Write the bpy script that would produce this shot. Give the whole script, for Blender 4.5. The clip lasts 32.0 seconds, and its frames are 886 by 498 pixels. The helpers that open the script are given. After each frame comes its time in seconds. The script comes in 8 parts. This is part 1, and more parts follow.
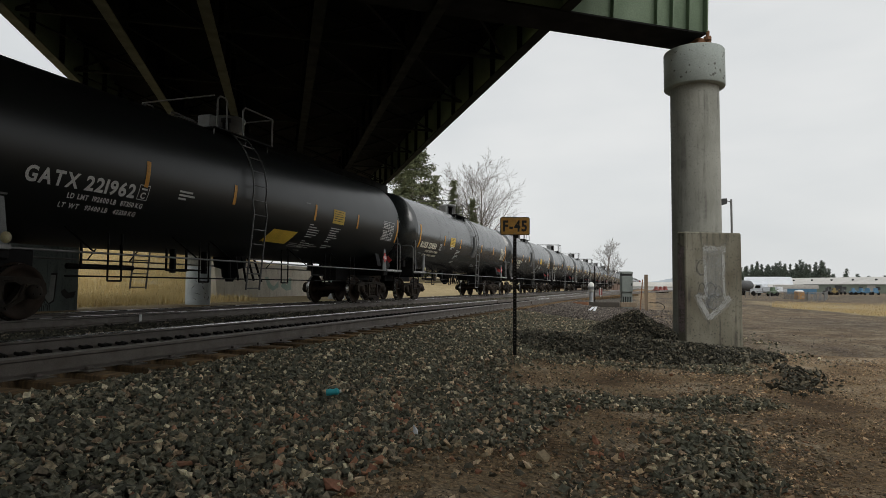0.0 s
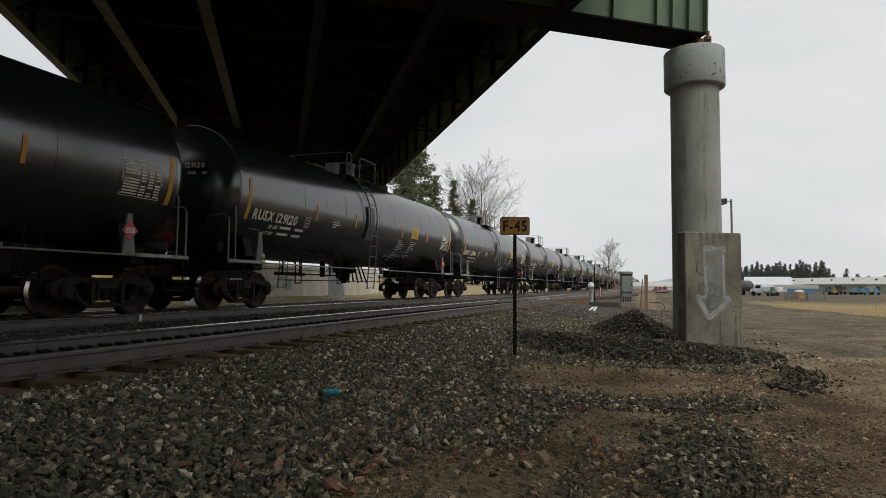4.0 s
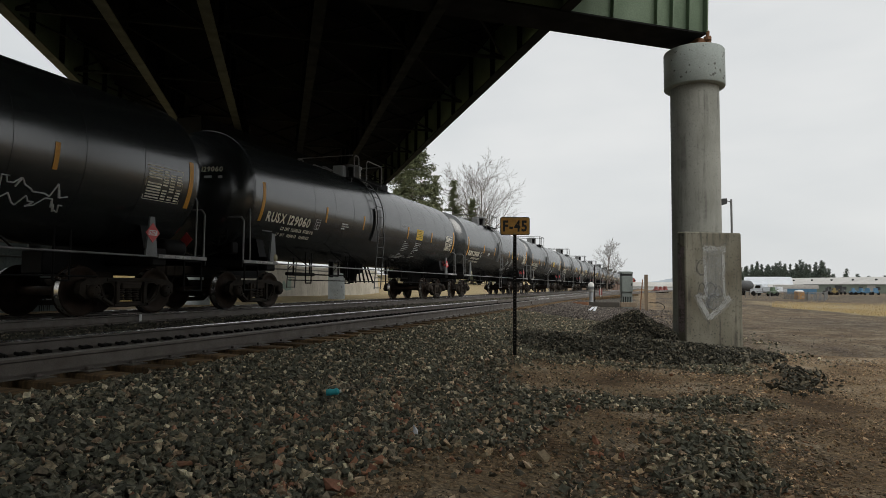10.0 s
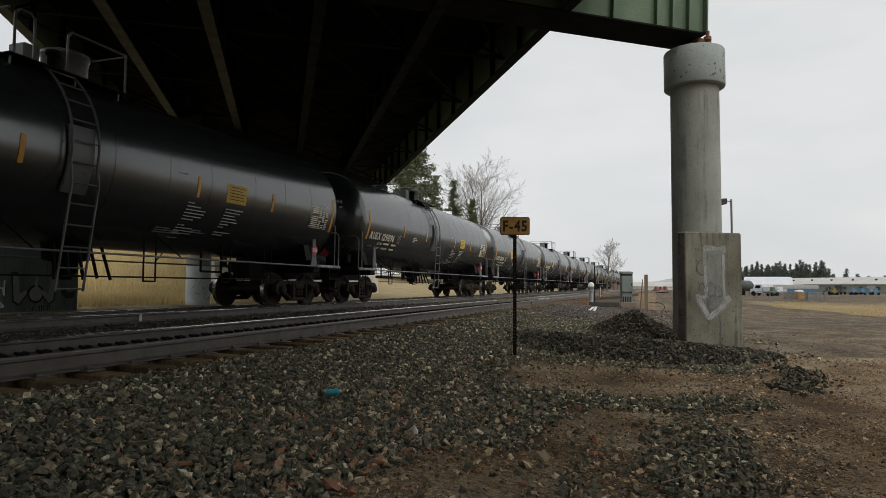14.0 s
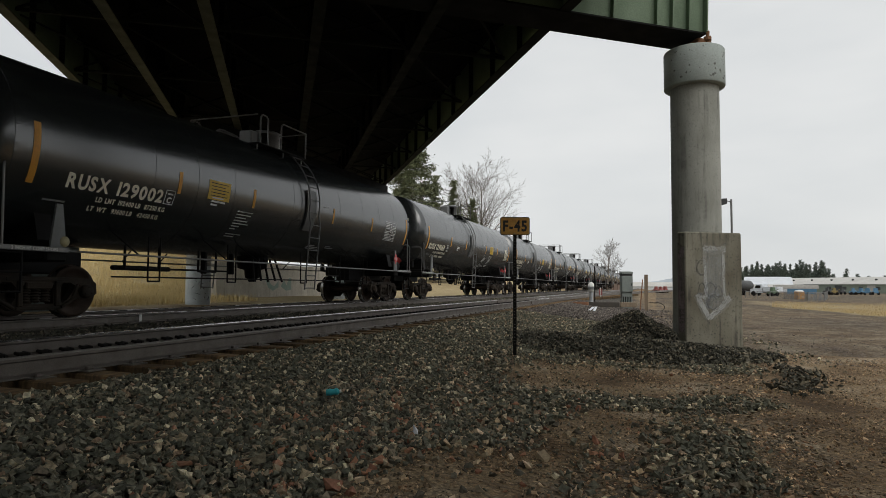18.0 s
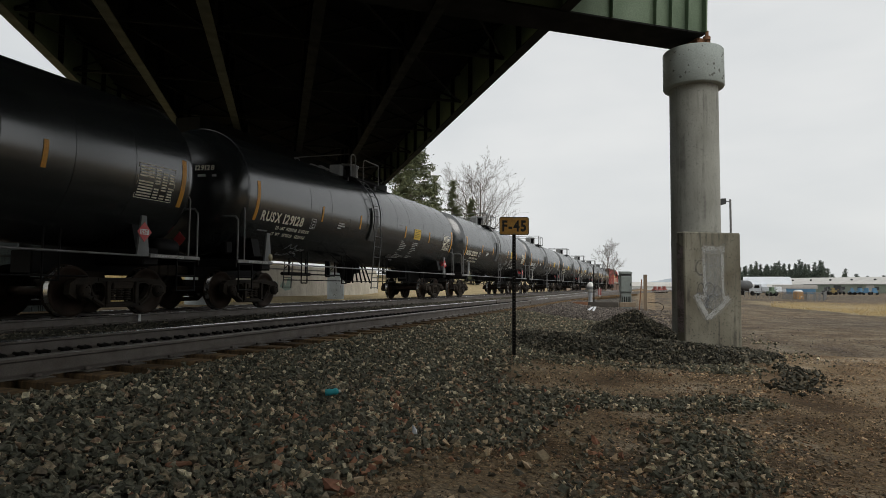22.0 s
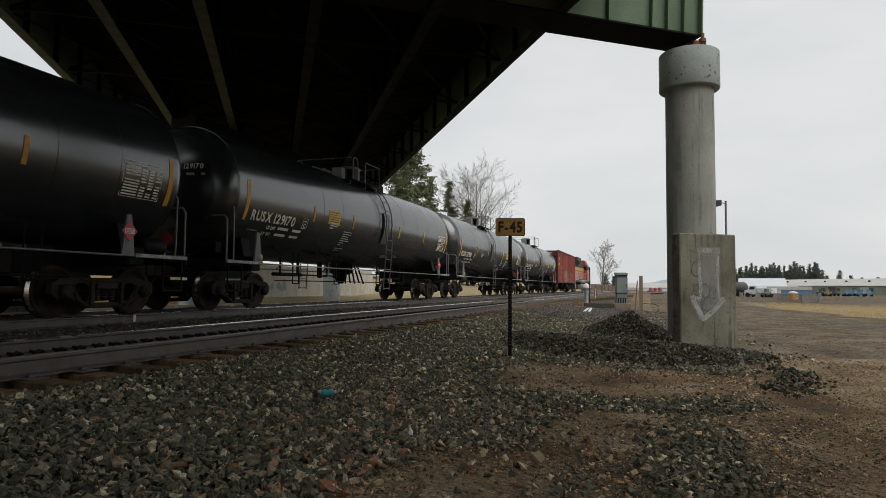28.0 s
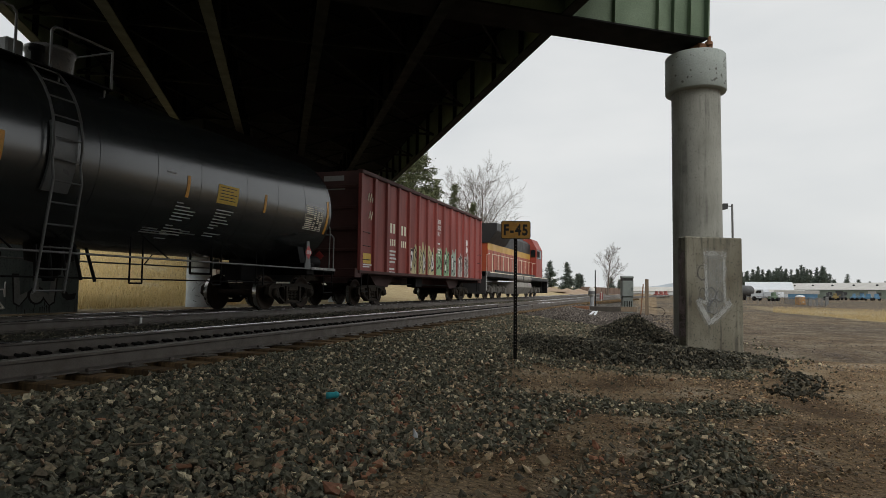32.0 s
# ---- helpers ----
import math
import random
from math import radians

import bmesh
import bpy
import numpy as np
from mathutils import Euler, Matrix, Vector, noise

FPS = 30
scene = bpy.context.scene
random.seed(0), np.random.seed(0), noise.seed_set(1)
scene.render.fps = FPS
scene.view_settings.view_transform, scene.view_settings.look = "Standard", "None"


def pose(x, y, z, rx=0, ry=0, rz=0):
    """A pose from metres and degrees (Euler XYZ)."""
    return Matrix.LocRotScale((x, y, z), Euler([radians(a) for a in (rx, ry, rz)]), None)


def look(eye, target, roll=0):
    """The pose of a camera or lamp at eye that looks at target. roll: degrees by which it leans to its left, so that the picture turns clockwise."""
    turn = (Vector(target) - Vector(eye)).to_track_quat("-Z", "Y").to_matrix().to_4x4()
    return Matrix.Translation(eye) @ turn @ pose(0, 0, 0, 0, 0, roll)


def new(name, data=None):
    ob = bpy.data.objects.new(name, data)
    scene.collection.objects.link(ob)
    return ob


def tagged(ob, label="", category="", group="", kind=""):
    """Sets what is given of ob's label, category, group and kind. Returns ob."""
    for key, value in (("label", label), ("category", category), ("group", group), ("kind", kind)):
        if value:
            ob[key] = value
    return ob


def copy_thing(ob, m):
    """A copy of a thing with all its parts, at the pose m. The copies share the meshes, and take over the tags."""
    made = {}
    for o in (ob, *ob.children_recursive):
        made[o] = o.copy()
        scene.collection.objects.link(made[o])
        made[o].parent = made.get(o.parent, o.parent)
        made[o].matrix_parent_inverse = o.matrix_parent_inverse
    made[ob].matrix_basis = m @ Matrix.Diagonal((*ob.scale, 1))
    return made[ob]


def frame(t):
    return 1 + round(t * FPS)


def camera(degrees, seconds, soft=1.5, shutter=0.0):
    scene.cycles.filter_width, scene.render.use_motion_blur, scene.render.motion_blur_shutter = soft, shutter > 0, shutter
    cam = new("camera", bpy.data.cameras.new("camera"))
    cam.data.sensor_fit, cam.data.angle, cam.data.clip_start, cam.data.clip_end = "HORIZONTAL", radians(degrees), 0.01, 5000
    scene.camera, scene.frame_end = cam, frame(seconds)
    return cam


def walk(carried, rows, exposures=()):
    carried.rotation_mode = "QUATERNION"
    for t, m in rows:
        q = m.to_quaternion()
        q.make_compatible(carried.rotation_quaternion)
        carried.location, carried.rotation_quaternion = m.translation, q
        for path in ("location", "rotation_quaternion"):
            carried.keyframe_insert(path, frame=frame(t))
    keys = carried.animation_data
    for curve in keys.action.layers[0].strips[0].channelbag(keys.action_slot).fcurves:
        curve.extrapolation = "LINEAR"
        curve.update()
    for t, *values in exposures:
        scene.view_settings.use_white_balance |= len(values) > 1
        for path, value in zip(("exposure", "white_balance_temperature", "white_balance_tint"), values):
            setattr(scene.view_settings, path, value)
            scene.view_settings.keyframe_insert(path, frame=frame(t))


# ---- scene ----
# The camera stands beside the line; its bearing drifts a little late in the clip.
# The line runs along +y, x is to the right of it, rail heads lie near z = 0.85.
EYE = (0.0, 0.0, 1.45)
PITCH, LEAN, TURN = 93.289, -0.400, 18.527
cam = camera(69.98, 32.0, soft=0.5)
DRIFT = [
    (0.0, 0.000, 0.000, 0.000),
    (9.0, 0.000, 0.000, 0.000),
    (14.5, 0.000, 0.000, 0.000),
    (16.5, 0.076, 0.011, -0.001),
    (17.0, 0.030, 0.005, 0.003),
    (17.5, 0.022, -0.000, 0.002),
    (18.0, 0.000, 0.000, 0.000),
    (18.5, 0.007, -0.096, -0.127),
    (19.0, -0.003, -0.007, -0.136),
    (19.5, 0.004, -0.030, -0.076),
    (20.0, -0.013, -0.018, -0.139),
    (20.5, 0.002, 0.048, -0.172),
    (21.0, -0.002, 0.051, -0.242),
    (21.5, 0.004, 0.039, -0.088),
    (22.0, -0.005, -0.001, -0.072),
    (22.5, -0.005, -0.001, -0.072),
    (23.0, -0.005, -0.001, -0.072),
    (23.5, -0.006, -0.003, -0.080),
    (24.0, -0.016, -0.015, -0.208),
    (24.5, -0.010, 0.013, -0.483),
    (25.0, 0.012, -0.066, -0.432),
    (25.5, 0.055, -0.046, -0.415),
    (27.5, 0.081, -0.095, -0.420),
    (28.0, 0.078, -0.102, -0.429),
    (28.5, 0.078, -0.116, -0.510),
    (29.0, 0.098, -0.115, -0.429),
    (29.5, 0.163, -0.089, -0.288),
    (30.0, 0.163, -0.191, -0.254),
    (30.5, 0.161, -0.156, -0.320),
    (31.0, 0.169, -0.239, -0.338),
    (31.5, 0.230, -0.258, -0.237),
    (32.0, 0.322, -0.280, 0.047),
]
walk(cam, [(t, pose(*EYE, PITCH + a, LEAN + b, TURN + c)) for t, a, b, c in DRIFT])


# ---- overcast daylight ----
def make_world():
    w = bpy.data.worlds.new("overcast_sky")
    w.use_nodes = True
    nt = w.node_tree
    nt.nodes.clear()
    out = nt.nodes.new("ShaderNodeOutputWorld")
    bg = nt.nodes.new("ShaderNodeBackground")
    sky = nt.nodes.new("ShaderNodeTexSky")
    sky.sky_type = "NISHITA"
    sky.sun_disc = False
    sky.sun_elevation, sky.sun_rotation = radians(46), radians(130)
    sky.air_density, sky.dust_density = 1.0, 4.0
    scale = nt.nodes.new("ShaderNodeVectorMath")
    scale.operation = "SCALE"
    scale.inputs["Scale"].default_value = 0.10
    tc = nt.nodes.new("ShaderNodeTexCoord")
    cloud = nt.nodes.new("ShaderNodeTexNoise")
    cloud.inputs["Scale"].default_value = 2.2
    cloud.inputs["Detail"].default_value = 4
    stretch = nt.nodes.new("ShaderNodeMapping")
    stretch.inputs["Scale"].default_value = (1, 1, 3)
    ramp = nt.nodes.new("ShaderNodeValToRGB")
    ramp.color_ramp.elements[0].position, ramp.color_ramp.elements[0].color = 0.3, (0.68, 0.705, 0.715, 1)
    ramp.color_ramp.elements[1].position, ramp.color_ramp.elements[1].color = 0.7, (0.83, 0.838, 0.83, 1)
    mix = nt.nodes.new("ShaderNodeMixRGB")
    mix.inputs[0].default_value = 0.93
    link = nt.links.new
    link(sky.outputs[0], scale.inputs[0])
    link(tc.outputs["Generated"], stretch.inputs[0])
    link(stretch.outputs[0], cloud.inputs["Vector"])
    link(cloud.outputs["Fac"], ramp.inputs[0])
    link(scale.outputs[0], mix.inputs[1])
    link(ramp.outputs[0], mix.inputs[2])
    link(mix.outputs[0], bg.inputs[0])
    bg.inputs[1].default_value = 1.0
    link(bg.outputs[0], out.inputs[0])
    scene.world = w


make_world()
sun_data = bpy.data.lights.new("sun", "SUN")
sun_data.energy, sun_data.angle, sun_data.color = 1.4, radians(45), (1.0, 0.97, 0.92)
sun = new("sun", sun_data)
sun.matrix_world = look((31, -14, 42), (0, 12, 0))
scene.view_settings.exposure = 0.0


# ---- materials ----
def nodes_of(name):
    m = bpy.data.materials.new(name)
    m.use_nodes = True
    nt = m.node_tree
    return m, nt, nt.nodes["Principled BSDF"], nt.nodes.new("ShaderNodeTexCoord")


def noise_node(nt, tc, scale, detail=4, stretch=None, space="Object"):
    n = nt.nodes.new("ShaderNodeTexNoise")
    n.inputs["Scale"].default_value = scale
    n.inputs["Detail"].default_value = detail
    if stretch:
        mp = nt.nodes.new("ShaderNodeMapping")
        mp.inputs["Scale"].default_value = stretch
        nt.links.new(tc.outputs[space], mp.inputs[0])
        nt.links.new(mp.outputs[0], n.inputs["Vector"])
    else:
        nt.links.new(tc.outputs[space], n.inputs["Vector"])
    return n


def ramp_node(nt, source, stops):
    r = nt.nodes.new("ShaderNodeValToRGB")
    while len(r.color_ramp.elements) < len(stops):
        r.color_ramp.elements.new(0.5)
    for e, (p, c) in zip(r.color_ramp.elements, stops):
        e.position = p
        e.color = (*c, 1) if len(c) == 3 else c
    nt.links.new(source, r.inputs[0])
    return r


def mix_node(nt, fac, a, b, mode="MIX"):
    m = nt.nodes.new("ShaderNodeMixRGB")
    m.blend_type = mode
    for k, v in ((0, fac), (1, a), (2, b)):
        if isinstance(v, (int, float)):
            m.inputs[k].default_value = v
        elif isinstance(v, tuple):
            m.inputs[k].default_value = (*v, 1)
        else:
            nt.links.new(v, m.inputs[k])
    return m


def bump_node(nt, bsdf, source, strength, distance=0.02):
    b = nt.nodes.new("ShaderNodeBump")
    b.inputs["Strength"].default_value = strength
    b.inputs["Distance"].default_value = distance
    nt.links.new(source, b.inputs["Height"])
    nt.links.new(b.outputs[0], bsdf.inputs["Normal"])


def surface(name, base, wear=None, rough=0.6, metal=0.0, grain=30, stain=2.0, amount=0.5, bump=0.15, stretch=None, spec=0.5, vary=0.0):
    """A surface with fine grain and broad stains of a second tint."""
    m, nt, bsdf, tc = nodes_of(name)
    wear = wear or tuple(c * 0.6 for c in base)
    big = noise_node(nt, tc, stain, 5, stretch)
    fine = noise_node(nt, tc, grain, 3)
    mask = ramp_node(nt, big.outputs["Fac"], [(0.35, (0, 0, 0)), (0.7, (amount,) * 3)])
    col = mix_node(nt, mask.outputs[0], base, wear)
    tone = ramp_node(nt, fine.outputs["Fac"], [(0.3, (0.82,) * 3), (0.7, (1.1,) * 3)])
    last = mix_node(nt, 1.0, col.outputs[0], tone.outputs[0], "MULTIPLY")
    if vary:
        info = nt.nodes.new("ShaderNodeObjectInfo")
        lift = ramp_node(nt, info.outputs["Random"], [(0, (1 - vary,) * 3), (1, (1 + vary,) * 3)])
        last = mix_node(nt, 1.0, last.outputs[0], lift.outputs[0], "MULTIPLY")
    nt.links.new(last.outputs[0], bsdf.inputs["Base Color"])
    bsdf.inputs["Roughness"].default_value = rough
    rr = ramp_node(nt, big.outputs["Fac"], [(0.3, (max(0.05, rough - 0.08),) * 3), (0.75, (min(1, rough + 0.14),) * 3)])
    nt.links.new(rr.outputs[0], bsdf.inputs["Roughness"])
    bsdf.inputs["Metallic"].default_value = metal
    bsdf.inputs["Specular IOR Level"].default_value = spec
    if bump:
        bump_node(nt, bsdf, fine.outputs["Fac"], bump, 0.01)
    return m


def tank_paint(name, base, rough, dusty, ior):
    """Black jacket paint: gloss dulled by dust that settles in streaks down the side."""
    m, nt, bsdf, tc = nodes_of(name)
    info = nt.nodes.new("ShaderNodeObjectInfo")
    add = nt.nodes.new("ShaderNodeVectorMath")
    add.operation = "ADD"
    push = nt.nodes.new("ShaderNodeVectorMath")
    push.operation = "SCALE"
    push.inputs["Scale"].default_value = 40
    comb = nt.nodes.new("ShaderNodeCombineXYZ")
    for k in range(3):
        nt.links.new(info.outputs["Random"], comb.inputs[k])
    nt.links.new(comb.outputs[0], push.inputs[0])
    nt.links.new(tc.outputs["Object"], add.inputs[0])
    nt.links.new(push.outputs[0], add.inputs[1])
    mp = nt.nodes.new("ShaderNodeMapping")
    mp.inputs["Scale"].default_value = (0.6, 1.1, 0.5)
    nt.links.new(add.outputs[0], mp.inputs[0])
    streak = nt.nodes.new("ShaderNodeTexNoise")
    streak.inputs["Scale"].default_value = 1.1
    streak.inputs["Detail"].default_value = 3
    nt.links.new(mp.outputs[0], streak.inputs["Vector"])
    dust = ramp_node(nt, streak.outputs["Fac"], [(0.2, (dusty * 0.55,) * 3), (0.85, (dusty,) * 3)])
    col = mix_node(nt, dust.outputs[0], base, (0.25, 0.248, 0.236))
    nt.links.new(col.outputs[0], bsdf.inputs["Base Color"])
    rr = ramp_node(nt, streak.outputs["Fac"], [(0.3, (rough,) * 3), (0.8, (rough + 0.05,) * 3)])
    nt.links.new(rr.outputs[0], bsdf.inputs["Roughness"])
    bsdf.inputs["IOR"].default_value = ior
    wave = nt.nodes.new("ShaderNodeTexNoise")
    wave.inputs["Scale"].default_value = 1.1
    wave.inputs["Detail"].default_value = 1
    nt.links.new(add.outputs[0], wave.inputs["Vector"])
    bump_node(nt, bsdf, wave.outputs["Fac"], 0.05, 0.02)
    return m


def stone_paint(name, tints, grain, lo=0.75, hi=1.2):
    """Broken stone: each piece takes its own tint."""
    m, nt, bsdf, tc = nodes_of(name)
    geo = nt.nodes.new("ShaderNodeNewGeometry")
    r = ramp_node(nt, geo.outputs["Random Per Island"], [(i / len(tints), c) for i, c in enumerate(tints)])
    r.color_ramp.interpolation = "CONSTANT"
    fine = noise_node(nt, tc, grain, 4)
    tone = ramp_node(nt, fine.outputs["Fac"], [(0.3, (lo,) * 3), (0.7, (hi,) * 3)])
    mul = mix_node(nt, 1.0, r.outputs[0], tone.outputs[0], "MULTIPLY")
    nt.links.new(mul.outputs[0], bsdf.inputs["Base Color"])
    bsdf.inputs["Roughness"].default_value = 0.85
    bsdf.inputs["Specular IOR Level"].default_value = 0.2
    bump_node(nt, bsdf, fine.outputs["Fac"], 0.5, 0.01)
    return m


def streaked(name, base, stain, dark):
    """Old concrete: broad stains, thin dark runs down the face, pores and fine grain."""
    m, nt, bsdf, tc = nodes_of(name)
    big = noise_node(nt, tc, 1.6, 6, (1.0, 1.0, 0.6))
    runs = noise_node(nt, tc, 3.2, 5, (3.2, 3.2, 0.16))
    where = noise_node(nt, tc, 2.1, 3)
    pores = noise_node(nt, tc, 26, 2)
    fine = noise_node(nt, tc, 60, 4)
    a = mix_node(nt, ramp_node(nt, big.outputs["Fac"], [(0.38, (0, 0, 0)), (0.68, (0.85,) * 3)]).outputs[0], base, stain)
    mask = mix_node(nt, 1.0, ramp_node(nt, runs.outputs["Fac"], [(0.52, (0, 0, 0)), (0.64, (0.6,) * 3)]).outputs[0], ramp_node(nt, where.outputs["Fac"], [(0.4, (0.1,) * 3), (0.62, (1, 1, 1))]).outputs[0], "MULTIPLY")
    b = mix_node(nt, mask.outputs[0], a.outputs[0], dark)
    c = mix_node(nt, ramp_node(nt, pores.outputs["Fac"], [(0.61, (0, 0, 0)), (0.69, (0.62,) * 3)]).outputs[0], b.outputs[0], dark)
    d = mix_node(nt, 1.0, c.outputs[0], ramp_node(nt, fine.outputs["Fac"], [(0.3, (0.8,) * 3), (0.7, (1.15,) * 3)]).outputs[0], "MULTIPLY")
    nt.links.new(d.outputs[0], bsdf.inputs["Base Color"])
    bsdf.inputs["Roughness"].default_value = 0.92
    bump_node(nt, bsdf, fine.outputs["Fac"], 0.4, 0.008)
    return m


def foliage(name, tints, rough=0.75):
    m, nt, bsdf, tc = nodes_of(name)
    geo = nt.nodes.new("ShaderNodeNewGeometry")
    r = ramp_node(nt, geo.outputs["Random Per Island"], [(i / max(1, len(tints) - 1), c) for i, c in enumerate(tints)])
    nt.links.new(r.outputs[0], bsdf.inputs["Base Color"])
    bsdf.inputs["Roughness"].default_value = rough
    return m


M_JACKET = tank_paint("jacket_black", (0.006, 0.0105, 0.012), 0.22, 0.08, 2.05)
M_JACKET_DULL = tank_paint("jacket_dull_black", (0.007, 0.009, 0.009), 0.34, 0.02, 1.5)
M_STEEL = surface("black_steel", (0.006, 0.006, 0.0065), (0.016, 0.013, 0.011), 0.6, 0.0, 60, 3, 0.5, spec=0.12)
M_TRUCK = surface("dusty_cast_steel", (0.026, 0.0225, 0.019), (0.075, 0.058, 0.044), 0.8, 0.0, 40, 4, 0.6, 0.3, spec=0.12)
M_WHEEL = surface("rusty_wheel_steel", (0.04, 0.026, 0.018), (0.016, 0.013, 0.011), 0.6, 0.2, 40, 4, 0.6, 0.2, spec=0.12)
M_TREAD = surface("polished_tread", (0.5, 0.49, 0.47), (0.4, 0.38, 0.36), 0.25, 0.9, 80, 6, 0.5, 0.02)
M_ORANGE = surface("orange_reflective_stripe", (0.82, 0.40, 0.05), (0.62, 0.29, 0.04), 0.45, 0, 50, 4, 0.5, 0.02)
M_YELLOW = surface("yellow_panel_paint", (0.78, 0.52, 0.06), (0.6, 0.4, 0.06), 0.5, 0, 50, 4, 0.5, 0.02)
M_LETTER = surface("cream_lettering", (0.92, 0.86, 0.69), (0.78, 0.72, 0.58), 0.6, 0, 60, 5, 0.5, 0.0)
M_WHITE = surface("white_paint", (0.78, 0.78, 0.76), (0.6, 0.59, 0.56), 0.55, 0, 60, 5, 0.5, 0.03)
M_DIMLETTER = surface("grey_lettering", (0.33, 0.33, 0.32), (0.2, 0.2, 0.2), 0.6, 0, 60, 5, 0.5, 0.0)
M_DIMLETTER2 = surface("dusty_white_lettering", (0.66, 0.66, 0.63), (0.46, 0.46, 0.44), 0.6, 0, 60, 5, 0.5, 0.0)
M_PAD = surface("dark_pad_paint", (0.15, 0.155, 0.155), (0.09, 0.09, 0.09), 0.3, 0, 60, 5, 0.5, 0.02)
M_GREYPAINT = surface("grey_bracket_paint", (0.19, 0.2, 0.2), (0.12, 0.12, 0.12), 0.55, 0, 60, 5, 0.5, 0.05)
M_PLACARD = surface("red_placard", (0.66, 0.08, 0.08), (0.5, 0.06, 0.06), 0.5, 0, 60, 5, 0.4, 0.0)
M_SEAL = surface("olive_seal_sticker", (0.42, 0.37, 0.2), (0.25, 0.22, 0.13), 0.5, 0, 60, 14, 0.8, 0.0)
M_BAR = surface("galvanised_bar", (0.24, 0.24, 0.235), (0.14, 0.135, 0.13), 0.45, 0.4, 60, 5, 0.5, 0.05)
M_RAILHEAD = surface("worn_rail_head", (0.62, 0.61, 0.60), (0.5, 0.48, 0.46), 0.22, 0.95, 60, 3, 0.5, 0.03)
M_RAILDULL = surface("dull_rail_head", (0.24, 0.225, 0.205), (0.16, 0.14, 0.12), 0.5, 0.5, 60, 3, 0.6, 0.1)
M_RAIL = surface("rusty_rail", (0.135, 0.118, 0.102), (0.075, 0.057, 0.045), 0.5, 0.1, 70, 5, 0.6, 0.2)
M_TIE = surface("weathered_tie", (0.08, 0.056, 0.034), (0.27, 0.175, 0.085), 0.9, 0, 30, 3, 0.7, 0.5, (8, 0.6, 2), vary=0.35, spec=0.12)
M_LADDER = surface("worn_grey_ladder_paint", (0.15, 0.152, 0.15), (0.07, 0.068, 0.065), 0.5, 0.2, 60, 6, 0.6, 0.05)
M_CLIP = surface("black_clip", (0.012, 0.011, 0.01), None, 0.6, 0.2, 60, 5, spec=0.12)
M_CONCRETE = streaked("weathered_concrete", (0.35, 0.355, 0.32), (0.24, 0.245, 0.215), (0.11, 0.11, 0.10))
M_CONCRETE_D = streaked("stained_concrete", (0.245, 0.235, 0.185), (0.11, 0.097, 0.068), (0.03, 0.03, 0.028))
M_CAPPAINT = surface("pale_green_paint", (0.33, 0.37, 0.35), (0.26, 0.29, 0.27), 0.7, 0, 40, 2, 0.6, 0.1)
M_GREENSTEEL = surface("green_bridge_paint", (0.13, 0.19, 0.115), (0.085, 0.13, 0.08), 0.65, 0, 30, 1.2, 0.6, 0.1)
# Light and shade under the bridge are put into these four colours.
M_SHADESTEEL = surface("shaded_bridge_steel", (0.009, 0.010, 0.0095), (0.006, 0.006, 0.006), 0.75, 0, 30, 1.5, 0.7, 0.1, spec=0.12)
M_FLANGE = surface("lit_dusty_flange", (0.085, 0.095, 0.07), (0.05, 0.056, 0.043), 0.8, 0, 30, 2.5, 0.7, 0.1)
M_FLANGE_D = surface("shaded_green_flange", (0.021, 0.024, 0.02), (0.011, 0.013, 0.012), 0.8, 0, 30, 2.5, 0.7, 0.1, spec=0.12)
M_DECK = surface("shaded_deck_concrete", (0.011, 0.0115, 0.0115), (0.008, 0.008, 0.008), 0.95, 0, 20, 0.8, 0.8, 0.2, spec=0.12)
M_RUST = surface("rusty_bearing", (0.25, 0.12, 0.06), (0.12, 0.06, 0.035), 0.85, 0.1, 40, 6, 0.6, 0.3)
M_SIGN = surface("sun_faded_orange_sign", (0.50, 0.27, 0.055), (0.36, 0.18, 0.04), 0.6, 0, 30, 6, 0.5, 0.02)
M_INK = surface("black_sign_ink", (0.012, 0.012, 0.012), None, 0.6, 0, 60, 5, 0.3, 0)


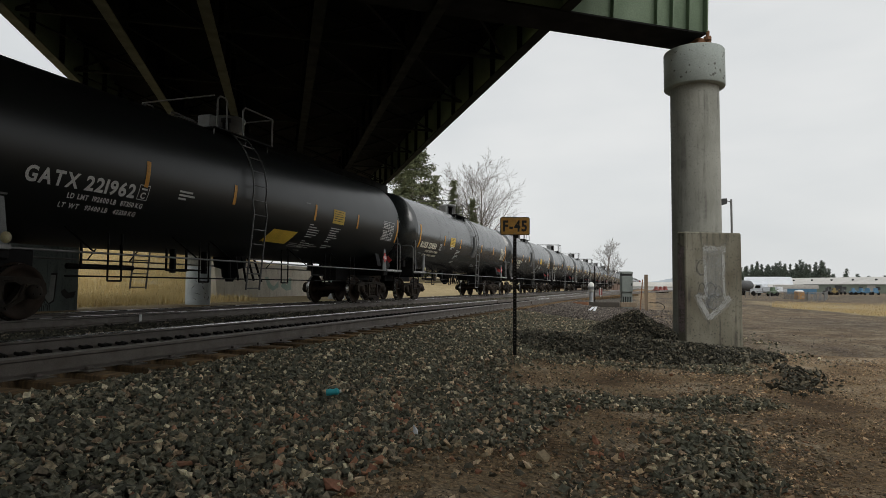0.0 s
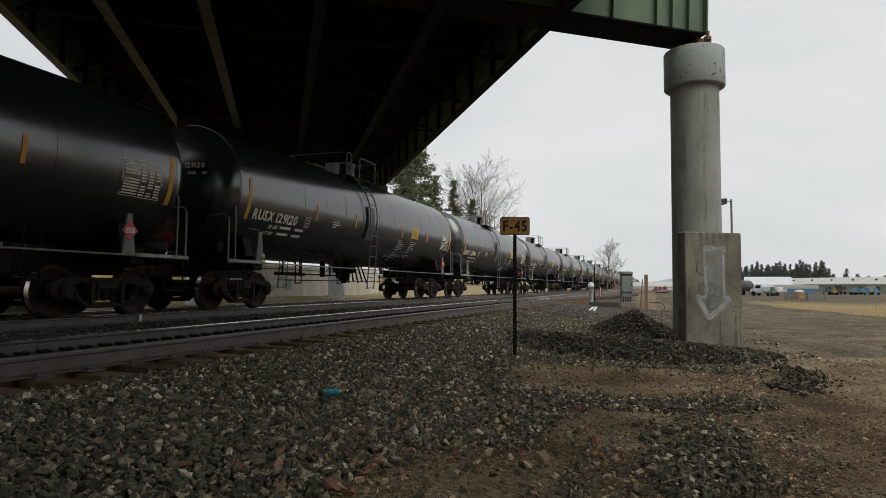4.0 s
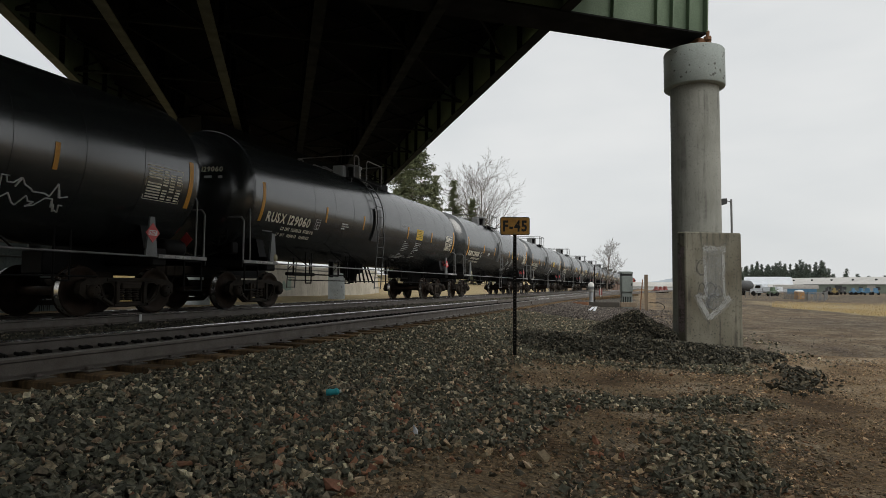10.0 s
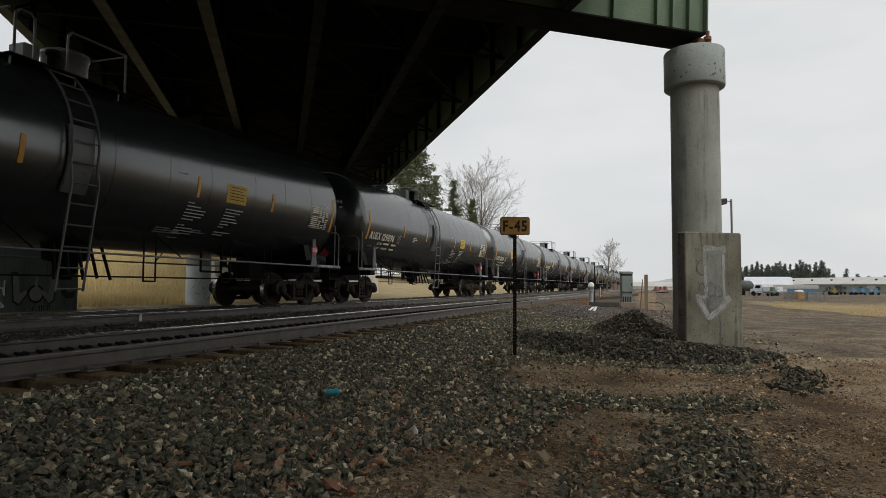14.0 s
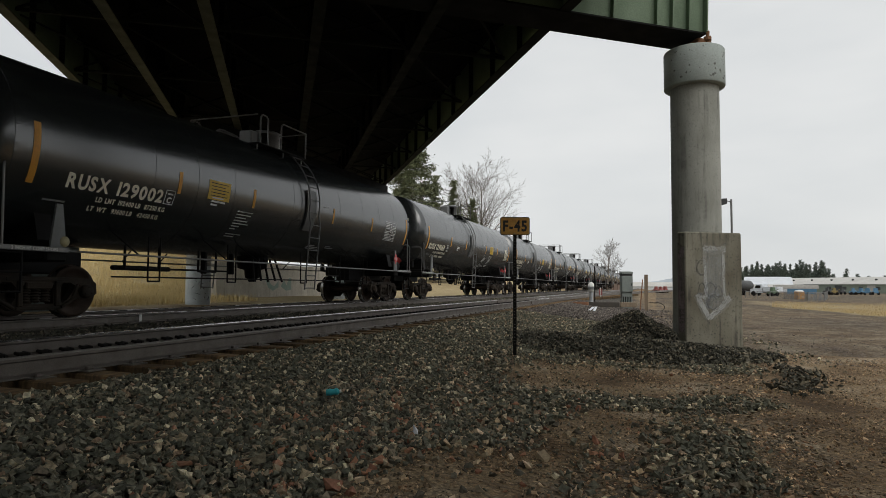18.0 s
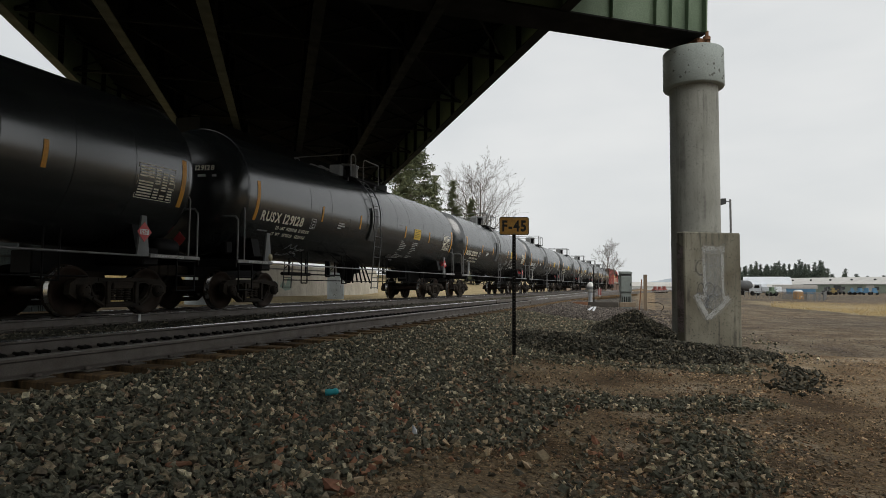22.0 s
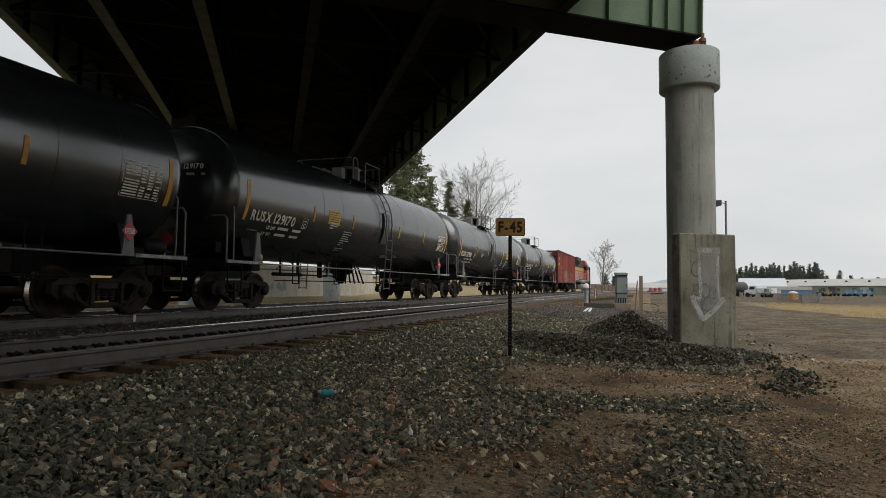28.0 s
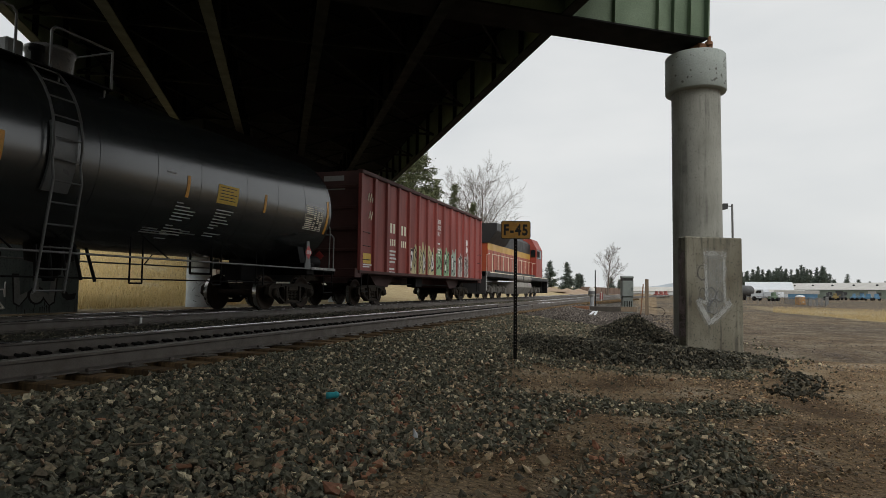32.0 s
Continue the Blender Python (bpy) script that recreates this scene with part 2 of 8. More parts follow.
# ---- shape helpers ----
class Shape:
    """Collects vertices and faces of one part."""

    def __init__(self):
        self.v, self.f, self.s = [], [], []

    def add(self, verts, faces, smooth=False):
        n = len(self.v)
        self.v += [tuple(p) for p in verts]
        self.f += [tuple(i + n for i in f) for f in faces]
        self.s += [smooth] * len(faces)
        return self

    def box(self, x0, x1, y0, y1, z0, z1, c=0.0):
        """A box; c chamfers its edges."""
        if c <= 0:
            v = [(x, y, z) for z in (z0, z1) for y in (y0, y1) for x in (x0, x1)]
            return self.add(v, [(0, 2, 3, 1), (4, 5, 7, 6), (0, 1, 5, 4), (2, 6, 7, 3), (0, 4, 6, 2), (1, 3, 7, 5)])
        v, idx = [], {}
        lo, hi = (x0, y0, z0), (x1, y1, z1)
        for sx in (0, 1):
            for sy in (0, 1):
                for sz in (0, 1):
                    s = (sx, sy, sz)
                    for ax in range(3):
                        p = []
                        for k in range(3):
                            e = (lo, hi)[s[k]][k]
                            p.append(e if k == ax else e + (c if s[k] == 0 else -c))
                        idx[(s, ax)] = len(v)
                        v.append(tuple(p))
        f = []
        for ax in range(3):
            o = [k for k in range(3) if k != ax]
            for side in (0, 1):
                ring = []
                for a, b in ((0, 0), (1, 0), (1, 1), (0, 1)):
                    s = [0, 0, 0]
                    s[ax], s[o[0]], s[o[1]] = side, a, b
                    ring.append(idx[(tuple(s), ax)])
                flip = (side == 1) == (ax != 1)
                f.append(tuple(ring if flip else ring[::-1]))
            for a in (0, 1):
                for b in (0, 1):
                    q = []
                    for e, k in ((0, o[0]), (1, o[0]), (1, o[1]), (0, o[1])):
                        s = [0, 0, 0]
                        s[ax], s[o[0]], s[o[1]] = e, a, b
                        q.append(idx[(tuple(s), k)])
                    flip = ((a == b) == (ax != 1))
                    f.append(tuple(q[::-1] if flip else q))
        for sx in (0, 1):
            for sy in (0, 1):
                for sz in (0, 1):
                    t = [idx[((sx, sy, sz), k)] for k in range(3)]
                    f.append(tuple(t if (sx + sy + sz) % 2 == 1 else t[::-1]))
        return self.add(v, f)

    def rod(self, p, q, r, n=8, r2=None, caps=True):
        """A round bar from p to q, tapered to r2."""
        p, q = Vector(p), Vector(q)
        d = (q - p).normalized()
        a = d.orthogonal().normalized()
        b = d.cross(a)
        r2 = r if r2 is None else r2
        v = []
        for base, rad in ((p, r), (q, r2)):
            for i in range(n):
                w = 2 * math.pi * i / n
                v.append(base + (a * math.cos(w) + b * math.sin(w)) * rad)
        self.add(v, [(i, (i + 1) % n, n + (i + 1) % n, n + i) for i in range(n)], True)
        if caps:
            self.add(v, [tuple(range(n))[::-1], tuple(range(n, 2 * n))])
        return self

    def pipe(self, pts, r, n=6):
        """A bent bar through the points."""
        for a, b in zip(pts, pts[1:]):
            self.rod(a, b, r, n)
        return self

    def lathe(self, prof, n=32, axis="z", at=(0, 0, 0), smooth=True):
        """Turns (radius, height) pairs round an axis through at."""
        v, f = [], []
        for r, h in prof:
            for i in range(n):
                w = 2 * math.pi * i / n
                a, b = r * math.cos(w), r * math.sin(w)
                p = {"z": (a, b, h), "x": (h, a, b), "y": (b, h, a)}[axis]
                v.append((p[0] + at[0], p[1] + at[1], p[2] + at[2]))
        for k in range(len(prof) - 1):
            for i in range(n):
                j = (i + 1) % n
                f.append((k * n + i, k * n + j, (k + 1) * n + j, (k + 1) * n + i))
        return self.add(v, f, smooth)

    def prism(self, poly, lo, hi, axis="x"):
        """Pushes an outline through from lo to hi; the outline lies across the axis."""
        n = len(poly)
        v = []
        for e in (lo, hi):
            for a, b in poly:
                v.append({"x": (e, a, b), "y": (a, e, b), "z": (a, b, e)}[axis])
        f = [tuple(range(n))[::-1], tuple(range(n, 2 * n))]
        f += [(i, (i + 1) % n, n + (i + 1) % n, n + i) for i in range(n)]
        return self.add(v, f)

    def mesh(self, name, *mats):
        me = bpy.data.meshes.new(name)
        me.from_pydata(self.v, [], self.f)
        me.polygons.foreach_set("use_smooth", self.s)
        for m in mats:
            me.materials.append(m)
        bm = bmesh.new()
        bm.from_mesh(me)
        bmesh.ops.recalc_face_normals(bm, faces=bm.faces)
        bm.to_mesh(me)
        bm.free()
        return me


def part(name, shape, material, parent=None, label="", at=None):
    """Links a shape (or a mesh) as one mesh object, under a thing or a part."""
    me = shape.mesh(name, material) if isinstance(shape, Shape) else shape
    ob = new(name, me)
    if parent is not None:
        ob.parent = parent
    if at is not None:
        ob.matrix_basis = at
    if label:
        ob["label"] = label
    return ob


def thing(name, label, category, group="", kind="", at=None):
    """An empty at a thing's base, to carry its parts."""
    ob = tagged(new(name), label, category, group, kind)
    ob.empty_display_size = 0.3
    if at is not None:
        ob.matrix_basis = at
    return ob


def raw_mesh(name, verts, faces, mat, smooth=False):
    """A mesh from arrays of points and of faces that all have the same number of corners."""
    me = bpy.data.meshes.new(name)
    verts = np.asarray(verts, dtype=np.float32)
    faces = np.asarray(faces, dtype=np.int32)
    k = faces.shape[1]
    me.vertices.add(len(verts))
    me.vertices.foreach_set("co", verts.ravel())
    me.loops.add(faces.size)
    me.loops.foreach_set("vertex_index", faces.ravel())
    me.polygons.add(len(faces))
    me.polygons.foreach_set("loop_start", np.arange(0, faces.size, k, dtype=np.int32))
    me.polygons.foreach_set("use_smooth", np.full(len(faces), smooth))
    me.materials.append(mat)
    me.update(calc_edges=True)
    me.validate()
    return me


def cut_glyphs(chars):
    """Outlines of single characters, one unit high, in a heavy cut of the built-in font."""
    made = {}
    for ch in chars:
        cu = bpy.data.curves.new("letters", "FONT")
        cu.body, cu.size, cu.resolution_u, cu.offset = ch, 1.0, 3, 0.034
        made[ch] = new("letters", cu)
    bpy.context.view_layer.update()
    deps = bpy.context.evaluated_depsgraph_get()
    out = {}
    for ch, ob in made.items():
        me = bpy.data.meshes.new_from_object(ob.evaluated_get(deps))
        v = [tuple(p.co) for p in me.vertices]
        lo = min(p[0] for p in v)
        out[ch] = ([(p[0] - lo, p[1]) for p in v], [tuple(p.vertices) for p in me.polygons], max(p[0] for p in v) - lo)
        cu = ob.data
        bpy.data.objects.remove(ob)
        bpy.data.curves.remove(cu)
        bpy.data.meshes.remove(me)
    return out


GLYPHS = cut_glyphs("0123456789ABCDEFGHILMNOPRSTUVWXY-K")


def lettering(text, size):
    """A line of text, flat, as corner points and faces, with its lower left at the origin."""
    v, f, x = [], [], 0.0
    for ch in text:
        if ch == " ":
            x += 0.26 * size
            continue
        gv, gf, w = GLYPHS[ch]
        n = len(v)
        v += [(x + p[0] * size, p[1] * size) for p in gv]
        f += [tuple(i + n for i in q) for q in gf]
        x += (w + 0.085) * size
    return v, f


# ---- ground, ballast and tracks ----
TRAIN_X, TRAIN_RAIL = -10.70, 0.89      # centre line of the train's track and height of its rail heads
NEAR_X, NEAR_RAIL = -5.82, 0.828        # the empty track beside it
PROFILE_X = [-400, -75, -46, -37, -30, -24, -14.0, -12.4, -9.0, -7.6, -5.25, -5.0, -4.62, -4.35, -2.1, 0.0, 3.0, 12.0, 400]
PROFILE_Z = [2.5, 5.5, 5.9, 4.0, 1.6, 0.75, 0.60, 0.66, 0.66, 0.57, 0.58, 0.53, 0.565, 0.60, 0.34, 0.14, 0.06, 0.0, 0.0]
FLAT_Z = [0.6, 2.9, 3.1, 2.9, 2.6, 2.0, 0.60, 0.66, 0.66, 0.57, 0.58, 0.53, 0.565, 0.60, 0.34, 0.14, 0.06, 0.0, 0.0]


def waves(x, y, k):
    """Soft uneven patches between -1 and 1."""
    return (np.sin(x * k * 1.3 + 1.7 * np.sin(y * k * 0.7)) + np.sin(y * k * 1.1 + 1.3 * np.sin(x * k * 0.9 + 2)) + np.sin((x + y) * k * 0.83 + 4)) / 3


def heap_parts(x, y):
    """Fresh stone round the column: a low berm before the slab and a pointed mound beside it, 0 to 1 each."""
    ax, ay, dx, dy = -1.7, 11.75, 0.926, 0.378
    t = (x - ax) * dx + (y - ay) * dy
    s = (y - ay) * dx - (x - ax) * dy
    front = np.interp(t, [-0.5, 0.3, 1.8, 3.2, 4.2], [0.9, 1.2, 1.45, 1.25, 0.5])
    across = np.where(s < 0, np.clip(1 + s / front, 0, 1) ** 0.75, np.clip(1 - s / 2.7, 0, 1))
    along = np.interp(t, [-0.9, 0.2, 1.8, 2.8, 4.1, 4.4], [0, 0.8, 1, 0.75, 0.28, 0])
    d = np.hypot((x + 0.5) / 1.15, (y - 16.8) / 2.4)
    return across * along, np.clip(1.05 - np.sqrt(d * d + 0.0025), 0, 1) ** 1.1


def ground_z(x, y):
    x, y = np.asarray(x, float), np.asarray(y, float)
    near = np.interp(x, PROFILE_X, PROFILE_Z)
    flat = np.interp(x, PROFILE_X, FLAT_Z)
    k = np.clip((y - 44) / 30, 0, 1)
    z = near * (1 - k) + flat * k
    far = np.clip((y - 24) / 14, 0, 1)
    z = np.where((x > -4.5) & (x < 3), z + far * np.interp(x, [-4.5, -3.6, 0, 3], [0, -0.1, -0.1, 0]), z)
    # heap of ballast round the column's foot
    berm, mound = heap_parts(x, y)
    z = z + 0.26 * berm + 0.62 * mound
    amp = np.clip(1.2 - np.abs(x + 1) / 40, 0.1, 1)
    z = z + 0.025 * amp * waves(x, y, 2.1) * (x > -4.4) + 0.05 * waves(x, y, 0.35) * ((x > 0) | (x < -18))
    return z


def gravel_line(x, y):
    """Grey gravel left in a line across the dirt, 0 to 1."""
    t = np.clip(((x + 1.7) * 2.7 + (y - 6.5) * 1.5) / (2.7 ** 2 + 1.5 ** 2), 0, 1)
    return 1.1 - np.hypot(x + 1.7 - 2.7 * t, y - 6.5 - 1.5 * t) / 0.42


def dirt_share(x, y):
    """How bare of stone the ground is, 0 to 1."""
    x, y = np.asarray(x, float), np.asarray(y, float)
    w = waves(x, y, 1.9) * 0.3 + waves(x, y, 5.5) * 0.25 + waves(x, y, 13.0) * 0.15
    a = 1.75 - 1.1 * np.hypot((x + 0.6) / 1.5, (y - 8.8) / 1.75)    # brown patch before the column
    t = np.clip(((x + 0.98) * 1.03 + (y - 4.2) * 3.5) / (1.03 ** 2 + 3.5 ** 2), -0.6, 1)
    b = 1.5 - np.hypot(x + 0.98 - 1.03 * t, (y - 4.2 - 3.5 * t) * 0.35) / 0.44   # strip running to the camera
    road = (x - 0.62 - 0.04 * y) * 1.6 + 0.25                         # the dirt road
    patch_c = 1.1 - np.hypot((x - 0.36) / 0.46, (y - 5.4) / 1.5)    # gravel left between the ruts
    spur = 1.1 - np.hypot((x - 1.85) / 0.35, (y - 9.8) / 0.8)
    heap = np.maximum(*heap_parts(x, y)) - 0.12
    patch_c = np.maximum(patch_c, gravel_line(x, y))
    v = np.maximum(np.maximum(a, b), np.minimum(road, 1.2)) + w
    v = v - 1.6 * np.clip(patch_c, 0, 1) - 1.5 * np.clip(spur, 0, 1)
    v = np.where((x > -1.5) & (y < 10.8), np.maximum(v, np.clip(0.62 * np.clip((x + 1.5) / 0.7, 0, 1) - 0.5 * np.clip(patch_c, 0, 1) + 0.9 * w, 0, 0.85)), v)
    v = np.where(heap > 0, np.minimum(v, 0.6 - heap * 6), v)
    v = np.where(y > 19, np.maximum(v, (x + 0.5 + (y - 19) * 0.05) * 0.5 + w), v)
    return np.clip(v, 0, 1) * (x > -2.6)


def ground_paint():
    m, nt, bsdf, tc = nodes_of("gravel_and_dirt")
    link = nt.links.new
    bare = nt.nodes.new("ShaderNodeAttribute")
    bare.attribute_name = "bare"
    dry = nt.nodes.new("ShaderNodeAttribute")
    dry.attribute_name = "dry_grass"
    cell = nt.nodes.new("ShaderNodeTexVoronoi")
    cell.inputs["Scale"].default_value = 16
    link(tc.outputs["Object"], cell.inputs["Vector"])
    stone = ramp_node(nt, cell.outputs["Color"], [(0.1, (0.014, 0.013, 0.011)), (0.6, (0.05, 0.046, 0.04)), (0.92, (0.22, 0.195, 0.16))])
    mid = noise_node(nt, tc, 0.9, 9)
    fine = noise_node(nt, tc, 26, 5)
    dirt = ramp_node(nt, mid.outputs["Fac"], [(0.32, (0.088, 0.055, 0.028)), (0.46, (0.19, 0.13, 0.073)), (0.56, (0.24, 0.178, 0.108)), (0.70, (0.37, 0.31, 0.225))])
    tone = ramp_node(nt, fine.outputs["Fac"], [(0.3, (0.6,) * 3), (0.7, (1.3,) * 3)])
    grit = nt.nodes.new("ShaderNodeTexVoronoi")
    grit.inputs["Scale"].default_value = 75
    link(tc.outputs["Object"], grit.inputs["Vector"])
    specks = ramp_node(nt, grit.outputs["Color"], [(0.1, (0.55,) * 3), (0.5, (0.95,) * 3), (0.9, (1.7, 1.65, 1.55))])
    dirt1 = mix_node(nt, 1.0, dirt.outputs[0], tone.outputs[0], "MULTIPLY")
    dirt2 = mix_node(nt, 0.8, dirt1.outputs[0], specks.outputs[0], "MULTIPLY")
    straw = ramp_node(nt, fine.outputs["Fac"], [(0.3, (0.36, 0.28, 0.14)), (0.7, (0.62, 0.52, 0.31))])
    speck = nt.nodes.new("ShaderNodeMath")
    speck.operation = "MULTIPLY_ADD"
    link(fine.outputs["Fac"], speck.inputs[0])
    speck.inputs[1].default_value = 0.9
    speck.inputs[2].default_value = -0.45
    both = nt.nodes.new("ShaderNodeMath")
    both.operation = "ADD"
    both.use_clamp = True
    link(bare.outputs["Fac"], both.inputs[0])
    link(speck.outputs[0], both.inputs[1])
    c1 = mix_node(nt, both.outputs[0], stone.outputs[0], dirt2.outputs[0])
    c2 = mix_node(nt, dry.outputs["Fac"], c1.outputs[0], straw.outputs[0])
    link(c2.outputs[0], bsdf.inputs["Base Color"])
    bsdf.inputs["Roughness"].default_value = 0.95
    bsdf.inputs["Specular IOR Level"].default_value = 0.2
    b1 = nt.nodes.new("ShaderNodeBump")
    b1.inputs["Strength"].default_value, b1.inputs["Distance"].default_value = 0.7, 0.03
    b1.invert = True
    link(cell.outputs["Distance"], b1.inputs["Height"])
    b2 = nt.nodes.new("ShaderNodeBump")
    b2.inputs["Strength"].default_value, b2.inputs["Distance"].default_value = 0.6, 0.02
    link(fine.outputs["Fac"], b2.inputs["Height"])
    link(b1.outputs[0], b2.inputs["Normal"])
    link(b2.outputs[0], bsdf.inputs["Normal"])
    return m


M_GROUND = ground_paint()


def make_ground():
    def axis(parts):
        return np.unique(np.concatenate([np.arange(a, b, s) for a, b, s in parts]).round(3))
    xs = axis([(-1500, -300, 150), (-300, -60, 20), (-60, -46, 3), (-46, -13, 0.6), (-13, -5.5, 0.5), (-5.5, 4, 0.13), (4, 14, 0.5), (14, 60, 1), (60, 300, 20), (300, 1501, 150)])
    ys = axis([(-200, -20, 20), (-20, 1, 1.5), (1, 20, 0.15), (20, 60, 0.6), (60, 120, 3), (120, 400, 14), (400, 2001, 160)])
    gx, gy = np.meshgrid(xs, ys)
    v = np.stack([gx, gy, ground_z(gx, gy)], -1).reshape(-1, 3)
    nx, ny = len(xs), len(ys)
    i = (np.arange(ny - 1)[:, None] * nx + np.arange(nx - 1)[None]).ravel()
    me = raw_mesh("ground", v, np.stack([i, i + 1, i + nx + 1, i + nx], -1), M_GROUND, True)
    px, py = v[:, 0], v[:, 1]
    bare = dirt_share(px, py)
    bare = np.where((px < -12.6) | (py > 130), 1.0, bare)
    bare = np.where((px > 0) & (py > 15), np.minimum(bare, 0.40 + 0.2 * waves(px, py, 0.4) + 0.14 * waves(px, py, 0.11)), bare)
    at = me.attributes.new("bare", "FLOAT", "POINT")
    at.data.foreach_set("value", bare.astype(np.float32))
    w = waves(px, py, 0.25)
    edge = np.interp(px, [8, 9.6, 10.8, 14, 22, 45], [52, 44, 37, 36, 38, 50]) + 3.5 * waves(px, py, 0.5)
    strip = np.clip((py - edge) / 3, 0, 1) * np.clip((edge + 34 + 10 * w - py) / 14, 0, 1) * np.clip((px - 8) / 2, 0, 1) * 0.5
    bank = np.clip((-px - 16.4) / 1.5, 0, 1) * np.clip((34 - 0.9 * (px + 18) + 5 * w - py) / 6, 0, 1)
    far = np.clip((py - 240) / 60, 0, 1) * 0.7
    sandy = 0.6 * np.clip((-px - 13) / 1.5, 0, 1) * np.clip((py - 18) / 6, 0, 1)
    dry = np.maximum(np.maximum(strip, bank * 0.9), np.maximum(far, sandy))
    at = me.attributes.new("dry_grass", "FLOAT", "POINT")
    at.data.foreach_set("value", dry.astype(np.float32))
    tagged(new("ground", me), "dark track ballast, brown dirt road and dry grass", "ground", kind="structure")


def pebble_shapes(rng, count):
    """Angular broken stones: corners of a rough ball, flattened."""
    p = (1 + 5 ** 0.5) / 2
    ico = np.array([(-1, p, 0), (1, p, 0), (-1, -p, 0), (1, -p, 0), (0, -1, p), (0, 1, p), (0, -1, -p), (0, 1, -p), (p, 0, -1), (p, 0, 1), (-p, 0, -1), (-p, 0, 1)])
    ico /= np.linalg.norm(ico[0])
    f = np.array([(0, 11, 5), (0, 5, 1), (0, 1, 7), (0, 7, 10), (0, 10, 11), (1, 5, 9), (5, 11, 4), (11, 10, 2), (10, 7, 6), (7, 1, 8), (3, 9, 4), (3, 4, 2), (3, 2, 6), (3, 6, 8), (3, 8, 9), (4, 9, 5), (2, 4, 11), (6, 2, 10), (8, 6, 7), (9, 8, 1)])
    v = ico[None] * rng.uniform(0.5, 1.35, (count, 12, 1))
    v *= rng.uniform(0.55, 1.25, (count, 1, 3)) * np.array([1, 1, 0.75])
    return v, f


def chip_shapes(rng, count):
    """Small stones of eight facets."""
    v = np.array([(1, 0, 0), (-1, 0, 0), (0, 1, 0), (0, -1, 0), (0, 0, 1), (0, 0, -1)], float)
    v = v[None] * rng.uniform(0.55, 1.3, (count, 6, 1)) * rng.uniform(0.6, 1.3, (count, 1, 3)) * np.array([1, 1, 0.6])
    return v, np.array([(0, 2, 4), (2, 1, 4), (1, 3, 4), (3, 0, 4), (2, 0, 5), (1, 2, 5), (3, 1, 5), (0, 3, 5)])


def block_shapes(rng, count):
    """Crushed stone: lopsided blocks and wedges with broad flat faces."""
    c = np.array([(i, j, k) for k in (-1, 1) for j in (-1, 1) for i in (-1, 1)], float)
    f = np.array([(0, 2, 3), (0, 3, 1), (4, 5, 7), (4, 7, 6), (0, 1, 5), (0, 5, 4), (2, 6, 7), (2, 7, 3), (0, 4, 6), (0, 6, 2), (1, 3, 7), (1, 7, 5)])
    v = c[None] * rng.uniform(0.35, 1.0, (count, 8, 1)) + rng.normal(0, 0.2, (count, 8, 3))
    v *= np.stack([rng.uniform(0.75, 1.2, count), rng.uniform(0.55, 0.95, count), rng.uniform(0.35, 0.75, count)], -1)[:, None]
    return v, f


def scatter(name, label, xy, size, mat, rng, sink=0.3, shapes=block_shapes, tilt=0.7, lift=0.0):
    """Strews stones over the ground, each turned its own way; lift piles some of them higher."""
    n = len(xy)
    v, f = shapes(rng, n)
    v = v * size[:, None, None]
    for a, (i, j) in ((rng.normal(0, tilt, n), (1, 2)), (rng.normal(0, tilt, n), (0, 2)), (rng.uniform(0, 2 * np.pi, n), (0, 1))):
        c, s = np.cos(a)[:, None], np.sin(a)[:, None]
        p, q = v[..., i] * c - v[..., j] * s, v[..., i] * s + v[..., j] * c
        v[..., i], v[..., j] = p, q
    base = ground_z(xy[:, 0], xy[:, 1]) + size * (0.5 - sink) + lift * rng.uniform(0, 1, n) ** 1.5
    P = (v + np.concatenate([xy, base[:, None]], 1)[:, None]).reshape(-1, 3)
    F = (np.arange(n)[:, None, None] * v.shape[1] + f[None]).reshape(-1, 3)
    return tagged(new(name, raw_mesh(name, P, F, mat)), label, "gravel", kind="stuff")


M_BALLAST = stone_paint("ballast_stone", [(0.1238, 0.1226, 0.0896), (0.1806, 0.1747, 0.1288), (0.1032, 0.1058, 0.0798), (0.2322, 0.2184, 0.1568), (0.1462, 0.1445, 0.1078), (0.086, 0.0874, 0.0658), (0.1978, 0.1781, 0.126), (0.4644, 0.378, 0.252), (0.1342, 0.1344, 0.1008), (0.1634, 0.1596, 0.1162), (0.258, 0.2268, 0.1568), (0.1118, 0.1109, 0.084), (0.3612, 0.2604, 0.175), (0.1548, 0.1546, 0.1176), (0.117, 0.1159, 0.084), (0.215, 0.205, 0.1512), (0.688, 0.6132, 0.427), (0.141, 0.1344, 0.0966), (0.129, 0.131, 0.098), (0.1892, 0.1596, 0.1148)], 45, 0.6, 1.35)
M_MIXED = stone_paint("mixed_stone", [(0.1008, 0.0932, 0.0718), (0.4032, 0.2142, 0.1326), (0.2621, 0.2236, 0.156), (0.5443, 0.4099, 0.2574), (0.1613, 0.1435, 0.1061), (0.3226, 0.1584, 0.1014), (0.7258, 0.5775, 0.39), (0.121, 0.108, 0.0811), (0.383, 0.3074, 0.2028)], 40)


M_DUSTY = stone_paint("dusty_stone", [(0.2131, 0.1612, 0.1022), (0.3512, 0.2467, 0.1506), (0.1381, 0.1075, 0.0716), (0.5012, 0.3546, 0.2132), (0.1004, 0.0839, 0.0596), (0.3018, 0.1762, 0.1022), (0.2507, 0.1936, 0.1279), (0.1632, 0.1291, 0.0853), (0.7282, 0.5263, 0.3236), (0.1882, 0.1354, 0.0853)], 40)


